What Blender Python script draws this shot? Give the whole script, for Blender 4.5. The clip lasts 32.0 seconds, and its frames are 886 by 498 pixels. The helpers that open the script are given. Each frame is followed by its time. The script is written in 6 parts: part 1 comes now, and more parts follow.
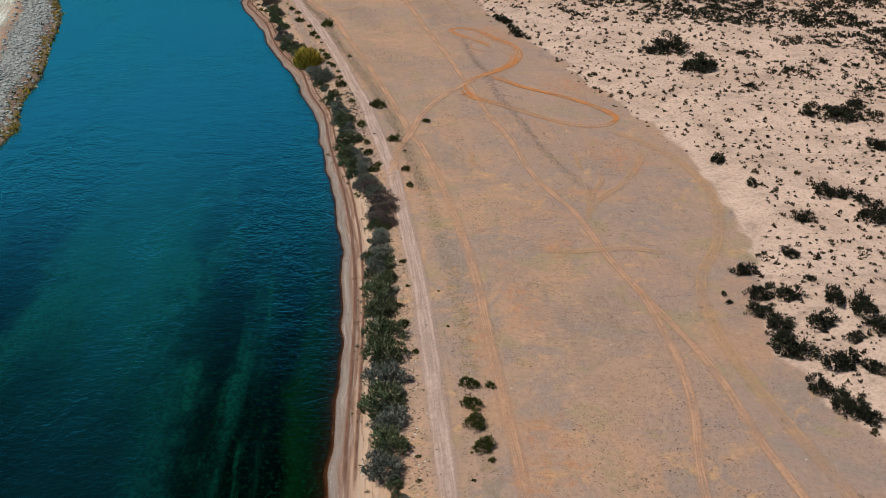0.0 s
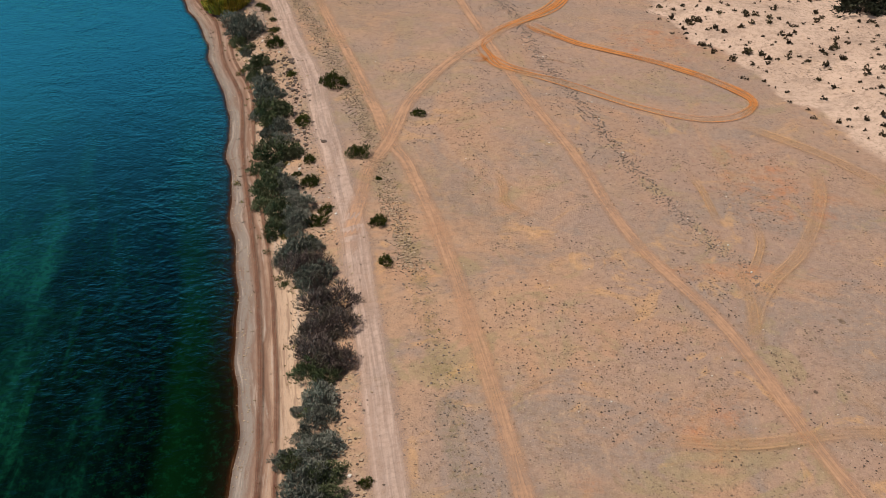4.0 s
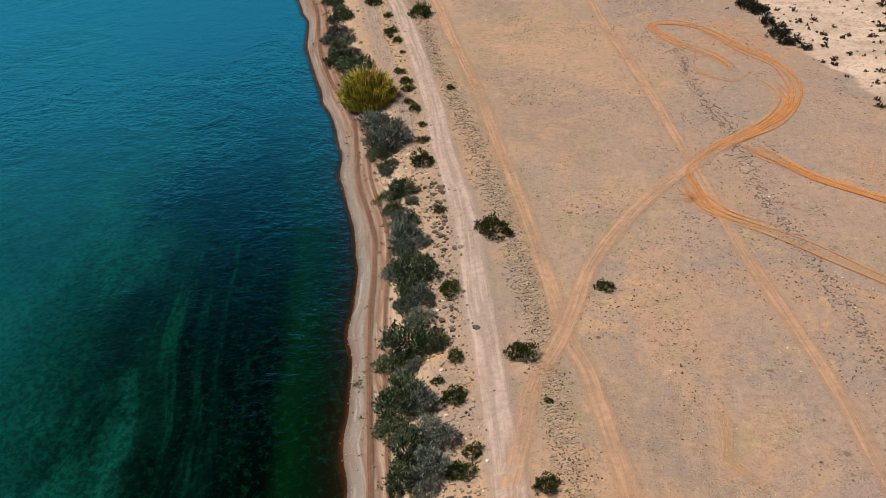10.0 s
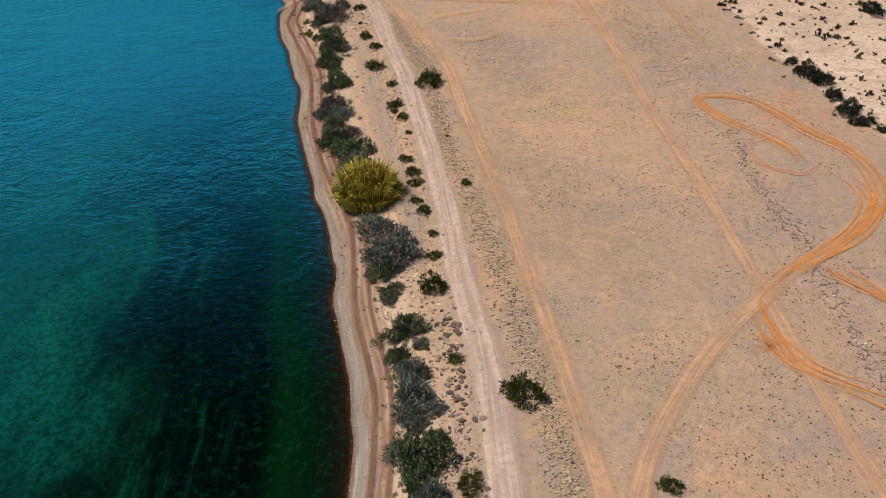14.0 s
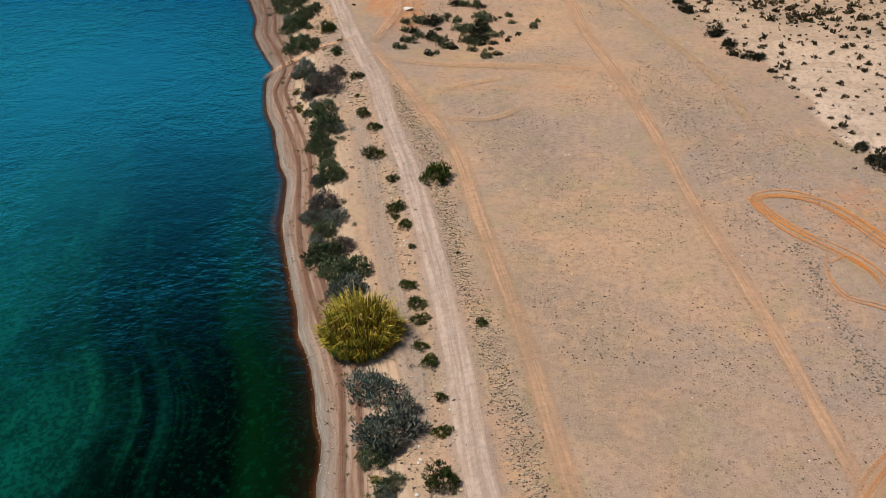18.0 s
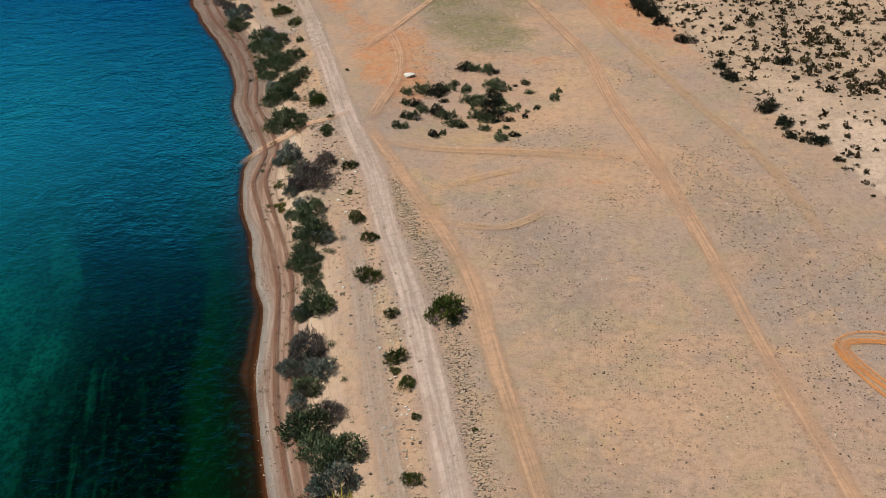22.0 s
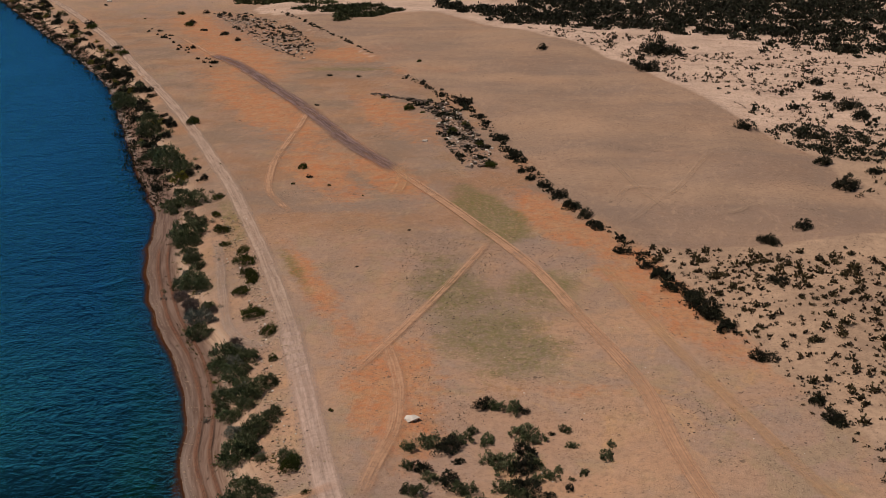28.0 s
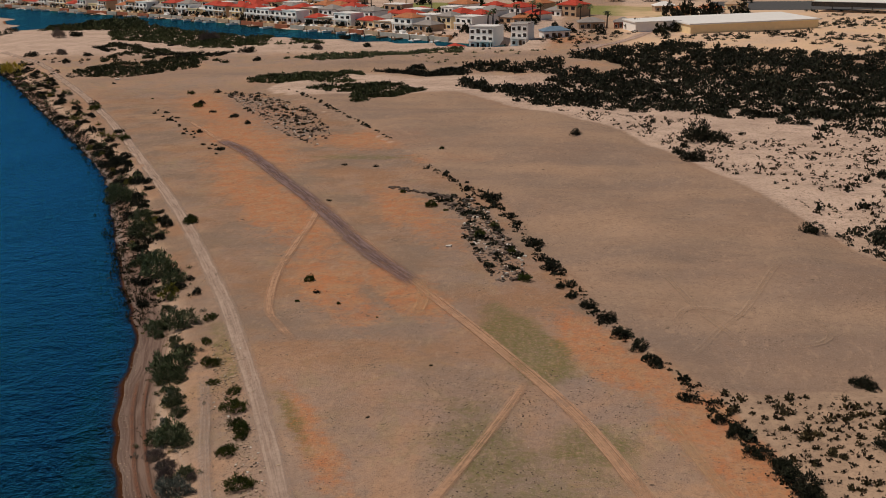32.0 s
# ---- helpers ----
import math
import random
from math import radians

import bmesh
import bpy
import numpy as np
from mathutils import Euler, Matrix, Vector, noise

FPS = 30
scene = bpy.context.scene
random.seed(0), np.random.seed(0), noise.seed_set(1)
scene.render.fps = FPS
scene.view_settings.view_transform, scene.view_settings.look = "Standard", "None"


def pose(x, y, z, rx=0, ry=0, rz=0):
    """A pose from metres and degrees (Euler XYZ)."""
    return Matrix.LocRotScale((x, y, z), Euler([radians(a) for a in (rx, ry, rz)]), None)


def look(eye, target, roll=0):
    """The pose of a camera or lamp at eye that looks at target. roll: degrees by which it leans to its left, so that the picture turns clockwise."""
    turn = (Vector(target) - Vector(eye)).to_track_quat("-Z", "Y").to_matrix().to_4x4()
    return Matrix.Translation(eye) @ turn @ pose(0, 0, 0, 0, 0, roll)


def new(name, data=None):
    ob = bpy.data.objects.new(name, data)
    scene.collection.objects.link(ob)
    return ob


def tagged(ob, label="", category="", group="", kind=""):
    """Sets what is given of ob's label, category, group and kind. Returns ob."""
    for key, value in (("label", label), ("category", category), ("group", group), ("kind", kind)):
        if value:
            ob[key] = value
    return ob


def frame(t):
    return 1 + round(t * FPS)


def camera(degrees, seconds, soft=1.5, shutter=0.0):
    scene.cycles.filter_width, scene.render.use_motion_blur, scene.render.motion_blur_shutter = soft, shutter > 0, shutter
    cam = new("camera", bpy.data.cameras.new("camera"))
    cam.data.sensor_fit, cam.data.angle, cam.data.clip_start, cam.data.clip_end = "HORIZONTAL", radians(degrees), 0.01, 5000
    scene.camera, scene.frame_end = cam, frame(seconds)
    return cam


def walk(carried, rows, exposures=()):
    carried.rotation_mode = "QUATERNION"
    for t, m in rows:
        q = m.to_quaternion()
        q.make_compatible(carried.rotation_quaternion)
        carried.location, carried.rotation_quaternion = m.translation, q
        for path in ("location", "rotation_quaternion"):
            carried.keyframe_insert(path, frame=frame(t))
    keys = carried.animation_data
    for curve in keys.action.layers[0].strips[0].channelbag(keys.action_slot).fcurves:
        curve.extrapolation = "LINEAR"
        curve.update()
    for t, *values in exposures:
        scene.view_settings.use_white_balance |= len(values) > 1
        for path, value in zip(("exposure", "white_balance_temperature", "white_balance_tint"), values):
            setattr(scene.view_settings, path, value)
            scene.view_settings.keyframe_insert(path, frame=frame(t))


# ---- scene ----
cam = camera(43.7, 32.0, soft=0.8)
ROWS = [
    (0, -1.955, -6.914, 54.013, -0.39, -27.56, -1.57),
    (0.2, -1.691, -0.593, 51.949, -0.35, -27.90, -1.47),
    (0.4, -1.431, 5.769, 49.864, -0.32, -28.24, -1.37),
    (0.6, -1.202, 12.467, 47.608, -0.32, -28.64, -1.23),
    (0.8, -1.004, 19.499, 45.182, -0.35, -29.11, -1.04),
    (1, -0.835, 26.550, 42.713, -0.39, -29.61, -0.89),
    (1.2, -0.731, 33.545, 40.192, -0.43, -30.19, -0.82),
    (1.4, -0.661, 40.242, 37.760, -0.46, -30.77, -0.78),
    (1.6, -0.663, 44.728, 36.214, -0.50, -31.13, -0.78),
    (1.8, -0.736, 47.004, 35.554, -0.55, -31.27, -0.81),
    (2, -0.816, 48.736, 35.130, -0.59, -31.36, -0.84),
    (2.2, -0.895, 49.798, 35.019, -0.63, -31.40, -0.88),
    (2.4, -0.973, 50.592, 35.034, -0.66, -31.41, -0.91),
    (2.5, -1.012, 50.989, 35.041, -0.68, -31.42, -0.93),
    (3, -1.210, 52.970, 35.073, -0.75, -31.43, -1.00),
    (3.5, -1.393, 54.939, 35.098, -0.82, -31.45, -1.07),
    (5.5, -1.590, 62.899, 34.791, 1.01, -31.42, -0.61),
    (6, -1.752, 64.814, 34.738, 1.85, -31.38, -0.46),
    (6.5, -1.906, 66.732, 34.693, 2.64, -31.35, -0.32),
    (7, -2.057, 68.674, 34.642, 3.38, -31.31, -0.18),
    (7.5, -2.257, 70.644, 34.571, 4.12, -31.29, -0.04),
    (8, -2.506, 72.681, 34.506, 4.89, -31.28, 0.09),
    (8.5, -2.781, 74.701, 34.448, 5.67, -31.25, 0.20),
    (9, -3.085, 76.684, 34.392, 6.46, -31.20, 0.27),
    (9.5, -3.450, 78.650, 34.331, 7.12, -31.16, 0.34),
    (10, -3.787, 80.614, 34.273, 7.49, -31.12, 0.37),
    (10.5, -4.126, 82.568, 34.218, 7.68, -31.07, 0.40),
    (11, -4.464, 84.525, 34.161, 7.77, -31.02, 0.42),
    (11.5, -4.793, 86.478, 34.091, 7.79, -30.95, 0.43),
    (12, -5.146, 88.449, 34.013, 7.79, -30.90, 0.43),
    (12.5, -5.513, 90.451, 33.942, 7.77, -30.85, 0.41),
    (13, -5.909, 92.447, 33.879, 7.72, -30.81, 0.38),
    (13.5, -6.299, 94.453, 33.823, 7.69, -30.78, 0.34),
    (14, -6.646, 96.430, 33.766, 7.68, -30.73, 0.27),
    (14.5, -6.983, 98.391, 33.704, 7.70, -30.67, 0.21),
    (16.5, -7.843, 106.037, 33.723, 7.97, -30.48, 0.50),
    (17, -8.175, 107.952, 33.775, 7.96, -30.46, 0.56),
    (17.5, -8.497, 109.894, 33.839, 7.96, -30.45, 0.61),
    (18, -8.797, 111.860, 33.887, 8.00, -30.44, 0.64),
    (18.5, -9.131, 113.793, 33.915, 8.02, -30.43, 0.66),
    (19, -9.498, 115.720, 33.924, 8.00, -30.40, 0.67),
    (19.5, -9.849, 117.678, 33.917, 8.02, -30.35, 0.68),
    (20, -10.165, 119.647, 33.896, 8.03, -30.32, 0.68),
    (20.5, -10.502, 121.644, 33.876, 8.04, -30.27, 0.68),
    (21, -10.870, 123.645, 33.856, 8.02, -30.22, 0.69),
    (21.5, -11.252, 125.666, 33.841, 7.98, -30.18, 0.70),
    (22, -11.621, 127.685, 33.838, 7.94, -30.16, 0.71),
    (22.5, -11.952, 129.731, 33.854, 7.93, -30.15, 0.71),
    (23, -12.295, 131.766, 33.872, 7.93, -30.13, 0.74),
    (23.5, -12.658, 133.771, 33.888, 7.91, -30.09, 0.78),
    (24, -13.035, 135.741, 33.894, 7.87, -30.03, 0.83),
    (24.5, -13.405, 137.669, 33.914, 7.82, -29.84, 0.89),
    (25, -13.782, 139.697, 34.115, 7.76, -28.76, 0.95),
    (25.5, -14.169, 141.802, 34.424, 7.71, -27.13, 1.00),
    (27.5, -15.515, 149.992, 34.262, 7.63, -21.26, 1.31),
    (28, -15.802, 152.069, 34.294, 7.65, -20.06, 1.33),
    (28.5, -16.126, 154.127, 34.277, 7.67, -19.29, 1.36),
    (29, -16.497, 156.183, 34.268, 7.66, -18.53, 1.38),
    (29.5, -16.889, 158.257, 34.270, 7.67, -17.78, 1.41),
    (30, -17.248, 160.374, 34.292, 7.68, -17.07, 1.42),
    (30.5, -17.598, 162.503, 34.282, 7.71, -16.79, 1.44),
    (31, -17.934, 164.637, 34.276, 7.81, -16.70, 1.46),
    (31.5, -18.298, 166.777, 34.290, 8.10, -16.67, 1.48),
    (32, -18.722, 168.902, 34.312, 8.69, -16.62, 1.51),
]
walk(cam, [(t, pose(x, y, z, 90 + pitch, roll, yaw)) for t, x, y, z, yaw, pitch, roll in ROWS],
     exposures=[(0, -0.1, 6500, 9), (3, -0.04, 7050, 12), (7, 0.06, 7000, 12), (9, 0.13, 6850, 9), (12, 0.19, 6800, 7), (16, 0.18, 6700, 6), (20, 0.13, 6500, 3), (22.5, 0.14, 6450, 2), (24, 0.08, 6700, 8), (25.5, -0.12, 7050, 13), (27.5, -0.4, 7450, 18), (30, -0.57, 7450, 15), (32, -0.6, 7200, 14)])

# ---------------------------------------------------------------- light
world = bpy.data.worlds.new("sky")
scene.world = world
world.use_nodes = True
SUN_UP, SUN_TURN = 60.0, 256.0
sky = world.node_tree.nodes.new("ShaderNodeTexSky")
sky.sky_type, sky.sun_disc = "NISHITA", False
sky.sun_elevation, sky.sun_rotation = radians(SUN_UP), radians(SUN_TURN)
sky.air_density, sky.dust_density, sky.ozone_density = 1.0, 0.6, 2.0
back = world.node_tree.nodes["Background"]
back.inputs["Strength"].default_value = 0.052
world.node_tree.links.new(sky.outputs[0], back.inputs["Color"])
sun_data = bpy.data.lights.new("sun", "SUN")
sun_data.energy, sun_data.angle, sun_data.color = 4.05, radians(0.6), (1.0, 0.93, 0.84)
sun = new("sun", sun_data)
a = radians(SUN_TURN)
to_sun = Vector((math.sin(a) * math.cos(radians(SUN_UP)), math.cos(a) * math.cos(radians(SUN_UP)), math.sin(radians(SUN_UP))))
sun.matrix_world = look(to_sun * 300, (0, 0, 0))

# ---------------------------------------------------------------- plan
# shore line, road and tracks: control points of smooth curves, x and y in metres
SHORE = [
    (-9, 58.9), (-9.6, 81.4), (-10.1, 91), (-11.1, 101.5), (-12.8, 113.1), (-14.9, 123.8), (-16.3, 131.7), (-17.6, 139.8),
    (-20.2, 147.6), (-22.2, 156.3), (-24.9, 162.3), (-28.4, 171.5), (-31, 181.6), (-33, 186.8), (-36.6, 195.4), (-37.2, 200.7),
    (-41.2, 209), (-43.2, 215.8), (-46.8, 223.4), (-51.1, 230.4), (-56.2, 241.2), (-58.8, 248.6), (-62.8, 259.6), (-72.4, 277.7),
    (-81.4, 295.8), (-95.6, 323.1), (-115.7, 352.6), (-143.8, 391.2), (-180.8, 442.6),
]
ROAD = [
    (0.4, 57), (-0.6, 69.9), (-2, 87), (-4.7, 108.6), (-6.6, 121.3), (-8.7, 131.4), (-10.7, 141.5), (-13.2, 150.5),
    (-15.5, 160.4), (-19.1, 172.9), (-21.5, 180.8), (-24.2, 188.3), (-26.8, 196.4), (-30.5, 205.4), (-35.5, 218.8), (-39.3, 229),
    (-44.8, 241.7), (-49.4, 251.9), (-57.4, 268.2), (-72.8, 296.7), (-94.1, 332.6), (-111, 360), (-131.5, 391.1),
]
SIDE_TRACK = [
    (6.1, 57.1), (4.5, 77.1), (3.2, 93.1), (0.4, 112), (-2.3, 124.8), (-3.7, 128.8), (-6, 138.4), (-9.2, 150.9),
    (-12.1, 161.7), (-15.8, 174.2), (-18.5, 183.2), (-24.1, 194.8), (-28.4, 203.4),
]
LONG_TRACK = [
    (25.8, 63.2), (23.7, 75.9), (18.2, 93.2), (15.4, 105.8), (11.6, 115.6), (9.2, 127.6), (6.3, 139.2), (3.6, 152.2),
    (1.3, 163.2), (-1.9, 176.7), (-4, 186.4), (-6.8, 198.1), (-10.3, 210.8), (-12.3, 219.8), (-16.7, 231), (-21.2, 241.9),
    (-28.4, 254.8), (-36.6, 268.3), (-51, 292.9), (-70.3, 322.9),
]
PLAIN_EDGE = [
    (33, 67.6), (29, 80.9), (32.4, 97), (31.2, 125.2), (27.2, 135.3), (23.7, 144.5), (19.8, 157.2), (13.4, 174.5),
    (9.2, 186.4), (4.8, 200.5), (-0.3, 213.6), (-5.2, 227), (-8.4, 235.6), (-12.5, 246.1), (-18.7, 259.6), (-25.5, 277.4),
    (-33.6, 301.6), (-45.8, 323.7),
]

# shrubs: x, y, radius (and kind)
CREOSOTES_A = [
    (-24.1, 182.3, 0.71), (-26.2, 189, 0.61), (-24.9, 186.7, 0.49), (-22, 178.2, 0.41), (-21, 174.2, 0.61), (-20.1, 172, 0.47), (-19.2, 169.6, 0.25), (-18.7, 165.1, 0.47),
    (-17.9, 163.5, 0.51), (-17.5, 161.9, 0.46), (-17.1, 159.5, 0.44), (-16.4, 157.9, 0.47), (-14.9, 152.5, 0.47), (-14, 161.2, 0.34), (-12.3, 142.4, 0.41), (-10.5, 133.1, 0.63),
    (-8.6, 139.2, 0.96), (-14.5, 149.1, 0.83), (-9.4, 126.8, 0.47), (-9.1, 123.6, 0.66), (-8.1, 118.3, 0.66), (-7.7, 119.6, 0.51), (-1.8, 133.6, 0.47), (-5.9, 126.7, 0.72),
    (-4.4, 123.2, 0.21), (-4.2, 117.2, 0.59), (-10.1, 124.8, 0.3), (-3.6, 112.6, 0.45), (-18.9, 178.1, 1.07), (-20.9, 173.1, 0.28),
]
CREOSOTES_B = [
    (-15.3, 155, 0.32), (-16.2, 168.5, 0.16), (-28.3, 196.5, 0.5), (-31.5, 203.2, 0.49), (-31.3, 202.3, 0.43), (-31.6, 205, 0.36), (-33.3, 207.8, 0.84), (-32.3, 214.2, 0.22),
    (-27.5, 192.8, 0.24), (-40.1, 226.8, 0.76), (-42.3, 230.2, 1.05), (-38.5, 222.4, 0.48), (-44.7, 237.6, 0.83), (-44.7, 234.5, 0.81), (-69.6, 292.7, 0.92), (-48.7, 270.6, 0.65),
    (-48.2, 264.4, 0.25), (-44.1, 264, 0.25), (-39.7, 260.7, 0.15), (-51.4, 249.7, 0.94), (-55.4, 260.5, 0.73), (-46.4, 241.1, 1.02), (-44.4, 236.7, 0.63), (-45.5, 238.5, 0.74),
    (-53.7, 254.8, 0.63), (-69.3, 291.5, 0.96), (-49.9, 246.1, 0.58), (-47.6, 244.4, 0.66), (-49.4, 242.6, 0.22), (-101.4, 344.2, 1.16),
]
CREOSOTES_C = [
    (-121.1, 374.4, 1.36), (-41.3, 300.6, 0.92), (-39.1, 298.7, 0.35), (-59, 272.1, 0.17), (-45.2, 335.2, 0.53), (-108.4, 393.3, 0.85), (-100.3, 376.1, 1.01), (-114.2, 386.6, 0.3),
    (-33.6, 287.7, 0.83), (-32.4, 291.5, 0.66), (-29.5, 281.6, 0.61), (-27.2, 271.9, 0.78), (-46.2, 307.6, 0.52), (-3.9, 94.3, 0.35), (-3.3, 89.1, 0.23), (-4, 85.5, 0.33),
    (-3.6, 82.2, 0.59), (-2.4, 77.1, 0.36), (-0.3, 87.6, 0.14), (0.6, 81, 0.16), (2.3, 71.5, 0.73), (4.1, 71.4, 0.44), (2.4, 68.5, 0.82), (2.5, 65.7, 0.92),
    (3.2, 62.8, 0.89), (3.8, 61.3, 0.31), (-1.9, 62.2, 0.22), (-1.8, 59.4, 0.21), (2.3, 58.9, 0.17),
]
CREOSOTES = CREOSOTES_A + CREOSOTES_B + CREOSOTES_C
HOLLOW_SHRUBS_A = [
    (-22.5, 215.9, 0.66), (-21.6, 215.8, 0.6), (-20.5, 215.6, 0.65), (-19.9, 215.5, 0.36), (-19.8, 213, 0.87), (-19.1, 212.3, 0.63), (-19.5, 210.9, 0.68), (-26.6, 210.4, 0.51),
    (-25.4, 211.3, 0.86), (-24.3, 210.7, 0.91), (-23.6, 211.9, 0.69), (-23, 213, 0.47), (-23.4, 209.5, 0.34), (-21.9, 212, 0.58), (-26.3, 208.5, 0.5), (-25.6, 208.4, 0.61),
    (-24.8, 207.4, 0.55), (-25.5, 205.7, 0.65), (-26.1, 205.8, 0.33), (-26.2, 203.4, 0.53), (-25.6, 203.5, 0.42), (-23.6, 207.1, 0.71), (-22.7, 206.3, 0.76), (-21.9, 205.1, 0.69),
    (-21.3, 204.7, 0.37), (-21.4, 209.7, 0.73), (-20.5, 209.1, 0.89), (-19.6, 208.9, 0.89),
]
HOLLOW_SHRUBS_B = [
    (-19, 209.6, 0.78), (-20.4, 206.8, 0.76), (-19.4, 206.9, 0.81), (-18.7, 207.7, 0.55), (-19.6, 206, 0.64), (-18.8, 206.1, 0.38), (-17.9, 208.4, 0.55), (-17.4, 209.1, 0.33),
    (-17.9, 206.3, 0.38), (-19.6, 204.4, 0.47), (-18, 204.9, 0.32), (-23.1, 202.3, 0.52), (-22.6, 203.1, 0.37), (-18.1, 202.3, 0.67), (-17.2, 203.1, 0.41), (-17.1, 213.6, 0.46),
    (-16.7, 211.9, 0.4), (-18, 213.2, 0.23), (-15.9, 208.9, 0.33), (-16.6, 208.2, 0.22), (-16.7, 207.2, 0.32), (-14.6, 210.5, 0.56), (-14.3, 211.8, 0.34),
]
HOLLOW_SHRUBS = HOLLOW_SHRUBS_A + HOLLOW_SHRUBS_B
TAMARISKS_A = [
    (-4.7, 60.7, 1.3, 1), (-4.2, 63.6, 1.23, 0), (-4.3, 66.6, 1.27, 1), (-4.9, 69.1, 1.57, 0), (-4.8, 73, 1.47, 1), (-5.2, 76.5, 1.52, 0), (-5.3, 80.4, 1.44, 0), (-5.8, 84.5, 1.41, 0),
    (-6.2, 87.9, 1.23, 0), (-5.9, 90.2, 0.77, 0), (-6.8, 90.2, 0.64, 0), (-5.2, 91.2, 0.74, 0), (-7.3, 92.5, 0.58, 0), (-6.7, 93.1, 0.85, 1), (-5.6, 93.5, 0.59, 0), (-6.6, 94.6, 0.92, 1),
    (-5.8, 95, 0.65, 0), (-7.2, 96.3, 0.66, 0), (-6.2, 96.6, 0.8, 1), (-6.7, 98.6, 0.63, 1), (-6.5, 100.4, 0.8, 1), (-6.3, 102.4, 0.57, 0),
]
TAMARISKS_B = [
    (-7.3, 102.8, 0.72, 0), (-5.7, 103.4, 0.84, 3), (-6.8, 103.8, 1.05, 3), (-7.2, 106, 1.03, 3), (-5.9, 106.5, 0.87, 3), (-6.7, 108.5, 1.17, 3), (-7.7, 111.8, 0.93, 1), (-9.5, 112.1, 0.3, 2),
    (-8.7, 112.7, 0.98, 3), (-7.9, 113.1, 0.74, 3), (-9.8, 114.1, 0.62, 1), (-9.2, 114.6, 0.9, 1), (-8.4, 115.5, 0.59, 0), (-10, 117, 0.37, 2), (-10.7, 118.1, 0.76, 0), (-9.5, 118.4, 0.76, 1),
    (-10.7, 119.6, 0.97, 0), (-9.6, 120.6, 0.79, 1), (-12, 121.6, 0.7, 0), (-10.7, 123.1, 0.77, 1), (-11.7, 123.3, 1.13, 0), (-12.8, 126.6, 0.65, 0),
]
TAMARISKS_C = [
    (-10.9, 127.8, 0.65, 0), (-11.9, 128, 1.15, 0), (-12.9, 131.9, 0.58, 1), (-12.1, 132, 0.75, 1), (-13, 133.6, 0.68, 0), (-12.9, 134.8, 1.07, 0), (-14, 135.4, 0.61, 1), (-12.4, 136, 0.57, 0),
    (-13.6, 137.4, 0.53, 1), (-14.2, 138.3, 0.64, 1), (-14, 139.5, 0.95, 1), (-14.6, 141.5, 0.72, 1), (-14.4, 143.8, 0.37, 1), (-15.8, 144.8, 0.54, 0), (-16.7, 145, 0.38, 2), (-15.3, 145.3, 0.76, 0),
    (-17, 148.5, 0.45, 1), (-16.8, 149, 0.5, 0), (-17.6, 149.7, 0.37, 2), (-18, 151.1, 0.71, 0), (-17.4, 152.2, 1.25, 1), (-17, 153.6, 0.78, 1),
]
TAMARISKS_D = [
    (-18.9, 155.8, 1.12, 1), (-22.3, 164.7, 0.92, 1), (-22.4, 167, 0.86, 0), (-23.6, 167.2, 0.86, 0), (-25.1, 168.8, 0.54, 0), (-24.5, 169.2, 0.89, 0), (-25.4, 172.2, 0.72, 0), (-25, 173.6, 0.74, 1),
    (-26.6, 174.1, 0.75, 1), (-26.1, 175.3, 1.08, 3), (-27.3, 179.2, 0.65, 1), (-26.6, 179.6, 1.03, 0), (-26.2, 179.8, 0.56, 0), (-28, 183.5, 0.55, 0), (-29.1, 184.3, 0.56, 0), (-28.7, 185.1, 0.82, 0),
    (-28, 187.1, 0.68, 1), (-28.6, 187.4, 1.05, 0), (-30, 189.8, 0.6, 0), (-29.7, 190.5, 0.88, 0), (-31.9, 191.5, 0.39, 2), (-32.3, 192.2, 0.51, 2),
]
TAMARISKS_E = [
    (-31.5, 194.2, 0.76, 3), (-30.7, 194.7, 1.28, 3), (-33.2, 195, 0.41, 2), (-30.2, 197.3, 0.78, 3), (-34.1, 198.5, 0.49, 1), (-33.3, 198.8, 0.93, 1), (-31.5, 202.9, 0.39, 0), (-35.6, 204.4, 1.06, 0),
    (-35.3, 206, 0.74, 0), (-33.6, 208.6, 0.69, 0), (-37.6, 209, 0.63, 0), (-37, 209.7, 1.19, 0), (-36.9, 212.4, 0.94, 0), (-36.2, 213.9, 0.66, 0), (-40.3, 215.9, 0.53, 0), (-39, 216.8, 0.98, 0),
    (-40.7, 217.4, 0.8, 0), (-38.4, 217.6, 0.8, 0), (-37.8, 218.9, 0.63, 0), (-40.7, 219.9, 0.96, 0), (-42.6, 221.9, 0.79, 0), (-40.6, 222.7, 0.79, 0),
]
TAMARISKS_F = [
    (-42.2, 223.2, 1.13, 0), (-46.2, 227.6, 0.92, 0), (-46.7, 230, 1.09, 1), (-46.8, 232, 0.67, 0), (-48.8, 236.5, 0.71, 0), (-49.9, 237.2, 1.35, 0), (-50.8, 237.3, 0.88, 0), (-52.1, 243.2, 0.93, 0),
    (-53.4, 247.4, 0.62, 0), (-54.9, 247.8, 0.98, 0), (-54.9, 249.5, 1.53, 0), (-54.8, 252.5, 0.83, 0), (-58.1, 259.4, 1.38, 0), (-60.4, 259.5, 0.89, 0), (-61.3, 264.5, 0.52, 0), (-63.2, 271.2, 1.2, 0),
    (-66.2, 274.5, 2.03, 0), (-69.7, 279, 1.05, 0), (-74.8, 290, 1.65, 0), (-76.7, 294.6, 1.58, 0), (-85.1, 306.7, 1.71, 0), (-88.4, 312.1, 1.29, 0),
]
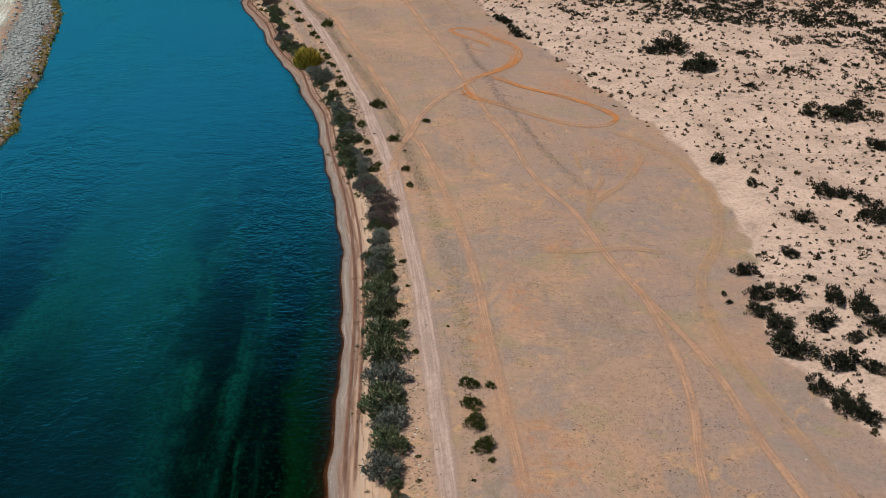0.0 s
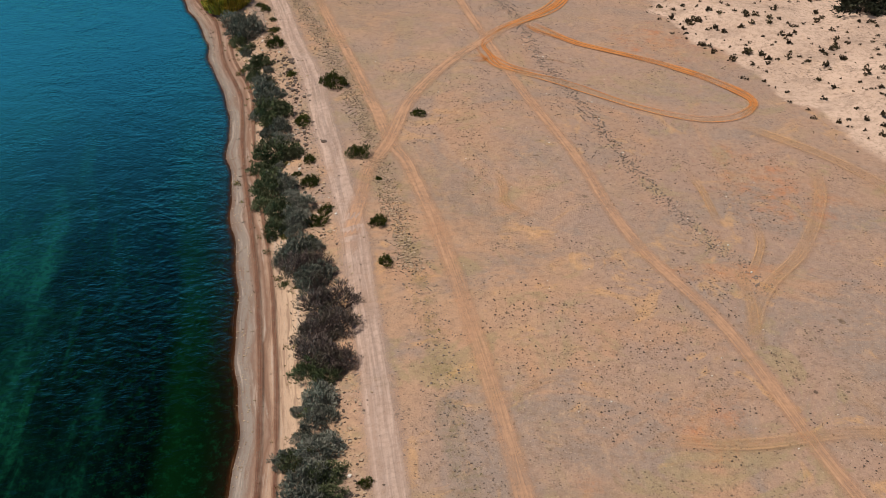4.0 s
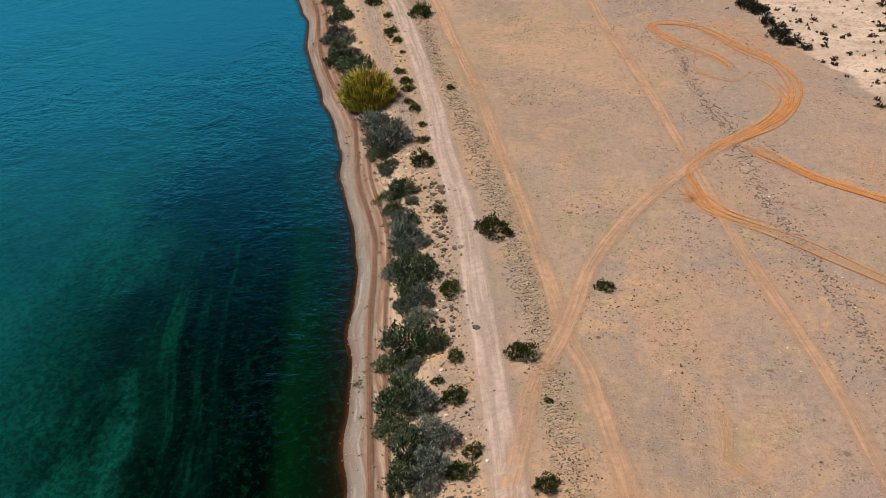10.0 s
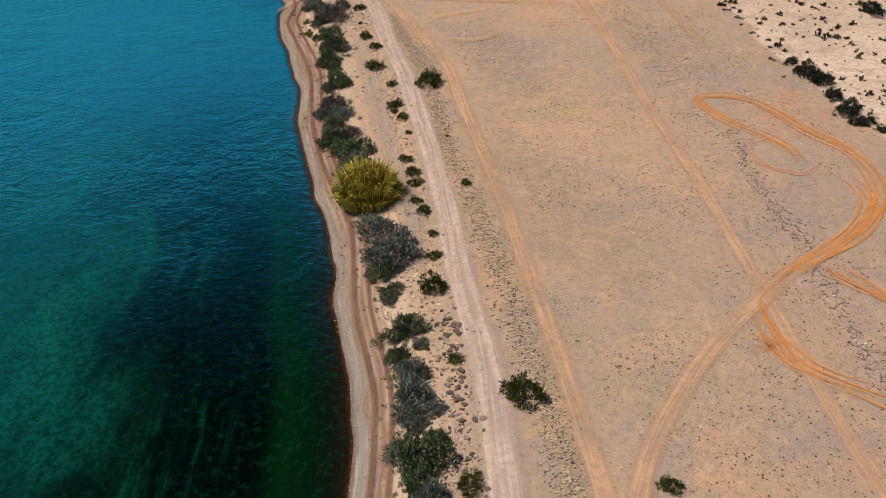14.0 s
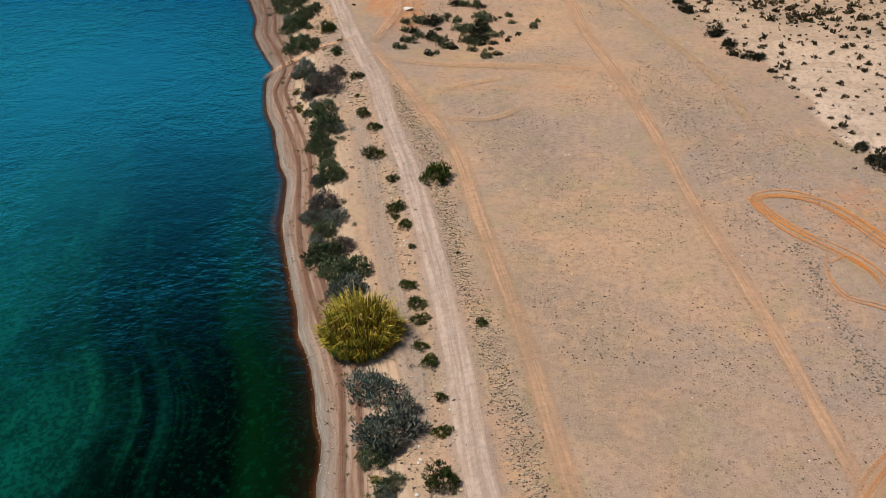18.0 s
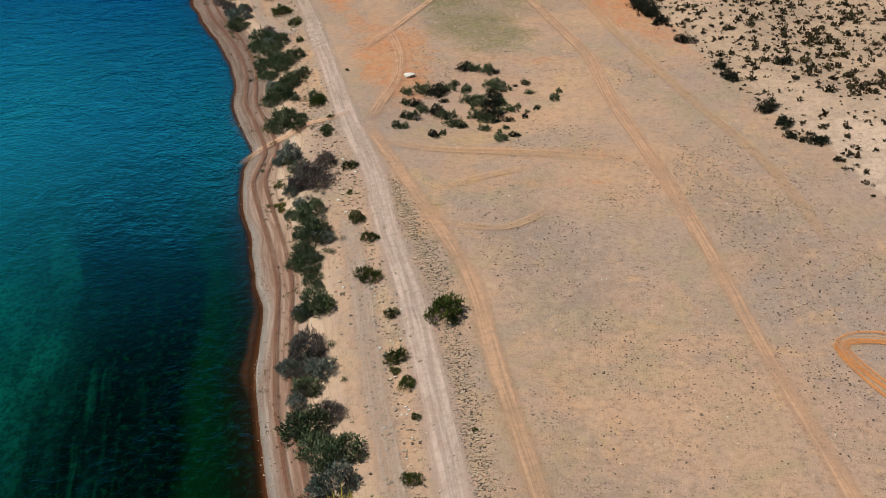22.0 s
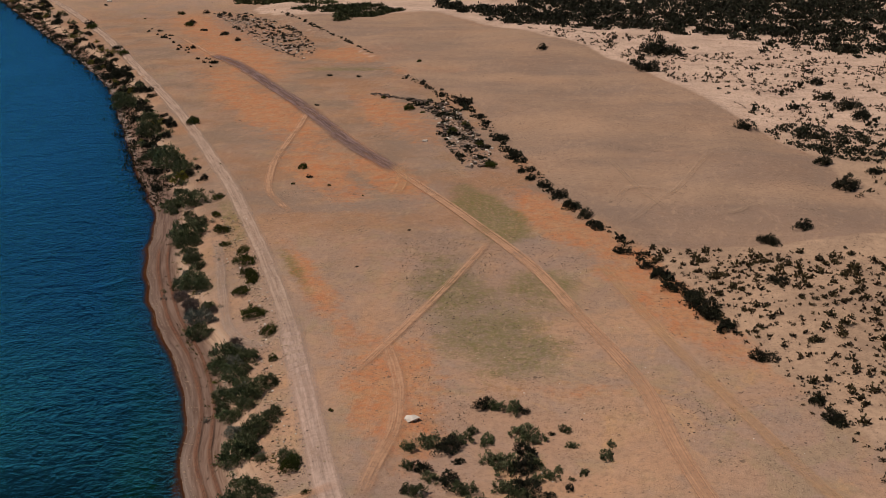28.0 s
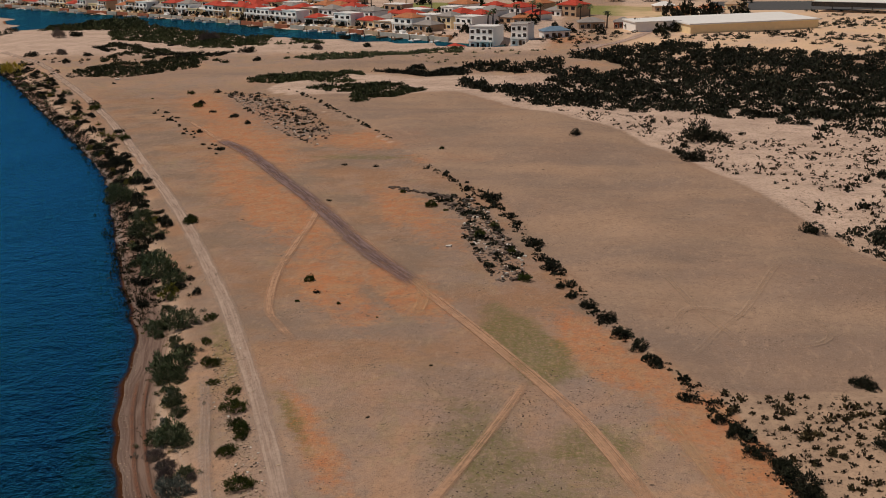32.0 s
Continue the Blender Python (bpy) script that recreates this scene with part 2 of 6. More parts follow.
TAMARISKS = TAMARISKS_A + TAMARISKS_B + TAMARISKS_C + TAMARISKS_D + TAMARISKS_E + TAMARISKS_F
DUNE_SHRUBS_A = [
    (31.2, 92.7, 1.17), (36.9, 96.3, 1.08), (31.9, 87.9, 1.47), (34.6, 87.4, 1.29), (30.7, 84.4, 1.37), (31.9, 81.8, 1.61), (32, 77.3, 1.7), (31.5, 79.4, 1.31),
    (38.7, 86.9, 1.4), (36.2, 82.5, 1.51), (40.9, 85.2, 1.66), (41.3, 81.6, 1.61), (38.3, 79.6, 0.89), (35.6, 75.2, 1.67), (38.3, 74.3, 1.1), (32.5, 71.9, 1.33),
    (33.8, 69.6, 1.35), (35.4, 67.4, 1.18), (34.7, 68.5, 1.19), (37.3, 90.6, 0.69), (35.2, 122.1, 1.01), (51.9, 138.2, 1.11), (56.2, 137.4, 1.98), (59.1, 141.5, 1.22),
    (45.4, 111.9, 1.21), (47.5, 111.3, 1.21), (49.3, 109.7, 0.86), (49.3, 105.8, 1.62), (57.9, 128, 1.35), (37.5, 114.2, 0.75),
]
DUNE_SHRUBS_B = [
    (40.9, 104.7, 0.96), (28.2, 86.4, 0.44), (28.1, 88.1, 0.39), (39.7, 157, 2.21), (41.9, 159, 1.6), (46.2, 149.8, 0.76), (37.7, 167.4, 2.33), (34.2, 165.8, 1.38),
    (10.2, 186.2, 0.56), (11.1, 184.1, 0.92), (11.9, 182.3, 1.04), (12.5, 179.1, 0.79), (13.1, 176.3, 0.94), (13.8, 174.4, 0.75), (19.4, 200, 1.05), (14.9, 173.2, 0.49),
    (-9.1, 236.7, 0.79), (-7.8, 235.2, 0.78), (-6.7, 232.1, 1.02), (-5.6, 229.5, 0.74), (-3.7, 224.3, 0.71), (-1.1, 218.2, 0.57), (-0.5, 215.7, 0.78), (4.1, 219, 0.66),
    (1.8, 209.3, 0.8), (2.7, 206.5, 0.7), (4.6, 203.6, 0.67), (3.1, 204.3, 0.49), (-0.8, 237.6, 0.69), (-26.9, 284.5, 0.91),
]
DUNE_SHRUBS_C = [
    (-24.9, 275.9, 0.92), (-23.7, 270.3, 0.63), (-22.5, 267.6, 0.68), (-20.8, 264.9, 0.78), (-19.2, 261.6, 0.76), (-17.9, 257.8, 0.85), (-16.5, 254.9, 0.72), (-15.2, 251.7, 0.59),
    (-13.1, 245.2, 0.6), (-11.3, 241.8, 0.63), (-10.2, 239.8, 0.71), (-7.6, 233.9, 0.8), (-6.6, 231.2, 0.73), (-34.2, 304.5, 1.37), (-31, 296.9, 0.46), (3.1, 290.8, 1.28),
    (-7.7, 328.3, 1.99), (-9.4, 332.7, 1.11), (-5.8, 343.2, 2.94), (-3, 341.9, 1.93), (16.2, 317.4, 1.25), (10.4, 266.7, 1.48), (9.3, 274.5, 1.13), (15.3, 306.1, 1.17),
    (17.2, 300.7, 1.5), (18, 296, 1.46), (14.6, 272.7, 0.93), (3.5, 252.3, 0.79), (-0.1, 249.7, 0.77), (0.5, 249.1, 0.67),
]
DUNE_SHRUBS_D = [
    (-25, 344.7, 0.99),
]
DUNE_SHRUBS = DUNE_SHRUBS_A + DUNE_SHRUBS_B + DUNE_SHRUBS_C + DUNE_SHRUBS_D
REED_CLUMP = (-20.45, 160.3, 1.68)

FAR_BANK = [(-46, -60), (-49, 20), (-53, 85), (-56.4, 124.9), (-56, 131.4), (-58.7, 142.1), (-59.8, 154.4), (-63.2, 169.9),
            (-65.5, 182.9), (-70.5, 197.5), (-82, 222), (-100, 255), (-125, 300), (-165, 360), (-220, 420), (-300, 480), (-700, 700)]
SHORE = [(x - 0.4, y) for x, y in [(-8, -300), (-8.5, 20)] + SHORE] + [(-215, 480), (-250, 512), (-330, 560), (-700, 760)]
ROAD = [(3, 0), (1.8, 35)] + ROAD + [(-152, 420), (-172, 448), (-200, 478)]
SIDE_TRACK = [(9, 0), (7.5, 35)] + SIDE_TRACK
LONG_TRACK = [(38, 10), (31, 40)] + LONG_TRACK + [(-84, 343), (-97, 362)]
PLAIN_EDGE = [(44, -50), (40, 40)] + PLAIN_EDGE + [(-52, 336), (-62, 352), (-75, 372), (-95, 400)]
WATER_Z = -1.85


def curve_points(pts, step=1.0):
    """A smooth curve through the control points, cut into even steps."""
    p = np.array(pts, float)
    p = np.vstack([2 * p[0] - p[1], p, 2 * p[-1] - p[-2]])
    out = []
    for i in range(1, len(p) - 2):
        n = max(2, int(np.linalg.norm(p[i + 1] - p[i]) / step))
        s = np.linspace(0, 1, n, endpoint=False)[:, None]
        out.append(0.5 * (2 * p[i] + (p[i + 1] - p[i - 1]) * s + (2 * p[i - 1] - 5 * p[i] + 4 * p[i + 1] - p[i + 2]) * s ** 2
                          + (3 * p[i] - p[i - 1] - 3 * p[i + 1] + p[i + 2]) * s ** 3))
    out.append(p[-2:-1])
    return np.vstack(out)


def monotone(pts):
    c = curve_points(pts, 2.0)
    cell = np.round(c[:, 1] / 2.0)
    mean = np.array([c[cell == k].mean(0) for k in np.unique(cell)])
    return mean[:, 0], mean[:, 1]


def smoothstep(a, b, x):
    s = np.clip((x - a) / (b - a), 0, 1)
    return s * s * (3 - 2 * s)


def value_noise(x, y, size, seed):
    """Smooth noise in -1..1 for arrays of places."""
    rng = np.random.RandomState(seed)
    grid = rng.rand(128, 128) * 2 - 1
    gx, gy = np.asarray(x) / size, np.asarray(y) / size
    ix, iy = np.floor(gx).astype(int), np.floor(gy).astype(int)
    fx, fy = gx - ix, gy - iy
    fx, fy = fx * fx * (3 - 2 * fx), fy * fy * (3 - 2 * fy)
    g = lambda i, j: grid[i % 128, j % 128]
    return (g(ix, iy) * (1 - fx) + g(ix + 1, iy) * fx) * (1 - fy) + (g(ix, iy + 1) * (1 - fx) + g(ix + 1, iy + 1) * fx) * fy


shore_x, shore_y = monotone(SHORE)
road_x, road_y = monotone(ROAD)
edge_x, edge_y = monotone(PLAIN_EDGE)
bank_x, bank_y = monotone(FAR_BANK)


def across(x, y, cx, cy):
    """Distance to the right of a curve that runs away along y."""
    k = np.gradient(cx, cy + np.arange(len(cy)) * 1e-6)
    return (x - np.interp(y, cy, cx)) / np.sqrt(1 + np.interp(y, cy, k) ** 2)


CANAL_NEAR = [(-700, 640), (-330, 640), (-284, 626), (-262, 590), (-240, 558), (-226, 562), (-219, 580), (-212, 590), (-202, 586), (-190, 564), (-165, 542), (-150, 527), (-125, 516), (-106, 509), (-82, 497), (-67, 488), (-44, 486)]
CANAL_FAR = [(-700, 900), (-323, 691), (-262, 648), (-218, 618), (-173, 588), (-137, 557), (-110, 540), (-81, 515), (-65, 504), (-45, 494)]


def shore_distance(x, y):
    u = across(x, y, shore_x, shore_y)
    return u + 0.35 * value_noise(x, y, 3.1, 3) * np.clip(1 - np.abs(u) / 6, 0, 1)


def canal_depth(x, y):
    near = np.interp(x, [p[0] for p in CANAL_NEAR], [p[1] for p in CANAL_NEAR])
    far = np.interp(x, [p[0] for p in CANAL_FAR], [p[1] for p in CANAL_FAR])
    return np.where(x < -44, np.minimum(y - near, far - y), -50)


def height(x, y):
    """The ground's height."""
    x, y = np.asarray(x, float), np.asarray(y, float)
    u = shore_distance(x, y)
    r = across(x, y, road_x, road_y) - 1.1
    wide = np.maximum(u - r, 3.0)
    s = np.clip(u / wide, 0, 1)
    z = WATER_Z - 0.15 + 0.55 * smoothstep(-0.05, 0.3, s) + 0.75 * smoothstep(0.25, 0.6, s) + 0.7 * smoothstep(0.6, 1.0, s)
    z = np.where(u < 0, WATER_Z - 0.15 + np.maximum(u * 0.16, -2.5), z)
    z += 0.16 * value_noise(x, y, 1.7, 5) * smoothstep(2.0, 4.0, u) * smoothstep(0.5, -1.0, r)
    z += 0.07 * value_noise(x, y, 9, 6) * smoothstep(2, 6, r)
    dune = smoothstep(0.0, 7.0, across(x, y, edge_x, edge_y)) * smoothstep(560, 430, y)
    z += dune * (0.55 * value_noise(x, y, 13, 7) + 0.28 * value_noise(x, y, 5, 8) + 0.35)
    v = -across(x, y, bank_x, bank_y)
    z = np.where(v > 0, np.maximum(z, WATER_Z - 0.15 + np.minimum(v * 0.32, 2.4)), z)
    c = canal_depth(x, y)
    z = np.where(c > -4, np.minimum(z, WATER_Z + 0.25 - np.clip(c + 1.0, -5, 6) * 0.4), z)
    hx, hy = x + 20.5, y - 208.5
    z -= 0.55 * smoothstep(1.15, 0.5, np.sqrt((hx / 8.0) ** 2 + (hy / 8.5) ** 2))
    return z


def ground_z(x, y):
    return float(height(np.array([x]), np.array([y]))[0])


# ---------------------------------------------------------------- materials
class Nodes:
    """Short calls for building a node material."""

    def __init__(self, name):
        self.mat = bpy.data.materials.new(name)
        self.mat.use_nodes = True
        self.tree = self.mat.node_tree
        self.bsdf = self.tree.nodes["Principled BSDF"]
        self.out = self.tree.nodes["Material Output"]

    def add(self, kind, **props):
        n = self.tree.nodes.new(kind)
        for k, v in props.items():
            setattr(n, k, v)
        return n

    def link(self, a, b):
        self.tree.links.new(a, b)

    def put(self, sock, v):
        if isinstance(v, bpy.types.NodeSocket):
            self.link(v, sock)
        elif isinstance(v, (tuple, list)) and len(v) == 3 and sock.type == "RGBA":
            sock.default_value = (*v, 1)
        else:
            sock.default_value = v

    def where(self):
        return self.add("ShaderNodeNewGeometry").outputs["Position"]

    def noise(self, scale, detail=4, vec=None, rough=0.55, stretch=None, distortion=0.0):
        vec_given = vec is not None
        vec = vec or self.where()
        if stretch:
            m = self.add("ShaderNodeMapping")
            m.inputs["Scale"].default_value = stretch
            m.inputs["Rotation"].default_value = (0, 0, 0 if vec_given else radians(11))
            self.link(vec, m.inputs["Vector"])
            vec = m.outputs[0]
        n = self.add("ShaderNodeTexNoise")
        self.link(vec, n.inputs["Vector"])
        n.inputs["Scale"].default_value, n.inputs["Detail"].default_value, n.inputs["Roughness"].default_value = scale, detail, rough
        n.inputs["Distortion"].default_value = distortion
        return n.outputs["Fac"]

    def spots(self, scale, vec=None):
        n = self.add("ShaderNodeTexVoronoi")
        self.link(vec or self.where(), n.inputs["Vector"])
        n.inputs["Scale"].default_value = scale
        return n

    def ramp(self, fac, stops):
        r = self.add("ShaderNodeValToRGB")
        self.put(r.inputs[0], fac)
        e = r.color_ramp.elements
        while len(e) < len(stops):
            e.new(0.5)
        for el, (p, c) in zip(e, stops):
            el.position = p
            el.color = (c, c, c, 1) if isinstance(c, (int, float)) else (*c, 1)
        return r.outputs[0]

    def span(self, v, a, b, c=0.0, d=1.0):
        m = self.add("ShaderNodeMapRange", interpolation_type="SMOOTHSTEP")
        self.put(m.inputs["Value"], v)
        for k, w in zip(("From Min", "From Max", "To Min", "To Max"), (a, b, c, d)):
            m.inputs[k].default_value = w
        return m.outputs[0]

    def mix(self, fac, a, b, blend="MIX"):
        m = self.add("ShaderNodeMix", data_type="RGBA", blend_type=blend)
        self.put(m.inputs[0], fac)
        self.put(m.inputs[6], a)
        self.put(m.inputs[7], b)
        return m.outputs[2]

    def math(self, op, a, b=0.0):
        m = self.add("ShaderNodeMath", operation=op)
        self.put(m.inputs[0], a)
        self.put(m.inputs[1], b)
        return m.outputs[0]

    def attr(self, name):
        return self.add("ShaderNodeAttribute", attribute_name=name).outputs["Fac"]

    def bump(self, h, strength=0.5, distance=0.05):
        b = self.add("ShaderNodeBump")
        b.inputs["Strength"].default_value, b.inputs["Distance"].default_value = strength, distance
        self.put(b.inputs["Height"], h)
        self.link(b.outputs[0], self.bsdf.inputs["Normal"])

    def done(self, color, rough=0.9, spec=0.3, metal=0.0):
        self.put(self.bsdf.inputs["Base Color"], color)
        self.put(self.bsdf.inputs["Roughness"], rough)
        self.put(self.bsdf.inputs["Specular IOR Level"], spec)
        self.put(self.bsdf.inputs["Metallic"], metal)
        return self.mat


def ground_material():
    n = Nodes("desert_soil")
    u, dune = n.attr("shore"), n.attr("dune")
    big, mid, fine = n.noise(0.05, 5), n.noise(0.35, 6, rough=0.65), n.noise(2.2, 6, rough=0.7)
    rag = n.math("SUBTRACT", n.noise(0.6, 8, rough=0.8), 0.5)
    grit = n.noise(9.0, 3, rough=0.7)
    col = n.mix(n.span(big, 0.35, 0.65), (0.475, 0.29, 0.185), (0.355, 0.25, 0.20))
    col = n.mix(n.math("MULTIPLY", n.span(mid, 0.5, 0.72), 0.55), col, (0.325, 0.245, 0.19))
    col = n.mix(n.math("MULTIPLY", n.span(n.noise(0.13, 6, stretch=(1, 0.35, 1), rough=0.65), 0.52, 0.68), 0.5), col, (0.52, 0.285, 0.150))
    col = n.mix(n.math("MULTIPLY", n.span(n.noise(0.17, 7, rough=0.7), 0.5, 0.64), 0.5), col, (0.39, 0.28, 0.155))
    col = n.mix(n.math("MULTIPLY", n.span(n.noise(0.11, 7, rough=0.7, distortion=0.5), 0.52, 0.66), 0.6), col, (0.36, 0.255, 0.205))
    inland = n.math("MULTIPLY", n.span(n.math("ADD", n.attr("inland"), n.math("MULTIPLY", rag, 14.0)), 8.0, 22.0), 0.6)
    col = n.mix(inland, col, n.mix(n.span(n.noise(0.3, 6, rough=0.7), 0.4, 0.62), (0.355, 0.240, 0.188), (0.315, 0.228, 0.195)))
    north_south = n.add("ShaderNodeSeparateXYZ")
    n.link(n.where(), north_south.inputs[0])
    south = n.span(north_south.outputs[1], 150.0, 112.0, 0.8, 1.35)
    for size, low, high, most, tone in ((0.085, 0.48, 0.60, 0.6, (0.285, 0.226, 0.195)), (0.062, 0.52, 0.62, 0.5, (0.46, 0.268, 0.165)), (0.15, 0.53, 0.62, 0.5, (0.325, 0.255, 0.145)), (0.24, 0.56, 0.66, 0.4, (0.60, 0.35, 0.160))):
        col = n.mix(n.math("MULTIPLY", n.span(n.noise(size, 7, rough=0.68, distortion=1.2), low, high), n.math("MULTIPLY", south, most)), col, tone)
    late = n.math("MULTIPLY", n.attr("late"), n.span(n.noise(0.16, 6, rough=0.65), 0.36, 0.6, 0.35, 0.9))
    col = n.mix(late, col, n.mix(n.span(n.noise(0.09, 5), 0.4, 0.6), (0.235, 0.165, 0.12), (0.33, 0.178, 0.10)))
    orange = n.span(n.math("ADD", n.attr("orange"), n.math("MULTIPLY", rag, 2.6)), 0.2, 1.05)
    col = n.mix(n.math("MULTIPLY", orange, 0.9), col, n.mix(n.span(n.noise(0.5, 6, rough=0.7), 0.38, 0.62), (0.50, 0.185, 0.075), (0.47, 0.25, 0.13)))
    grey = n.span(n.math("SUBTRACT", n.attr("grey"), n.math("MULTIPLY", rag, 2.8)), 0.3, 1.2)
    col = n.mix(n.math("MULTIPLY", grey, 0.7), col, (0.265, 0.195, 0.155))
    green = n.math("MULTIPLY", n.span(n.math("ADD", n.attr("green"), n.math("MULTIPLY", rag, 1.6)), 0.3, 0.9), n.span(n.noise(2.6, 6, rough=0.8), 0.32, 0.56))
    col = n.mix(n.math("MULTIPLY", green, 0.9), col, (0.145, 0.138, 0.046))
    sand = n.mix(n.span(n.noise(0.12, 5), 0.3, 0.7), (0.67, 0.50, 0.40), (0.52, 0.378, 0.298))
    sand = n.mix(n.math("MULTIPLY", n.span(n.noise(0.5, 5, stretch=(0.5, 1, 1)), 0.5, 0.7), 0.6), sand, (0.34, 0.25, 0.20))
    sand = n.mix(n.math("MULTIPLY", n.attr("north"), 0.88), sand, n.mix(n.span(n.noise(0.25, 6, rough=0.7), 0.4, 0.62), (0.45, 0.308, 0.208), (0.335, 0.23, 0.158)))
    col = n.mix(n.span(n.math("ADD", dune, n.math("MULTIPLY", mid, 0.5)), 0.55, 0.95), col, sand)
    pale = n.math("MULTIPLY", n.attr("pale"), n.span(mid, 0.2, 0.5, 0.6, 1.0))
    col = n.mix(n.math("MULTIPLY", pale, 0.8), col, n.mix(n.span(n.noise(0.09, 4, stretch=(0.4, 1, 1)), 0.35, 0.65), (0.40, 0.268, 0.185), (0.262, 0.188, 0.148)))
    lawn = n.attr("lawn")
    col = n.mix(n.span(lawn, 0.4, 0.6), col, n.mix(n.noise(0.2, 3), (0.17, 0.22, 0.05), (0.28, 0.27, 0.08)))
    # small dark stones and clods
    col = n.mix(n.math("MULTIPLY", n.span(fine, 0.44, 0.68), 0.55), col, (0.23, 0.150, 0.105))
    stones = n.math("MULTIPLY", n.span(grit, 0.55, 0.66), n.span(mid, 0.42, 0.62, 0.3, 1.0))
    col = n.mix(n.math("MULTIPLY", stones, 0.8), col, (0.11, 0.073, 0.055))
    for scale, low, high in ((5.5, 0.45, 0.62), (3.1, 0.5, 0.66), (1.5, 0.52, 0.70)):
        cell = n.spots(scale)
        chance = n.add("ShaderNodeSeparateColor")
        n.link(cell.outputs["Color"], chance.inputs[0])
        reach = n.math("MULTIPLY", n.math("POWER", chance.outputs[0], 2.4), n.span(n.noise(0.22, 6, rough=0.7), low, high, 0.14, 0.46))
        dot = n.span(n.math("SUBTRACT", cell.outputs["Distance"], reach), 0.03, -0.05)
        col = n.mix(n.math("MULTIPLY", dot, 0.8), col, n.mix(chance.outputs[1], (0.06, 0.04, 0.032), (0.20, 0.145, 0.105)))
    col = n.mix(n.math("MULTIPLY", n.span(n.noise(7.5, 5, rough=0.85), 0.56, 0.68), 0.6), col, (0.66, 0.49, 0.37))
    col = n.mix(n.math("MULTIPLY", n.span(n.noise(1.2, 7, stretch=(1.0, 0.45, 1), rough=0.8), 0.5, 0.7), 0.35), col, (0.58, 0.39, 0.26))
    bright = n.math("MULTIPLY", n.attr("store_sand"), n.span(n.noise(0.06, 5), 0.36, 0.6, 0.35, 0.8))
    col = n.mix(bright, col, (0.76, 0.52, 0.33))
    # beach: wet rim, gravel band, tracks of red sand, pale sand
    w = n.math("ADD", u, n.math("MULTIPLY", n.math("SUBTRACT", n.noise(0.9, 5), 0.5), 0.35))
    beach = n.ramp(n.math("DIVIDE", w, 8.0), [(0.0, (0.050, 0.024, 0.014)), (0.05, (0.060, 0.034, 0.024)), (0.075, (0.12, 0.085, 0.068)), (0.11, (0.235, 0.195, 0.172)), (0.16, (0.27, 0.222, 0.192)),
                                              (0.20, (0.23, 0.145, 0.11)), (0.235, (0.36, 0.255, 0.20)), (0.27, (0.21, 0.118, 0.082)), (0.31, (0.42, 0.285, 0.21)), (0.45, (0.54, 0.38, 0.27)), (0.8, (0.48, 0.325, 0.225))])
    north_beach = n.span(n.attr("north"), 0.0, 1.0)
    lam = n.add("ShaderNodeCombineXYZ")
    yy = n.add("ShaderNodeSeparateXYZ")
    n.link(n.where(), yy.inputs[0])
    n.put(lam.inputs[0], n.math("MULTIPLY", u, 3.2))
    n.put(lam.inputs[1], n.math("MULTIPLY", yy.outputs[1], 0.16))
    lines = n.noise(1.0, 5, vec=lam.outputs[0], rough=0.7)
    beach = n.mix(n.math("MULTIPLY", n.span(lines, 0.5, 0.62), 0.6), beach, (0.20, 0.115, 0.08))
    beach = n.mix(n.math("MULTIPLY", n.span(lines, 0.46, 0.36), 0.55), beach, (0.46, 0.38, 0.33))
    beach = n.mix(n.math("MULTIPLY", n.span(n.noise(14, 3, rough=0.8), 0.5, 0.7), 0.45), beach, (0.17, 0.14, 0.12))
    red = n.math("MULTIPLY", n.math("MULTIPLY", n.span(yy.outputs[1], 136.0, 156.0), n.span(u, 0.9, 1.3)), n.span(u, 3.8, 2.8, 0.0, 0.62))
    beach = n.mix(red, beach, n.mix(n.span(lines, 0.42, 0.58), (0.32, 0.205, 0.155), (0.20, 0.112, 0.080)))
    beach = n.mix(n.math("MULTIPLY", north_beach, n.span(u, 4.4, 2.8, 0.0, 0.85)), beach, n.mix(n.span(lines, 0.4, 0.6), (0.185, 0.125, 0.10), (0.115, 0.072, 0.056)))
    col = n.mix(n.span(u, 6.5, 3.5), col, beach)
    bed = n.mix(n.noise(0.8, 4), (0.022, 0.014, 0.007), (0.010, 0.012, 0.006))
    col = n.mix(n.span(u, 0.45, -0.4), col, bed)
    n.bump(n.math("ADD", n.math("MULTIPLY", fine, 0.6), n.math("MULTIPLY", grit, 0.5)), 0.7, 0.12)
    return n.done(col, n.span(u, 0.4, 0.9, 0.4, 0.95), 0.25)


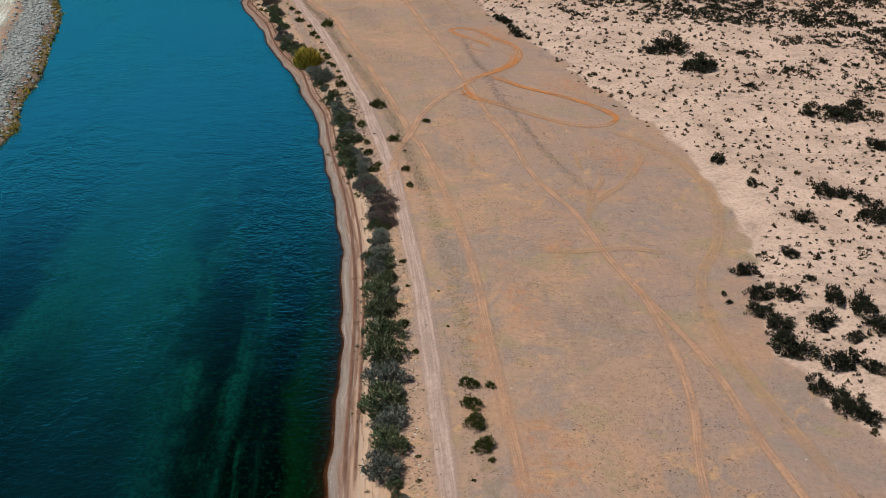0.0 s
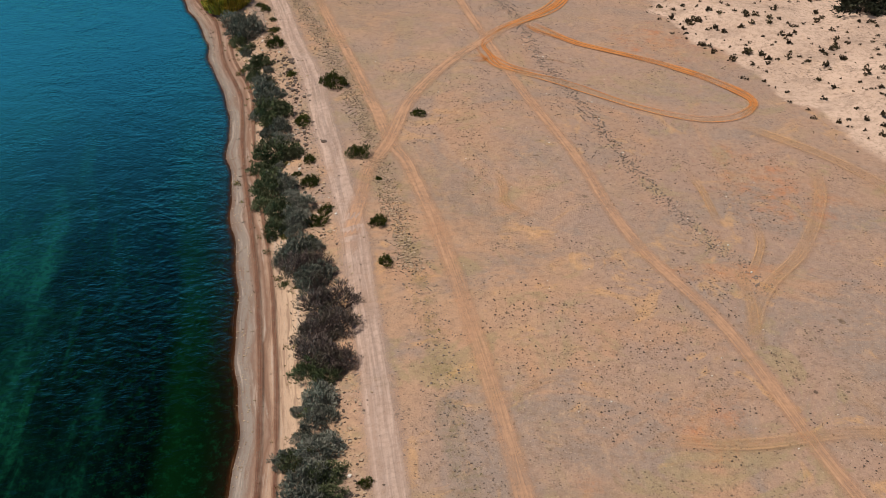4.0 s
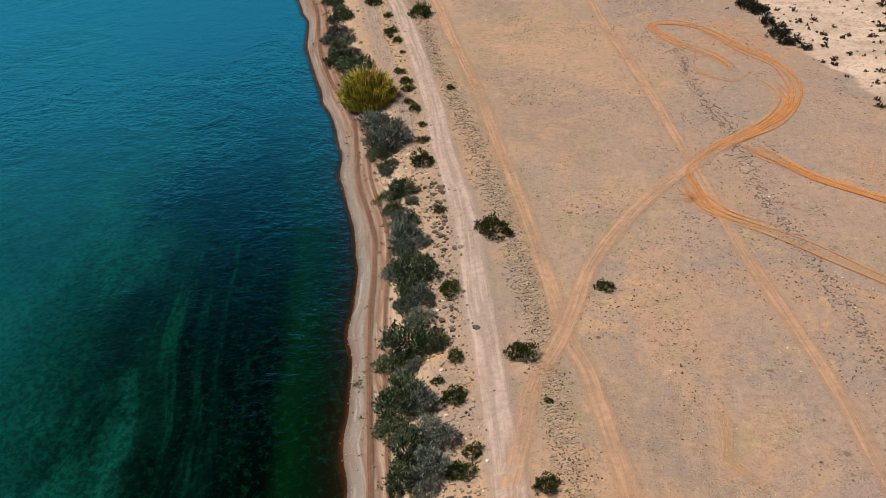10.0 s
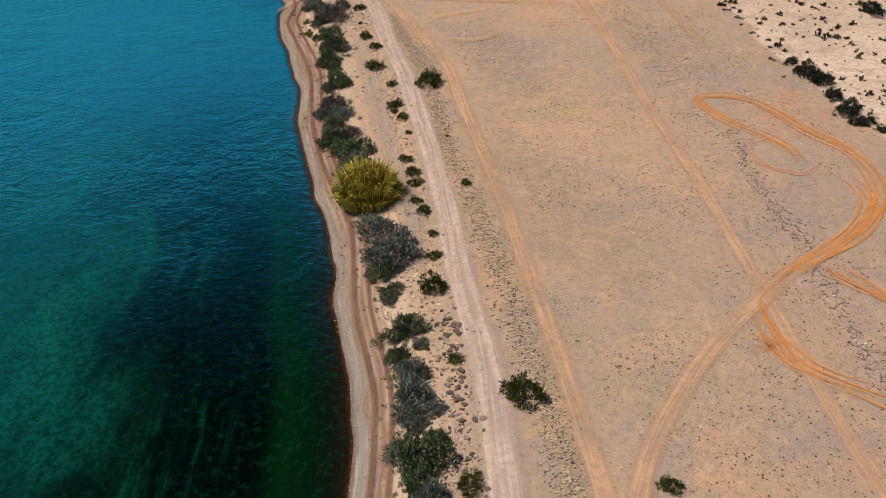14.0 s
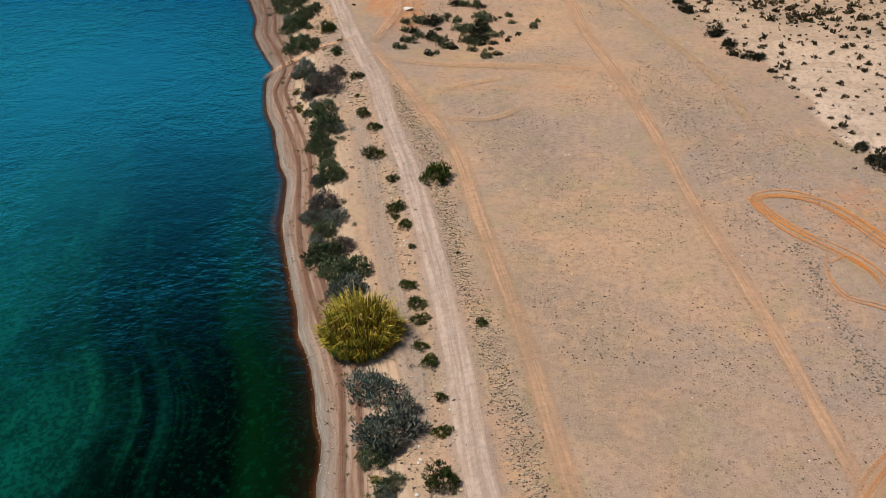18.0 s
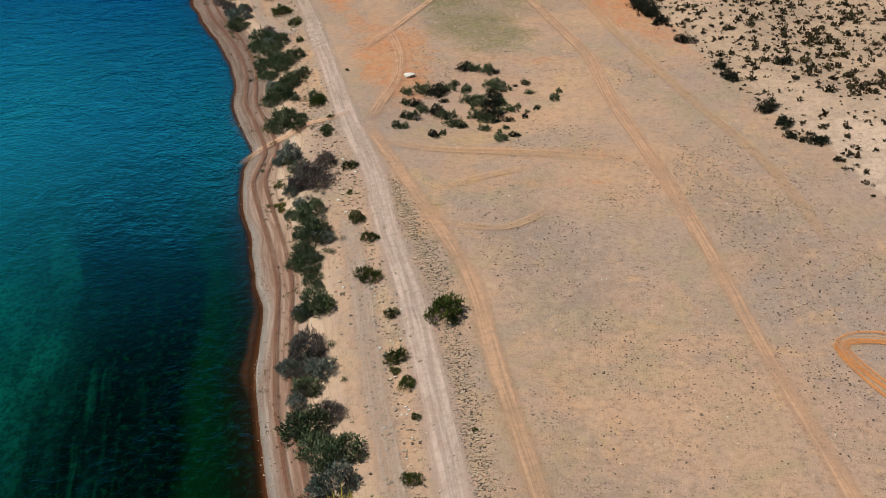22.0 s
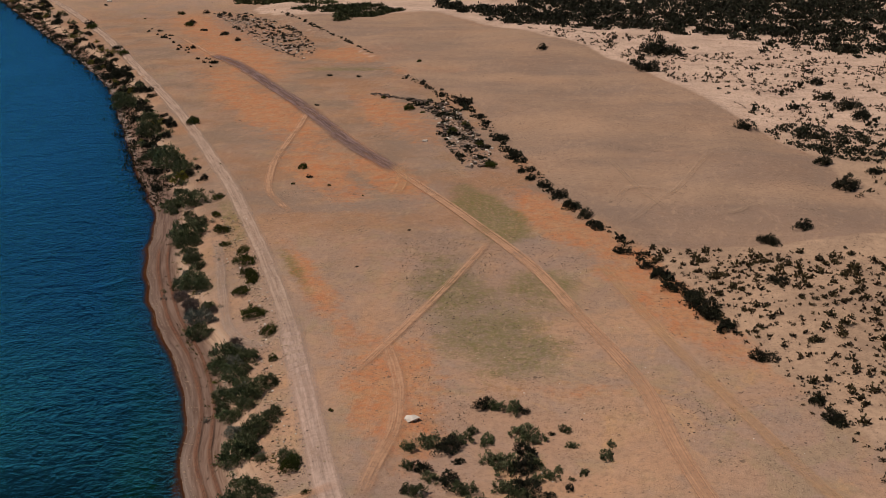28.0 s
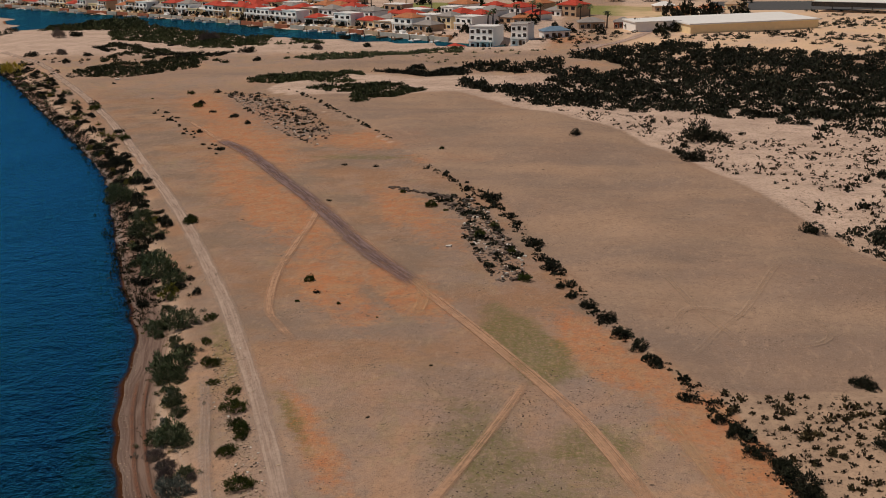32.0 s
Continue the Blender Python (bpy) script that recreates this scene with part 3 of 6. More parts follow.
def track_material(name, tone, tone_b, ruts, strength, rut_at=0.42, solid=0.8, least=0.45, lines=0.7, wander=0.35):
    """Wheel-worn soil on a ribbon: UV x runs across from 0 to 1, UV y along in metres."""
    n = Nodes(name)
    uv = n.add("ShaderNodeUVMap", uv_map="UVMap").outputs[0]
    sep = n.add("ShaderNodeSeparateXYZ")
    n.link(uv, sep.inputs[0])
    wob = n.math("MULTIPLY", n.math("SUBTRACT", n.noise(wander, 3), 0.5), 0.3)
    c = n.math("ABSOLUTE", n.math("ADD", n.math("SUBTRACT", n.math("MULTIPLY", sep.outputs[0], 2.0), 1.0), wob))
    body = n.span(c, 0.95, 0.25)
    rut = n.span(n.math("ABSOLUTE", n.math("SUBTRACT", c, rut_at)), 0.22, 0.03)
    streak = n.noise(3.0, 4, vec=uv, stretch=(3.2, 0.05, 1), rough=0.65)
    col = n.mix(n.span(n.noise(0.5, 5), 0.3, 0.7), tone, tone_b)
    col = n.mix(n.math("MULTIPLY", n.span(streak, 0.48, 0.6), 0.75), col, ruts)
    col = n.mix(n.math("MULTIPLY", rut, 0.6), col, ruts)
    col = n.mix(n.math("MULTIPLY", n.span(n.noise(8, 4, rough=0.7), 0.55, 0.7), 0.25), col, (0.25, 0.17, 0.13))
    patch = n.span(n.math("ADD", n.math("MULTIPLY", n.noise(0.28, 5), 0.7), n.math("MULTIPLY", streak, 0.3)), 0.32, 0.6, least, 1.0)
    shape = n.math("MAXIMUM", n.math("MULTIPLY", body, solid), n.math("MULTIPLY", rut, n.span(c, 1.0, 0.8)))
    shape = n.math("MULTIPLY", shape, n.span(n.noise(2.5, 6, rough=0.75), 0.3, 0.62, 0.66, 1.0))
    shape = n.math("MULTIPLY", shape, n.span(streak, 0.40, 0.56, lines, 1.0))
    alpha = n.math("MULTIPLY", n.math("MULTIPLY", shape, patch), n.math("MULTIPLY", n.attr("fade"), strength))
    n.bump(n.math("ADD", n.math("MULTIPLY", n.noise(5, 5), 0.6), n.math("MULTIPLY", rut, -0.25)), 0.5, 0.05)
    n.done(col, 0.95, 0.2)
    clear = n.add("ShaderNodeBsdfTransparent")
    m = n.add("ShaderNodeMixShader")
    n.link(alpha, m.inputs[0])
    n.link(clear.outputs[0], m.inputs[1])
    n.link(n.bsdf.outputs[0], m.inputs[2])
    n.link(m.outputs[0], n.out.inputs[0])
    return n.mat


def water_material(name="river_water", canal=False):
    n = Nodes(name)
    u = n.attr("shore")
    d = n.math("SUBTRACT", 0.55, u)
    sep = n.add("ShaderNodeSeparateXYZ")
    n.link(n.where(), sep.inputs[0])
    # masks along y that place the painted change in sky reflection
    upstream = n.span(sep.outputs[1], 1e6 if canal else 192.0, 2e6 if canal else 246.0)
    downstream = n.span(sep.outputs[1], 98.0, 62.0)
    flow = n.add("ShaderNodeCombineXYZ")
    drift = n.math("MULTIPLY", n.math("SUBTRACT", n.noise(0.06, 3), 0.5), 2.6)
    n.link(n.math("ADD", u, drift), flow.inputs[0])
    n.link(n.math("MULTIPLY", sep.outputs[1], 0.05), flow.inputs[1])
    flow = flow.outputs[0]
    wob = n.math("MULTIPLY", n.math("SUBTRACT", n.noise(0.10, 6), 0.5), 6.0)
    shelf = n.math("MULTIPLY", n.math("SUBTRACT", n.noise(0.045, 3), 0.53), 4.0)
    dd = n.math("ADD", n.math("ADD", d, n.math("MULTIPLY", shelf, n.span(d, 1.2, 4.0))), n.math("MULTIPLY", wob, n.span(d, 1.5, 9.0)))
    deep = n.ramp(n.math("DIVIDE", dd, 40.0), [(0.0, (0.012, 0.008, 0.004)), (0.02, (0.004, 0.005, 0.002)), (0.045, (0.0008, 0.0080, 0.0018)), (0.072, (0.0009, 0.0120, 0.0026)), (0.098, (0.0003, 0.0014, 0.0009)),
                                               (0.21, (0.0003, 0.0020, 0.0014)), (0.28, (0.0012, 0.018, 0.012)), (0.38, (0.0022, 0.060, 0.047)), (0.62, (0.0020, 0.058, 0.068)), (1.0, (0.0020, 0.046, 0.090))])
    # red-brown stones in the shallows, in a rim of changing width
    rim = n.span(n.noise(0.055, 3), 0.52, 0.68, 0.06, 0.55)
    deep = n.mix(n.span(n.math("SUBTRACT", d, rim), 0.25, -0.25), deep, n.mix(n.noise(1.6, 5, rough=0.7), (0.075, 0.028, 0.013), (0.030, 0.013, 0.007)))
    # weed beds and lighter lanes along the current
    lane = n.span(n.noise(0.38, 4, vec=flow, rough=0.5), 0.47, 0.68)
    col = n.mix(n.math("MULTIPLY", n.math("MULTIPLY", lane, n.span(d, 5.0, 10.0)), 0.7), deep, (0.003, 0.066, 0.050))
    thin = n.span(n.noise(1.3, 4, vec=flow, rough=0.55), 0.50, 0.68)
    broken = n.span(n.noise(0.09, 5), 0.38, 0.54)
    col = n.mix(n.math("MULTIPLY", n.math("MULTIPLY", thin, broken), n.span(d, 4.0, 8.0, 0.0, 0.32)), col, (0.004, 0.090, 0.048))
    weed = n.math("MULTIPLY", n.span(n.noise(0.17, 7, stretch=(1, 0.4, 1), rough=0.65), 0.44, 0.56), n.span(d, 24.0, 9.0))
    col = n.mix(n.math("MULTIPLY", n.math("MULTIPLY", weed, n.span(d, 3.4, 5.0)), n.span(sep.outputs[1], 140.0, 175.0, 0.9, 0.5)), col, (0.0004, 0.0018, 0.0013))
    fineweed = n.span(n.noise(2.6, 5, stretch=(1, 0.7, 1), rough=0.8), 0.5, 0.66)
    col = n.mix(n.math("MULTIPLY", n.math("MULTIPLY", fineweed, n.span(d, 30.0, 6.0)), 0.32), col, (0.002, 0.050, 0.020))
    silt = n.math("MULTIPLY", n.span(n.noise(0.055, 5, distortion=0.6), 0.50, 0.72), n.span(d, 12.0, 22.0))
    col = n.mix(n.math("MULTIPLY", silt, 0.3), col, (0.005, 0.080, 0.080))
    dim = n.math("MULTIPLY", n.span(n.noise(3.6, 4, stretch=(1, 0.8, 1), rough=0.65), 0.54, 0.44), n.math("MULTIPLY", n.span(d, 30.0, 12.0), n.span(d, 3.5, 6.0)))
    col = n.mix(n.math("MULTIPLY", dim, 0.5), col, (0.0004, 0.0035, 0.0026))
    # navy downstream, deep blue upstream: changing sky reflection put into the body colour
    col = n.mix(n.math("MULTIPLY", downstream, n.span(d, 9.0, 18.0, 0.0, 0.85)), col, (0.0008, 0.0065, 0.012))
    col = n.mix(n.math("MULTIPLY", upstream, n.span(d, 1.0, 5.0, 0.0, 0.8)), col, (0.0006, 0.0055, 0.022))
    w1 = n.noise(1.7, 5, stretch=(0.9, 1.0, 1), rough=0.6, distortion=1.0)
    w2 = n.noise(0.33, 4, stretch=(0.9, 1.0, 1), distortion=0.8)
    h = n.math("ADD", n.math("MULTIPLY", w1, 0.6), n.math("MULTIPLY", w2, 1.2))
    n.bump(h, 0.35, 0.3)
    n.done(col, 0.5, 0.0)
    gloss = n.add("ShaderNodeBsdfGlossy")
    # reflection tinted teal, bluer upstream, instead of taking the sky's own colour
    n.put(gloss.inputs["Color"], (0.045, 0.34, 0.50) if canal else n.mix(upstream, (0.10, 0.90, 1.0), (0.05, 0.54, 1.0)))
    gloss.inputs["Roughness"].default_value = 0.2
    b = n.add("ShaderNodeBump")
    b.inputs["Distance"].default_value = 0.36
    n.put(b.inputs["Strength"], n.math("ADD", n.span(n.noise(0.07, 4, stretch=(1, 0.5, 1)), 0.38, 0.62, 0.10, 0.30), n.math("MULTIPLY", upstream, 0.6)))
    n.link(h, b.inputs["Height"])
    n.link(b.outputs[0], gloss.inputs["Normal"])
    fres = n.add("ShaderNodeFresnel")
    fres.inputs["IOR"].default_value = 1.33
    n.link(b.outputs[0], fres.inputs["Normal"])
    wet = n.add("ShaderNodeMixShader")
    near_gloss, far_gloss = n.span(fres.outputs[0], 0.036, 0.14, 0.004, 1.0), n.span(fres.outputs[0], 0.03, 0.26, 0.01, 1.0)
    n.link(n.math("ADD", n.math("MULTIPLY", near_gloss, n.math("SUBTRACT", 1.0, upstream)), n.math("MULTIPLY", far_gloss, upstream)), wet.inputs[0])
    n.link(n.bsdf.outputs[0], wet.inputs[1])
    n.link(gloss.outputs[0], wet.inputs[2])
    clear = n.add("ShaderNodeBsdfTransparent")
    clear.inputs[0].default_value = (0.62, 0.46, 0.34, 1)
    m = n.add("ShaderNodeMixShader")
    n.link(n.span(d, -0.15, 0.45), m.inputs[0])
    n.link(clear.outputs[0], m.inputs[1])
    n.link(wet.outputs[0], m.inputs[2])
    n.link(m.outputs[0], n.out.inputs[0])
    return n.mat


def leaf_material(name, dark, light, tip):
    n = Nodes(name)
    r = n.add("ShaderNodeObjectInfo").outputs["Random"]
    isl = n.add("ShaderNodeNewGeometry").outputs["Random Per Island"]
    col = n.mix(isl, dark, light)
    col = n.mix(n.math("MULTIPLY", n.span(n.noise(1.4, 3), 0.45, 0.7), 0.7), col, tip)
    hsv = n.add("ShaderNodeHueSaturation")
    n.put(hsv.inputs["Value"], n.math("ADD", n.math("MULTIPLY", r, 0.5), 0.75))
    n.put(hsv.inputs["Color"], col)
    return n.done(hsv.outputs[0], 0.75, 0.2)


def plain_material(name, color, rough=0.7, vary=0.25, scale=0.8, metal=0.0, spec=0.4):
    n = Nodes(name)
    dark = tuple(c * (1 - vary) for c in color)
    col = n.mix(n.span(n.noise(scale, 5), 0.3, 0.7), color, dark)
    col = n.mix(n.math("MULTIPLY", n.noise(scale * 9, 4), 0.25), col, tuple(c * 0.6 for c in color))
    n.bump(n.noise(scale * 12, 3), 0.2, 0.02)
    return n.done(col, rough, spec, metal)


SOIL = ground_material()
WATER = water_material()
CHANNEL_WATER = water_material("channel_water", True)
ROAD_DIRT = track_material("pale_road_dirt", (0.465, 0.355, 0.308), (0.43, 0.315, 0.265), (0.54, 0.40, 0.335), 0.95, 0.38, 0.95, 0.85, 0.75, 0.15)
BANK_ROAD_DIRT = track_material("tan_bank_road_dirt", (0.46, 0.34, 0.275), (0.42, 0.31, 0.25), (0.50, 0.375, 0.30), 0.95, 0.38, 0.9, 0.8, 0.75, 0.15)
ORANGE_DIRT = track_material("orange_track_dirt", (0.55, 0.325, 0.205), (0.515, 0.31, 0.20), (0.60, 0.36, 0.23), 0.82, 0.36, 1.0, 0.42, 0.85, 0.2)
TYRE_DIRT = track_material("orange_red_tyre_line", (0.64, 0.255, 0.075), (0.68, 0.34, 0.14), (0.56, 0.18, 0.04), 0.9, 0.1, 1.0, 0.35, 0.8)
FAINT_DIRT = track_material("faint_track_dirt", (0.56, 0.335, 0.185), (0.53, 0.33, 0.195), (0.60, 0.37, 0.21), 0.6, 0.42, 0.8, 0.3, 0.8, 0.2)
SCUFF_DIRT = track_material("yellow_scuffed_dirt", (0.58, 0.335, 0.16), (0.55, 0.33, 0.175), (0.62, 0.37, 0.19), 0.75, 0.42, 0.7, 0.25, 0.55, 0.4)
PALE_SCUFF = track_material("pale_field_scuff", (0.47, 0.33, 0.23), (0.44, 0.31, 0.22), (0.52, 0.37, 0.26), 0.5, 0.42, 0.6, 0.3, 0.5, 0.4)
PURPLE_DIRT = track_material("dark_gravel_dirt", (0.135, 0.088, 0.090), (0.18, 0.12, 0.115), (0.28, 0.19, 0.175), 1.0, 0.45, 1.0, 0.6)
RED_DIRT = track_material("wet_red_rut_dirt", (0.20, 0.095, 0.06), (0.26, 0.14, 0.09), (0.12, 0.052, 0.035), 1.0, 0.2, 1.0, 0.7)
CREOSOTE_LEAF = leaf_material("creosote_leaves", (0.010, 0.018, 0.003), (0.060, 0.085, 0.012), (0.12, 0.125, 0.022))
GREY_LEAF = leaf_material("grey_green_tamarisk", (0.045, 0.055, 0.044), (0.205, 0.215, 0.180), (0.27, 0.265, 0.225))
GREEN_LEAF = leaf_material("green_tamarisk", (0.022, 0.034, 0.015), (0.115, 0.140, 0.065), (0.19, 0.19, 0.115))
LIME_LEAF = leaf_material("yellow_green_brittlebush", (0.04, 0.05, 0.008), (0.14, 0.14, 0.022), (0.26, 0.19, 0.025))
BROWN_LEAF = leaf_material("bare_brown_twigs", (0.040, 0.030, 0.027), (0.190, 0.145, 0.135), (0.13, 0.115, 0.08))
DARK_LEAF = leaf_material("dark_scrub_leaves", (0.005, 0.008, 0.004), (0.026, 0.031, 0.016), (0.050, 0.043, 0.030))
OLIVE_SCRUB = leaf_material("dark_green_scrub", (0.010, 0.016, 0.006), (0.055, 0.072, 0.026), (0.095, 0.095, 0.045))
TUFT_LEAF = leaf_material("dry_bursage", (0.014, 0.012, 0.007), (0.042, 0.032, 0.017), (0.065, 0.044, 0.02))
OLIVE_LEAF = leaf_material("olive_brown_bursage", (0.016, 0.014, 0.006), (0.075, 0.060, 0.028), (0.12, 0.088, 0.04))
REED_LEAF = leaf_material("golden_reed_blades", (0.24, 0.20, 0.016), (0.66, 0.50, 0.08), (0.42, 0.27, 0.04))
DRY_REED = leaf_material("dry_brown_reed", (0.10, 0.05, 0.02), (0.34, 0.19, 0.08), (0.20, 0.10, 0.035))
BARK = plain_material("grey_bark", (0.11, 0.08, 0.06), 0.9)
STONE = plain_material("grey_tan_stone", (0.50, 0.375, 0.265), 0.9, 0.5, 2.0)
STONE_DARK = plain_material("dark_desert_stone", (0.135, 0.098, 0.078), 0.9, 0.5, 2.0)
STONE_GREY = plain_material("grey_brown_rubble", (0.27, 0.215, 0.18), 0.9, 0.5, 2.0)
STONE_WHITE = plain_material("white_stone", (0.72, 0.68, 0.62), 0.8, 0.2, 2.0)
RIPRAP = plain_material("pale_riprap", (0.44, 0.47, 0.45), 0.9, 0.55, 1.5)


# ---------------------------------------------------------------- mesh helpers
def mesh_from(name, verts, faces, mat, smooth=False):
    me = bpy.data.meshes.new(name)
    me.from_pydata([tuple(v) for v in verts], [], [tuple(fc) for fc in faces])
    me.materials.append(mat)
    if smooth:
        me.polygons.foreach_set("use_smooth", [True] * len(me.polygons))
    me.update()
    return me


def part(name, me, parent, label=""):
    ob = new(name, me)
    ob.parent = parent
    return tagged(ob, label) if label else ob


def grid_mesh(name, xs, ys, zf, mat, attrs):
    X, Y = np.meshgrid(xs, ys)
    Z = zf(X, Y)
    co = np.stack([X, Y, Z], -1).reshape(-1, 3)
    nx, ny = len(xs), len(ys)
    i = np.arange(nx * ny).reshape(ny, nx)
    quads = np.stack([i[:-1, :-1], i[:-1, 1:], i[1:, 1:], i[1:, :-1]], -1).reshape(-1, 4)
    me = bpy.data.meshes.new(name)
    me.vertices.add(len(co))
    me.vertices.foreach_set("co", co.ravel())
    me.loops.add(quads.size)
    me.loops.foreach_set("vertex_index", quads.ravel().astype(np.int32))
    me.polygons.add(len(quads))
    me.polygons.foreach_set("loop_start", np.arange(0, quads.size, 4, dtype=np.int32))
    me.polygons.foreach_set("use_smooth", np.ones(len(quads), bool))
    me.update(calc_edges=True)
    for key, fn in attrs.items():
        at = me.attributes.new(key, "FLOAT", "POINT")
        at.data.foreach_set("value", np.asarray(fn(X, Y), np.float32).ravel())
    me.materials.append(mat)
    return me


def spaced(parts):
    out = [np.arange(a, b, s) for a, b, s in parts]
    return np.concatenate(out + [[parts[-1][1]]])


# ---------------------------------------------------------------- ground and water
def blob(x, y, cx, cy, rx, ry, turn=0.0):
    c, s = math.cos(radians(turn)), math.sin(radians(turn))
    a, b = (x - cx) * c + (y - cy) * s, -(x - cx) * s + (y - cy) * c
    return smoothstep(1.6, 0.3, np.sqrt((a / rx) ** 2 + (b / ry) ** 2) + 0.25 * value_noise(x, y, 3.0, 21))


def orange_zone(x, y):
    m = blob(x, y, -29, 218, 3.5, 9, 15)
    for b in ((-10, 236, 3.2, 14, 22), (-38.5, 235, 1.4, 12, 27), (-62, 300, 5, 34, 32), (-80, 345, 6, 26, 30), (-46, 268, 3, 14, 30), 
              (-42, 296, 4, 16, 30), (-58, 344, 10, 9, 0), (-12, 244, 3, 3, 0), (-44, 330, 8, 4, 0),
              (-97, 375, 6, 22, 32), (-84, 350, 7, 14, 30), (-20, 255, 3, 12, 25), (-38, 268, 3, 10, 30), (-34, 490, 8, 12, 0), (-86, 365, 9, 12, 20)):
        m = np.maximum(m, blob(x, y, *b))
    for b in ((3.2, 80, 1.4, 8, 5), (9, 176, 3.5, 7, 20), (-16, 200, 9, 1.0, 0), (-14, 195, 5, 0.8, 8), (-17, 218.5, 7, 1.2, 0), (8, 62, 3.5, 6, 0), (22, 122, 4, 8, 20), (13, 98, 2.5, 2.5, 0), (17, 112, 5, 1.0, 0), (8, 84, 2, 9, 10), (20, 150, 5, 5, 0), (30, 470, 60, 18, 0), (60, 520, 50, 20, 0)):
        m = np.maximum(m, 0.5 * blob(x, y, *b))
    return m


def grey_zone(x, y):
    m = np.maximum(blob(x, y, -84, 368, 7, 26, 30), blob(x, y, -34, 288, 4, 17, 25))
    m = np.maximum(np.maximum(m, blob(x, y, -25, 234, 6, 11, 20)), 1.2 * blob(x, y, -40, 257, 11, 1.8, 17))
    for b in ((-50, 262, 14, 5, -12), (-58, 285, 6, 10, 30), (-38, 285, 5, 12, 25), (-14, 185, 4, 12, 20), (-52, 330, 6, 14, 30), (10, 84, 3, 16, 20), (1, 120, 3, 12, 25),
              (-8, 160, 5, 14, 25), (-1, 190, 3, 14, 20), (16, 84, 3, 8, 0), (-38, 298, 6, 10, 10), (-66, 368, 10, 10, 0)):
        m = np.maximum(m, blob(x, y, *b) * 0.8)
    return m


def green_zone(x, y):
    m = 1.3 * blob(x, y, -26.3, 256.5, 3.0, 9.5, 20)
    for b in ((-22, 226, 5, 8, 15), (-56, 330, 9, 2.5, 0), (-20, 236, 4, 5, 0), (-41.3, 239, 0.9, 8, 27), (-27, 236, 4, 9, 22), (-51, 252, 1.3, 10, 24)):
        m = np.maximum(m, blob(x, y, *b) * 0.75)
    m = np.maximum(m, 0.5 * smoothstep(1.4, 0.5, np.abs(across(x, y, road_x, road_y) - 3.4)) * smoothstep(200, 190, y))
    return m


def pale_zone(x, y):
    e = across(x, y, edge_x, edge_y)
    far = np.interp(y, [246, 252, 278, 330, 350, 393], [-12, 14, 9, -9, -18, -52])
    m = smoothstep(0.5, 2.0, e) * smoothstep(246, 250, y - 0.2 * x + 1.6 * value_noise(x, y, 4.0, 41)) * smoothstep(1.5, -1.5, x - far) * smoothstep(395, 385, y)
    m = np.maximum(m, smoothstep(5, -5, np.abs(y - np.interp(x, [-160, -100, -40], [412, 432, 452])) - 8) * smoothstep(-25, -35, x) * smoothstep(-170, -150, x))
    return m


def dune_zone(x, y):
    e = across(x, y, edge_x, edge_y)
    return smoothstep(-0.5, 2.5, e + 1.0 * value_noise(x, y, 2.5, 33)) * (1 - pale_zone(x, y)) * smoothstep(430, 400, y + 0.5 * (x + 60) * (x < -60)) + 0.7 * smoothstep(440, 480, y) * smoothstep(-30, -42, x) + 0.95 * smoothstep(436, 452, y) * smoothstep(-24, -10, x)


def lawn_zone(x, y):
    return smoothstep(8, 0, np.abs(y - np.interp(x, [-140, -60, 0], [640, 615, 585])) - 18) * smoothstep(-120, -112, x) * smoothstep(2, -4, x)


gx = spaced([(-2600, -700, 190), (-700, -200, 20), (-200, -75, 3), (-75, 40, 0.62), (40, 90, 2.5), (90, 300, 14), (300, 2600, 190)])
gy = spaced([(-800, -40, 40), (-40, 40, 4), (40, 260, 0.7), (260, 330, 1.2), (330, 470, 2.4), (470, 760, 8), (760, 4200, 200)])
ground = new("ground", grid_mesh("ground", gx, gy, height, SOIL, {"shore": lambda x, y: np.maximum(shore_distance(x, y), -across(x, y, bank_x, bank_y)), "dune": dune_zone, "orange": orange_zone, "grey": grey_zone, "green": green_zone,
                                                               "pale": pale_zone, "lawn": lawn_zone, "inland": lambda x, y: across(x, y, road_x, road_y) * smoothstep(215, 165, y), "north": lambda x, y: smoothstep(185, 222, y) * smoothstep(300, 270, y), "store_sand": lambda x, y: smoothstep(440, 456, y) * smoothstep(-26, -12, x) * smoothstep(640, 600, y), "late": lambda x, y: smoothstep(222, 268, y + 6 * value_noise(x, y, 6.0, 77)) * smoothstep(420, 380, y)}))
tagged(ground, "dry tan and orange desert soil with sandy river beach", "ground", kind="structure")


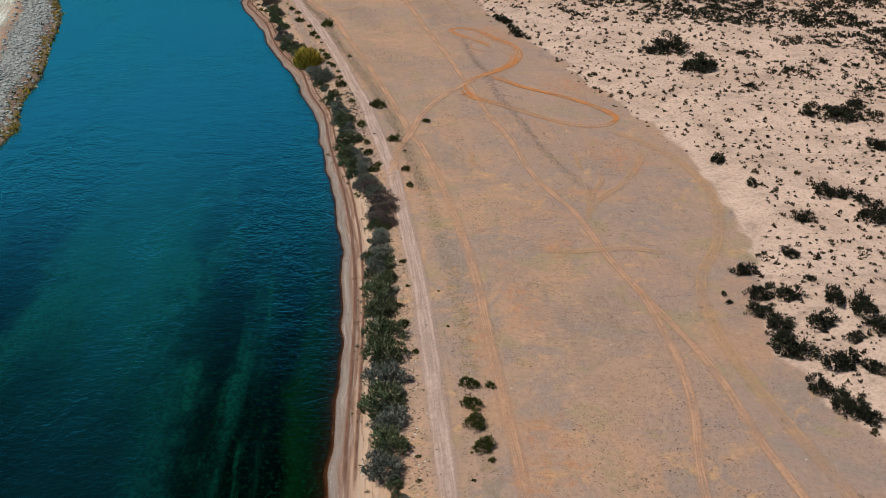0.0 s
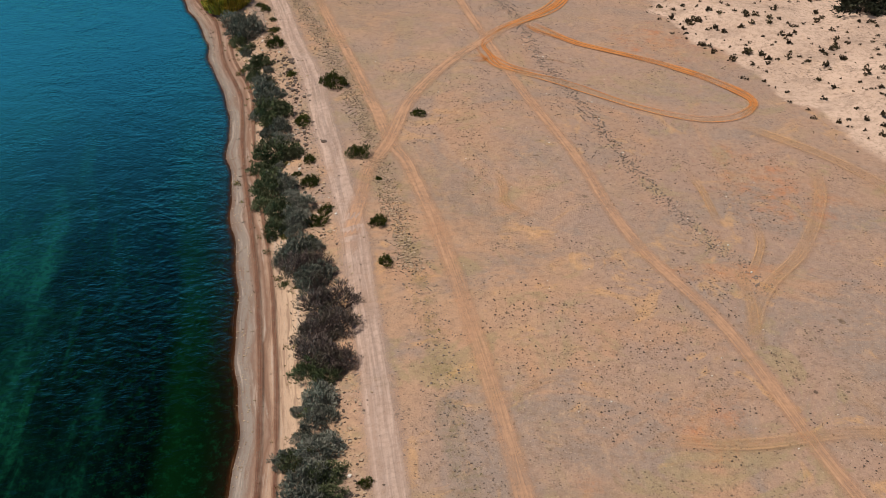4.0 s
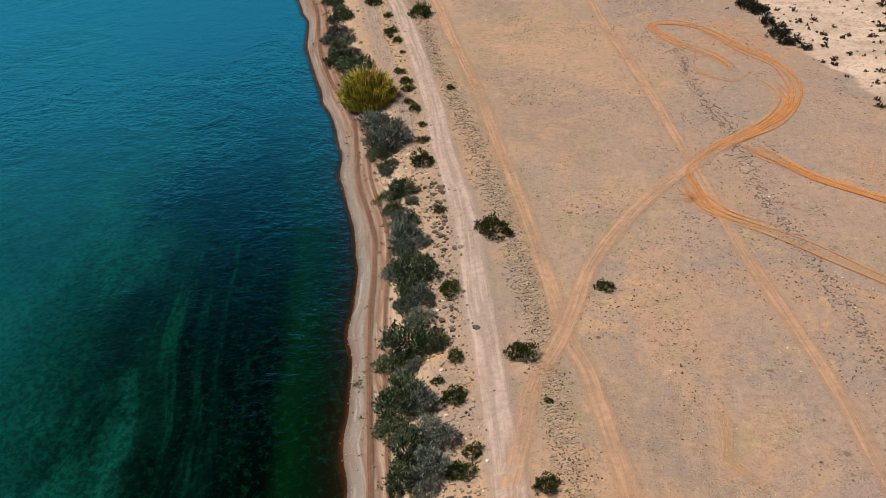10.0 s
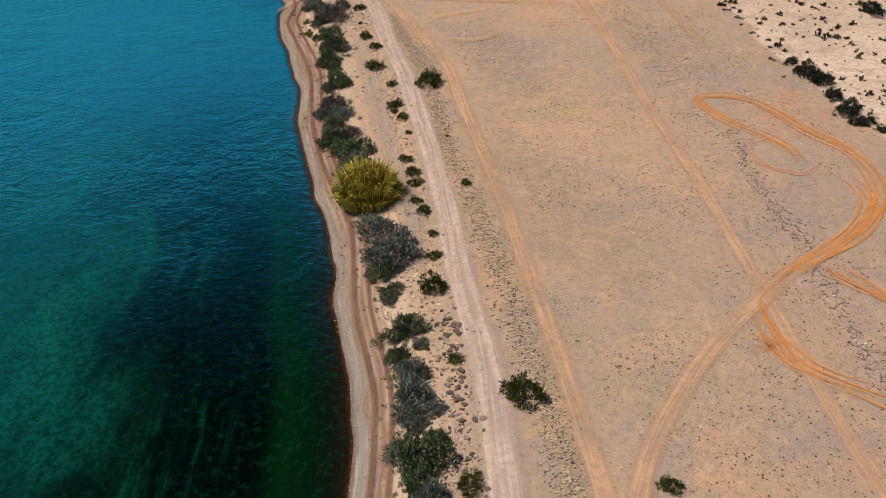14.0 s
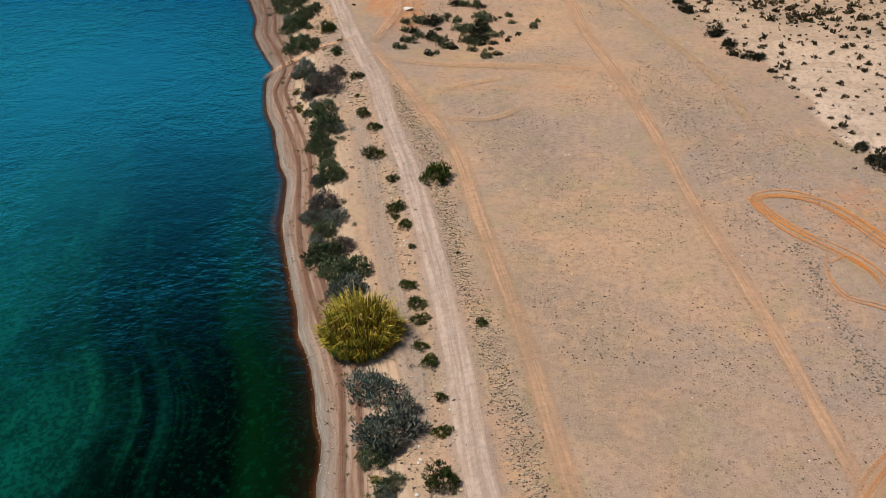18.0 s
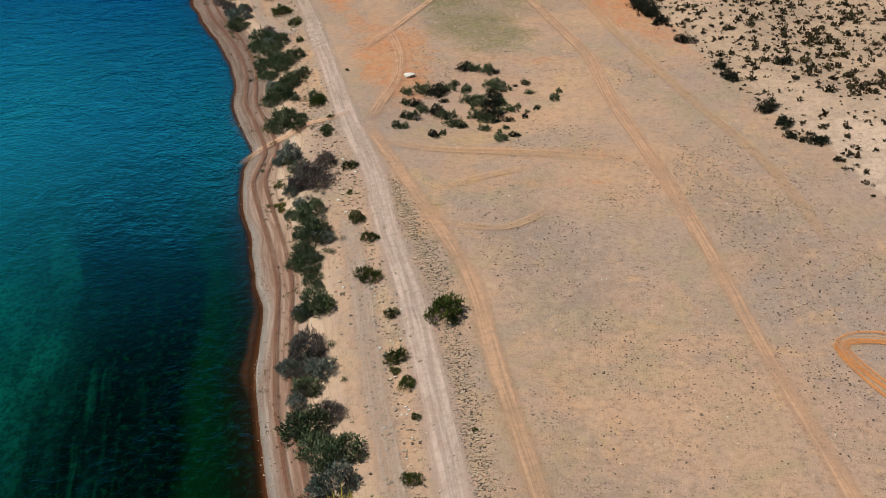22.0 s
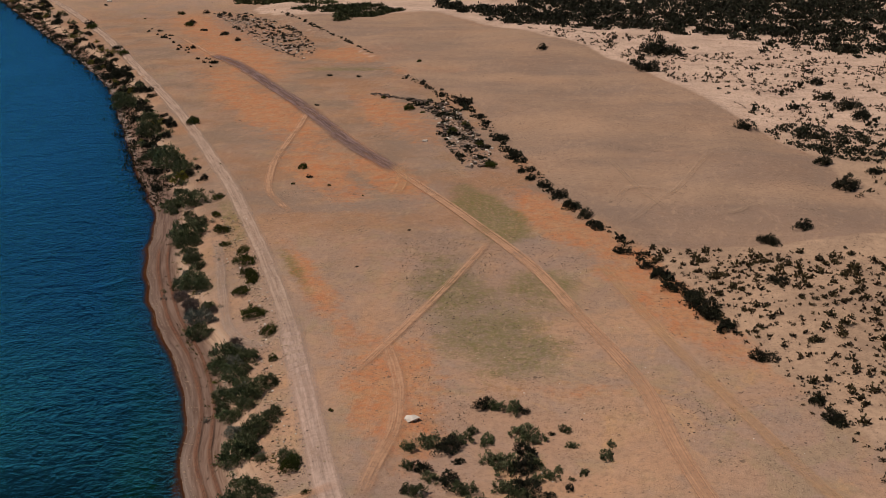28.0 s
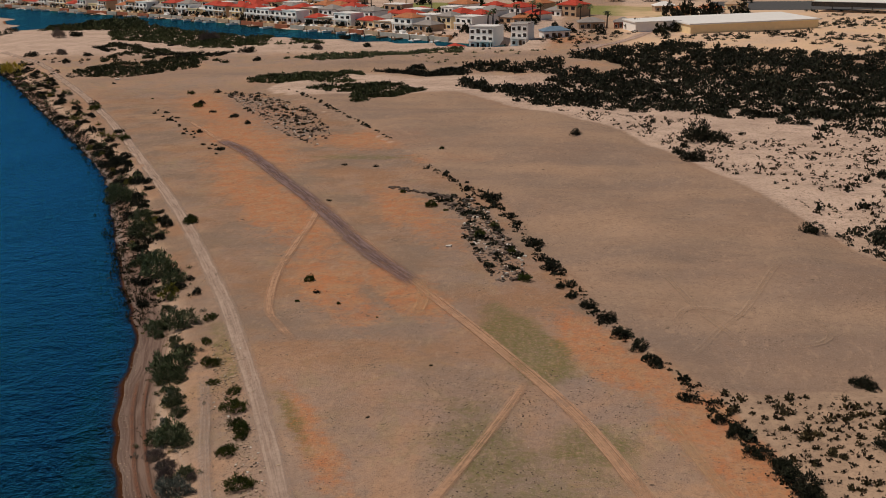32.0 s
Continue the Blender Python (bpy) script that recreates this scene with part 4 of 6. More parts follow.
def strip_water(name, left, right, rows, cols, along_y=True):
    """A sheet of water between two banks, reaching a little under both."""
    X = np.zeros((len(rows), cols))
    for k, r in enumerate(rows):
        X[k] = np.linspace(left(r), right(r), cols)
    if along_y:
        co = np.stack([X, np.repeat(rows[:, None], cols, 1), np.full_like(X, WATER_Z)], -1)
    else:
        co = np.stack([np.repeat(rows[:, None], cols, 1), X, np.full_like(X, WATER_Z)], -1)
    i = np.arange(len(rows) * cols).reshape(len(rows), cols)
    quads = np.stack([i[:-1, :-1], i[:-1, 1:], i[1:, 1:], i[1:, :-1]], -1).reshape(-1, 4)
    if not along_y:
        quads = quads[:, ::-1]
    flat = co.reshape(-1, 3)
    me = mesh_from(name, flat.tolist(), quads.tolist(), WATER if along_y else CHANNEL_WATER, True)
    at = me.attributes.new("shore", "FLOAT", "POINT")
    if along_y:
        v = np.maximum(shore_distance(flat[:, 0], flat[:, 1]), across(flat[:, 0], flat[:, 1], bank_x, bank_y) * -1.0)
    else:
        v = -canal_depth(flat[:, 0], flat[:, 1]) * 3
    at.data.foreach_set("value", v.astype(np.float32))
    return new(name, me)


river_rows = spaced([(-300, 40, 8), (40, 260, 1.0), (260, 500, 3), (500, 756, 8)])
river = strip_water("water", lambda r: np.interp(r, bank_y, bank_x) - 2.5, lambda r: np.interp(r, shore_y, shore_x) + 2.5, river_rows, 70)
tagged(river, "blue-green river with dark weed beds and wind ripples", "river", kind="structure")
canal_rows = spaced([(-640, -320, 20), (-320, -44, 3)])
canal = strip_water("water", lambda r: np.interp(r, [p[0] for p in CANAL_NEAR], [p[1] for p in CANAL_NEAR]) - 2, lambda r: np.interp(r, [p[0] for p in CANAL_FAR], [p[1] for p in CANAL_FAR]) + 2, canal_rows, 16, False)
tagged(canal, "teal side channel in front of waterfront houses", "channel", kind="structure")

# ---------------------------------------------------------------- roads and tracks
lift = [0.055]


def ribbon(name, pts, width, mat, label, category="track", cols=7):
    c = curve_points(pts, 0.9)
    t = np.gradient(c, axis=0)
    t /= np.linalg.norm(t, axis=1)[:, None] + 1e-9
    side = np.stack([t[:, 1], -t[:, 0]], 1)
    run = np.concatenate([[0], np.cumsum(np.linalg.norm(np.diff(c, axis=0), axis=1))])
    lift[0] += 0.0012
    verts, uvs = [], []
    for k in range(cols):
        s = k / (cols - 1)
        p = c + side * ((s - 0.5) * width)
        z = height(p[:, 0], p[:, 1]) + lift[0]
        verts.append(np.column_stack([p, z]))
        uvs.append(np.column_stack([np.full(len(c), s), run]))
    n = len(c)
    co, uv = np.vstack(verts), np.vstack(uvs)
    faces = [(k * n + i, (k + 1) * n + i, (k + 1) * n + i + 1, k * n + i + 1) for k in range(cols - 1) for i in range(n - 1)]
    me = mesh_from(name, co.tolist(), faces, mat, True)
    at = me.attributes.new("fade", "FLOAT", "POINT")
    ends = np.clip(np.minimum(run, run[-1] - run) / 3.0, 0, 1)
    at.data.foreach_set("value", np.tile(ends, cols).astype(np.float32))
    lay = me.uv_layers.new(name="UVMap")
    idx = np.zeros(len(me.loops), np.int32)
    me.loops.foreach_get("vertex_index", idx)
    lay.data.foreach_set("uv", uv[idx].astype(np.float32).ravel())
    return tagged(new(name, me), label, category, kind="structure")


def offset_curve(pts, d):
    c = curve_points(pts, 4.0)
    t = np.gradient(c, axis=0)
    t /= np.linalg.norm(t, axis=1)[:, None]
    return [tuple(p) for p in c + np.stack([t[:, 1], -t[:, 0]], 1) * d]


ribbon("road", [p for p in ROAD if p[1] > 215], 2.3, BANK_ROAD_DIRT, "tan dirt road along the far river bank", "road", 9)
ribbon("road", [p for p in ROAD if p[1] < 232], 2.7, ROAD_DIRT, "pale pinkish packed dirt road with wheel ruts beside the river", "road", 9)
ribbon("track", SIDE_TRACK, 1.6, ORANGE_DIRT, "orange sandy wheel track running beside the road")
ribbon("track", LONG_TRACK, 1.4, ORANGE_DIRT, "long straight orange wheel track across the plain")
ribbon("track", [(-6.2, 114), (-5.5, 120.4), (-5.2, 124.3), (-3.7, 130), (-2.4, 136.6), (0.5, 143.8), (3.9, 149.6), (6.4, 153.3), (9.9, 157.4)], 1.7, ORANGE_DIRT, "curved orange wheel track between road and plain")


def tyre_lines(pts, count, spread, width, label, seed):
    """Several thin tyre lines wandering side by side along one curve."""
    g = np.random.RandomState(seed)
    c = curve_points(pts, 2.0)
    t = np.gradient(c, axis=0)
    t /= np.linalg.norm(t, axis=1)[:, None] + 1e-9
    side = np.stack([t[:, 1], -t[:, 0]], 1)
    for k in range(count):
        d = (k - (count - 1) / 2) * spread / max(count - 1, 1) + spread * 0.35 * value_noise(np.arange(len(c)) * 0.9, np.full(len(c), k * 3.3), 2.0, seed + k)
        a, e = (0, len(c)) if k == 0 else (g.randint(0, max(1, len(c) // 4)), len(c) - g.randint(0, max(1, len(c) // 4)))
        if e - a > 2:
            ribbon("track", [tuple(p) for p in (c + side * d[:, None])[a:e]], width * g.uniform(0.8, 1.3), TYRE_DIRT, label, cols=3)


LOOP_MAIN = [(4.2, 149.7), (5.3, 152.0), (7.5, 154.4), (9.8, 156.8), (11.7, 160.0), (12.9, 163.8), (12.8, 167.2), (11.9, 169.9), (9.6, 172.7), (6.8, 177.2), (4.1, 178.5), (2.0, 177.6), (3.8, 174.0), (6.0, 171.5), (7.8, 169.1), (8.4, 167.0)]
LOOP_WIDE = [(2.8, 145.1), (5.8, 142.6), (9.8, 140.2), (14.9, 135.7), (19.5, 133.3), (22.6, 133.9), (24.3, 136), (24, 138.4), (21.4, 141.8), (16.6, 145.8), (12.1, 149), (7.9, 153.7)]
ribbon("track", LOOP_MAIN, 1.5, FAINT_DIRT, "orange soil scuffed up by turning tyres")
ribbon("track", LOOP_WIDE, 1.3, FAINT_DIRT, "orange soil scuffed along a wide tyre loop")
tyre_lines(LOOP_MAIN, 4, 0.95, 0.34, "fresh orange tyre line of the loop", 601)
tyre_lines([(3.8, 148.5), (5.7, 152.3), (8.6, 155.6), (10.8, 158.7), (12.0, 162.1), (11.4, 165.0), (9.8, 166.8)], 3, 0.7, 0.34, "fresh orange tyre line inside the loop", 611)
tyre_lines([(5.1, 171.0), (5.2, 168.4), (5.8, 166.3), (7.2, 165.7), (8.4, 165.4), (9.7, 167.1), (9.2, 167.6)], 2, 0.3, 0.24, "thin orange tyre arc on grey soil", 621)
tyre_lines([(5.8, 172.2), (5.5, 169.9), (6.7, 170.8), (7.8, 169.1), (8.1, 166.6)], 1, 0.0, 0.24, "thin orange tyre arc on grey soil", 631)
tyre_lines([(8.0, 154.7), (8.0, 152.9), (9.0, 151.5), (10.7, 150.3), (12.3, 149.5)], 2, 0.35, 0.26, "orange tyre line curving off the loop", 641)
tyre_lines([(4.5, 150.5), (3.7, 148.4), (3.9, 146.7), (4.6, 144.6), (5.7, 143.1), (7.3, 142.1), (9.3, 141.4)], 4, 0.8, 0.32, "fresh orange tyre line across the long track", 651)
tyre_lines([(2.4, 145.4), (3.2, 145.8), (3.8, 145.1), (3.1, 144.6), (2.5, 145.0)], 3, 0.4, 0.4, "dark orange skid mark at the crossing", 661)
tyre_lines([(3.8, 145.1), (4.2, 144.1), (5.2, 143.6)], 1, 0, 0.3, "thin orange skid mark", 671)
tyre_lines([(8.6, 145.5), (9.9, 144.8), (11.3, 143.8)], 1, 0, 0.3, "thin orange skid mark", 681)
tyre_lines(LOOP_WIDE, 2, 0.7, 0.28, "orange tyre line of the wide loop", 691)
tyre_lines(LOOP_WIDE[5:], 3, 0.65, 0.5, "bright orange tyre line where the loop turns", 701)
ribbon("track", [(19.1, 40), (19.6, 58.1), (21, 69), (21, 77.7), (19.6, 90)], 1.4, ORANGE_DIRT, "orange side track joining the long track")
ribbon("track", [(32, 50), (30.1, 59.7), (27.4, 70.8), (25.8, 80.8), (26.3, 90.5), (30.4, 100.8), (32.2, 112.8), (29, 124.9), (22, 133)], 2.0, FAINT_DIRT, "worn sandy track curving along the dunes")
ribbon("track", [(16.2, 105), (18.5, 110), (22, 114.5), (25, 121), (26, 126)], 1.6, FAINT_DIRT, "faint wheel track branching over the plain")
ribbon("track", [(16.5, 104), (17.3, 109), (17.4, 114)], 1.2, FAINT_DIRT, "faint wheel track on the plain")
ribbon("track", [(9, 97), (14, 96.6), (20, 97.6), (25, 96.5)], 1.6, FAINT_DIRT, "faint cross track over the plain")
ribbon("track", [(-27.2, 200.8), (-23, 199.5), (-15, 199.5), (-9, 199.2)], 1.8, FAINT_DIRT, "faint orange cross track below the hollow")
ribbon("track", [(-21.5, 193.2), (-18.5, 195.5), (-15, 197.5)], 1.3, FAINT_DIRT, "faint orange tyre scuff")
ribbon("track", [(-21, 188.6), (-16.5, 188.4), (-13.4, 191.8)], 1.3, FAINT_DIRT, "faint orange tyre scuff")
ribbon("track", [(-28.4, 203.4), (-28.2, 208), (-27.8, 213), (-28.8, 219), (-31, 226)], 1.6, ORANGE_DIRT, "orange track round the shrub hollow")
ribbon("track", [(-32, 219), (-31, 223), (-28, 234), (-25, 248)], 1.2, ORANGE_DIRT, "pale double wheel track cutting over the plain")
ribbon("track", [(3.5, 188), (0.5, 200), (-4, 211), (-8.3, 222), (-11.5, 231), (-15.2, 243)], 1.5, FAINT_DIRT, "orange track along the edge of the dunes")
ribbon("track", [(-55.5, 300.6), (-54.4, 292.0), (-53.9, 285.9), (-53.4, 279.6), (-53.0, 275.2), (-51.9, 268.6), (-50.1, 261.6), (-47.8, 257.5), (-45.6, 254.1)], 1.3, ORANGE_DIRT, "pale wheel track joining the dark gravel strip")
ribbon("track", [(-37.5, 269.8), (-46, 282.5), (-55, 299), (-66, 317), (-76, 333), (-84, 343)], 3.3, PURPLE_DIRT, "dark purple-grey gravel strip on the plain")
ribbon("track", [(-36.3, 260), (-36.5, 267), (-38.5, 274)], 2.2, FAINT_DIRT, "faint wheel track")
ribbon("track", [(16.9, 124.9), (17.3, 121.6), (17.4, 117.2)], 1.0, SCUFF_DIRT, "yellowish tyre scuff on grey soil")
ribbon("track", [(19.7, 118.3), (19.5, 115.1), (17.9, 111.3)], 1.0, SCUFF_DIRT, "yellowish tyre scuff on grey soil")
ribbon("track", [(3.8, 122.5), (4.2, 119.6), (5.9, 118.0)], 1.0, SCUFF_DIRT, "yellowish tyre scuff on grey soil")
ribbon("track", [(8.8, 112.5), (9.8, 113.0), (11.6, 114.0)], 1.0, SCUFF_DIRT, "yellowish tyre scuff on grey soil")
ribbon("track", [(3.6, 124.9), (4.0, 121.9), (3.7, 119.0)], 1.0, SCUFF_DIRT, "yellowish tyre scuff on grey soil")
ribbon("track", [(8.2, 106.1), (9.7, 107.1), (11.4, 107.9)], 1.1, SCUFF_DIRT, "yellowish tyre scuff on grey soil")
ribbon("track", [(12.4, 100.2), (14.3, 100.6), (15.9, 100.3)], 1.1, SCUFF_DIRT, "yellowish tyre scuff on grey soil")
ribbon("track", [(3.0, 99.3), (3.7, 100.7), (5.8, 101.7)], 1.1, SCUFF_DIRT, "yellowish tyre scuff on grey soil")
ribbon("track", [(12.3, 96.9), (13.5, 97.8), (14.6, 96.6)], 1.1, SCUFF_DIRT, "yellowish tyre scuff on grey soil")
ribbon("track", [(19.5, 100.1), (20.8, 99.8), (21.5, 98.2)], 1.1, SCUFF_DIRT, "yellowish tyre scuff on grey soil")
ribbon("track", [(0.5, 93.6), (1.5, 91.5), (1.9, 89.5)], 1.1, SCUFF_DIRT, "yellowish tyre scuff on grey soil")
ribbon("track", [(-14.1, 276.0), (-12.1, 268.6), (-9.8, 261.0), (-8.4, 257.2)], 1.2, PALE_SCUFF, "faint pale wheel marks on the bare field")
ribbon("track", [(-1.8, 279.4), (-4.6, 271.4), (-6.6, 265.5), (-9.9, 259.0), (-12.9, 252.3)], 1.2, PALE_SCUFF, "faint pale wheel marks on the bare field")
ribbon("track", [(-13.2, 260.8), (-12.3, 265.1), (-9.5, 265.3), (-6.4, 261.3)], 1.2, PALE_SCUFF, "faint pale wheel marks on the bare field")
ribbon("track", [(-1.8, 262.6), (-0.6, 259.6), (-1.7, 256.7), (-5.1, 255.1)], 1.2, PALE_SCUFF, "faint pale wheel marks on the bare field")
LONG_NORTH = [p for p in LONG_TRACK if 186 < p[1] < 275]
for d in (-0.42, 0.42):
    ribbon("track", offset_curve(LONG_NORTH, d), 0.42, ORANGE_DIRT, "pale orange wheel rut of the long track")
ribbon("track", [(-29.5, 205.5), (-33, 204.2), (-36, 201.6), (-37.3, 198.8)], 1.3, ORANGE_DIRT, "sandy ramp from the road down to the beach")
ribbon("track", offset_curve(SHORE[2:24], 1.75), 0.5, RED_DIRT, "dark red wheel rut along the beach")
ribbon("track", offset_curve(SHORE[2:24], 2.6), 0.42, RED_DIRT, "second red wheel rut along the beach")
GREY_PATH = track_material("worn_grey_path", (0.425, 0.325, 0.27), (0.39, 0.30, 0.245), (0.46, 0.355, 0.295), 0.62, 0.4, 0.95, 0.75, 0.8, 0.2)
ribbon("track", [(-15.6, 150.5), (-16.5, 154.2), (-17.2, 157.4), (-18.6, 161.7), (-20.0, 166.4), (-21.4, 170.7), (-23.1, 176.5), (-24.6, 182), (-26.0, 186.4), (-27.4, 190.9)], 2.1, GREY_PATH, "worn grey foot path between shrubs and road")
ribbon("track", [(-38.6, 223.8), (-41.5, 225.4), (-43.9, 228.4), (-46.4, 234.5), (-48.9, 241.5), (-51.5, 248)], 1.5, GREY_PATH, "pale path between shrubs above the beach")
ribbon("track", [(-30, 462), (-24, 472), (-18.5, 484), (-9, 512), (-4, 540)], 4.5, ROAD_DIRT, "dirt street climbing to the houses", "road")

# ---------------------------------------------------------------- shrubs
def leaf_quads(centres, normals, length, width, rng):
    """Leaf blades at given places: vertices and faces."""
    n = len(centres)
    d = normals + rng.normal(0, 0.55, (n, 3))
    d /= np.linalg.norm(d, axis=1)[:, None]
    s = np.cross(d, rng.normal(0, 1, (n, 3)))
    s /= np.linalg.norm(s, axis=1)[:, None] + 1e-9
    ln = (length * rng.uniform(0.6, 1.3, n))[:, None]
    w = (width * rng.uniform(0.6, 1.3, n))[:, None]
    a = centres - d * ln * 0.4
    v = np.stack([a, a + d * ln * 0.5 + s * w * 0.5, a + d * ln, a + d * ln * 0.5 - s * w * 0.5], 1).reshape(-1, 3)
    f = np.arange(n * 4).reshape(n, 4)
    return v, f


def crown(rng, clumps, per, tall, flat=0.0, length=0.22, width=0.09, lean=0.25, upright=0.0):
    """A dome of leaf clumps of radius 1, uneven and with gaps."""
    az = rng.uniform(0, 2 * math.pi, clumps)
    el = np.arcsin(rng.uniform(0.02, 1, clumps))
    rad = rng.uniform(0.55, 1.0, clumps) * (1 + lean * np.sin(az * 2 + rng.uniform(0, 6)))
    cen = np.stack([np.cos(az) * np.cos(el) * rad, np.sin(az) * np.cos(el) * rad, (0.12 + np.sin(el) * rad * 0.88) * tall], 1)
    size = rng.uniform(0.14, 0.30, clumps)
    off = rng.normal(0, 1, (clumps, per, 3))
    off *= (rng.uniform(0.3, 1, (clumps, per, 1)) / np.linalg.norm(off, axis=2, keepdims=True)) * size[:, None, None]
    pts = (cen[:, None, :] + off).reshape(-1, 3)
    pts[:, 2] = np.maximum(pts[:, 2], 0.03)
    nor = off.reshape(-1, 3) / 0.3 + np.repeat(cen, per, 0) * 0.6
    nor[:, 2] += 0.35 + upright
    return leaf_quads(pts, nor, length, width, rng), cen


def stems_mesh(name, rng, tips, mat, thick=0.035):
    v, f = [], []
    for t in tips:
        b = np.array([rng.uniform(-0.12, 0.12), rng.uniform(-0.12, 0.12), -0.05])
        mid = (b + t) / 2 + rng.normal(0, 0.06, 3)
        for p, q, r0, r1 in ((b, mid, thick, thick * 0.7), (mid, t, thick * 0.7, thick * 0.25)):
            i = len(v)
            for c, r in ((p, r0), (q, r1)):
                for k in range(4):
                    a = k * math.pi / 2
                    v.append((c[0] + math.cos(a) * r, c[1] + math.sin(a) * r, c[2]))
            f += [(i + k, i + (k + 1) % 4, i + 4 + (k + 1) % 4, i + 4 + k) for k in range(4)]
    return mesh_from(name, v, f, mat)


def shrub_variants(name, mat, count, seed, clumps, per, tall, length, width, twigs=BARK, stems=9, upright=0.0, lean=0.25):
    out = []
    for k in range(count):
        rng = np.random.RandomState(seed + k)
        (v, f), cen = crown(rng, clumps, per, tall * rng.uniform(0.85, 1.15), length=length, width=width, upright=upright, lean=lean)
        out.append((mesh_from(name + "_foliage", v.tolist(), f.tolist(), mat), stems_mesh(name + "_stems", rng, cen[:stems], twigs)))
    return out


def plant(name, meshes, x, y, r, label, category, group="", sink=0.03, turn=None, squash=1.0):
    leaf, stem = meshes
    root = tagged(new(name), label, category, group)
    root.matrix_basis = pose(x, y, ground_z(x, y) - sink, 0, 0, random.uniform(0, 360) if turn is None else turn) @ Matrix.Diagonal((r, r * random.uniform(0.85, 1.15), r * squash, 1))
    part("foliage", leaf, root)
    part("branchwork", stem, root)
    return root


creosote = shrub_variants("creosote", CREOSOTE_LEAF, 6, 10, 74, 26, 0.95, 0.17, 0.06, upright=0.7, lean=0.18)
tamarisk = {0: shrub_variants("tamarisk", GREEN_LEAF, 5, 40, 96, 26, 1.1, 0.15, 0.06, lean=0.18, upright=0.5),
            1: shrub_variants("tamarisk", GREY_LEAF, 5, 60, 96, 26, 1.05, 0.16, 0.055, lean=0.18, upright=0.5),
            2: shrub_variants("brittlebush", LIME_LEAF, 4, 80, 60, 22, 0.7, 0.15, 0.075, lean=0.4),
            3: shrub_variants("bare_tamarisk", BROWN_LEAF, 4, 90, 120, 30, 1.05, 0.16, 0.034, lean=0.18, upright=0.4)}
low_tamarisk = {k: shrub_variants("low_tamarisk", m, 4, 200 + 10 * k, 40, 16, 0.85, 0.22, 0.09, lean=0.4) for k, m in ((0, GREEN_LEAF), (1, GREY_LEAF), (2, LIME_LEAF), (3, BROWN_LEAF))}
dark_shrub = shrub_variants("mesquite", DARK_LEAF, 6, 120, 70, 22, 0.8, 0.19, 0.075, lean=0.4)
hollow_shrub = shrub_variants("saltbush", GREEN_LEAF, 5, 150, 70, 22, 0.8, 0.18, 0.08, lean=0.4)

for k, (x, y, r) in enumerate(CREOSOTES):
    size = "small" if r < 0.4 else ("large" if r > 0.9 else "rounded")
    where = "beside the dirt road" if abs(float(across(np.array(x), np.array(y), road_x, road_y))) < 7 else "on open tan soil"
    plant("creosote_bush", creosote[k % 6], x, y, r * (1.12 if y < 200 else 0.9), size + " dark green creosote bush " + where, "bush", "creosote bushes by the road")
TAM_LABEL = {0: "green feathery tamarisk shrub on the river bank", 1: "silvery grey-green tamarisk shrub on the river bank",
             2: "yellow-green low brittlebush on the bank", 3: "bare purplish brown tamarisk with dry twigs"}
for k, (x, y, r, kind) in enumerate(TAMARISKS):
    plant("tamarisk_shrub" if kind != 2 else "brittlebush", tamarisk[int(kind)][k % 4], x, y, r * (0.95 if kind == 2 else (1.32 if y < 170 else 1.14)), TAM_LABEL[int(kind)], "shrub", "shrubs along the river bank")
for k, (x, y, r) in enumerate(HOLLOW_SHRUBS):
    plant("saltbush", hollow_shrub[k % 5] if k % 3 else dark_shrub[k % 6], x, y, r * 0.98, "dark grey-green saltbush in the shallow hollow", "shrub", "shrubs in the hollow")
for k, (x, y, r) in enumerate(DUNE_SHRUBS):
    plant("mesquite_shrub", dark_shrub[k % 6], x, y, r * (0.95 if y > 262 else (1.0 if y < 100 else 1.15)), "dark olive mesquite shrub on pale dune sand", "shrub", "shrubs on the dunes")
# smaller growth filling the bank belt
rng = np.random.RandomState(5)
belt = sorted([e for e in TAMARISKS if e[1] < 275], key=lambda e: e[1])
mid_y = np.arange(54.0, 262.0, 1.5)
mid_x = np.array([np.average([e[0] - (e[1] - y) * -0.24 for e in belt], weights=[math.exp(-((e[1] - y) / 3.0) ** 2) + 1e-9 for e in belt]) for y in mid_y])
for k, (x, y) in enumerate(zip(mid_x, mid_y)):
    if 198 < y < 204 or 225 < y < 231 or 143 < y < 164:
        continue
    for s in range(2 if y < 165 else 1):
        kind = int(rng.choice([3, 3, 1, 1, 3] if 100 < y < 114 else ([0, 1, 1, 0, 1] if y < 165 else [0, 0, 0, 3, 1])))
        r = rng.uniform(0.45, 0.8) if y < 90 else (rng.uniform(0.4, 0.75) if y < 180 else rng.uniform(0.4, 0.85))
        plant("tamarisk_shrub", tamarisk[kind][(k + s) % 4], float(x) + rng.normal(0, 0.55), float(y) + rng.uniform(-0.6, 0.6), r, TAM_LABEL[kind], "shrub", "shrubs along the river bank")
low_growth = {0: [], 1: [], 2: [], 3: []}
for k in range(420):
    x, y, r, kind = TAMARISKS[rng.randint(len(TAMARISKS))]
    px, py, pr = x + rng.normal(0, r * 0.85), y + rng.normal(0, r * 1.1), rng.uniform(0.22, 0.5)
    low_growth[2 if rng.rand() < 0.25 and px < x else int(rng.choice([0, 1, int(kind)]))].append((px, py, pr))
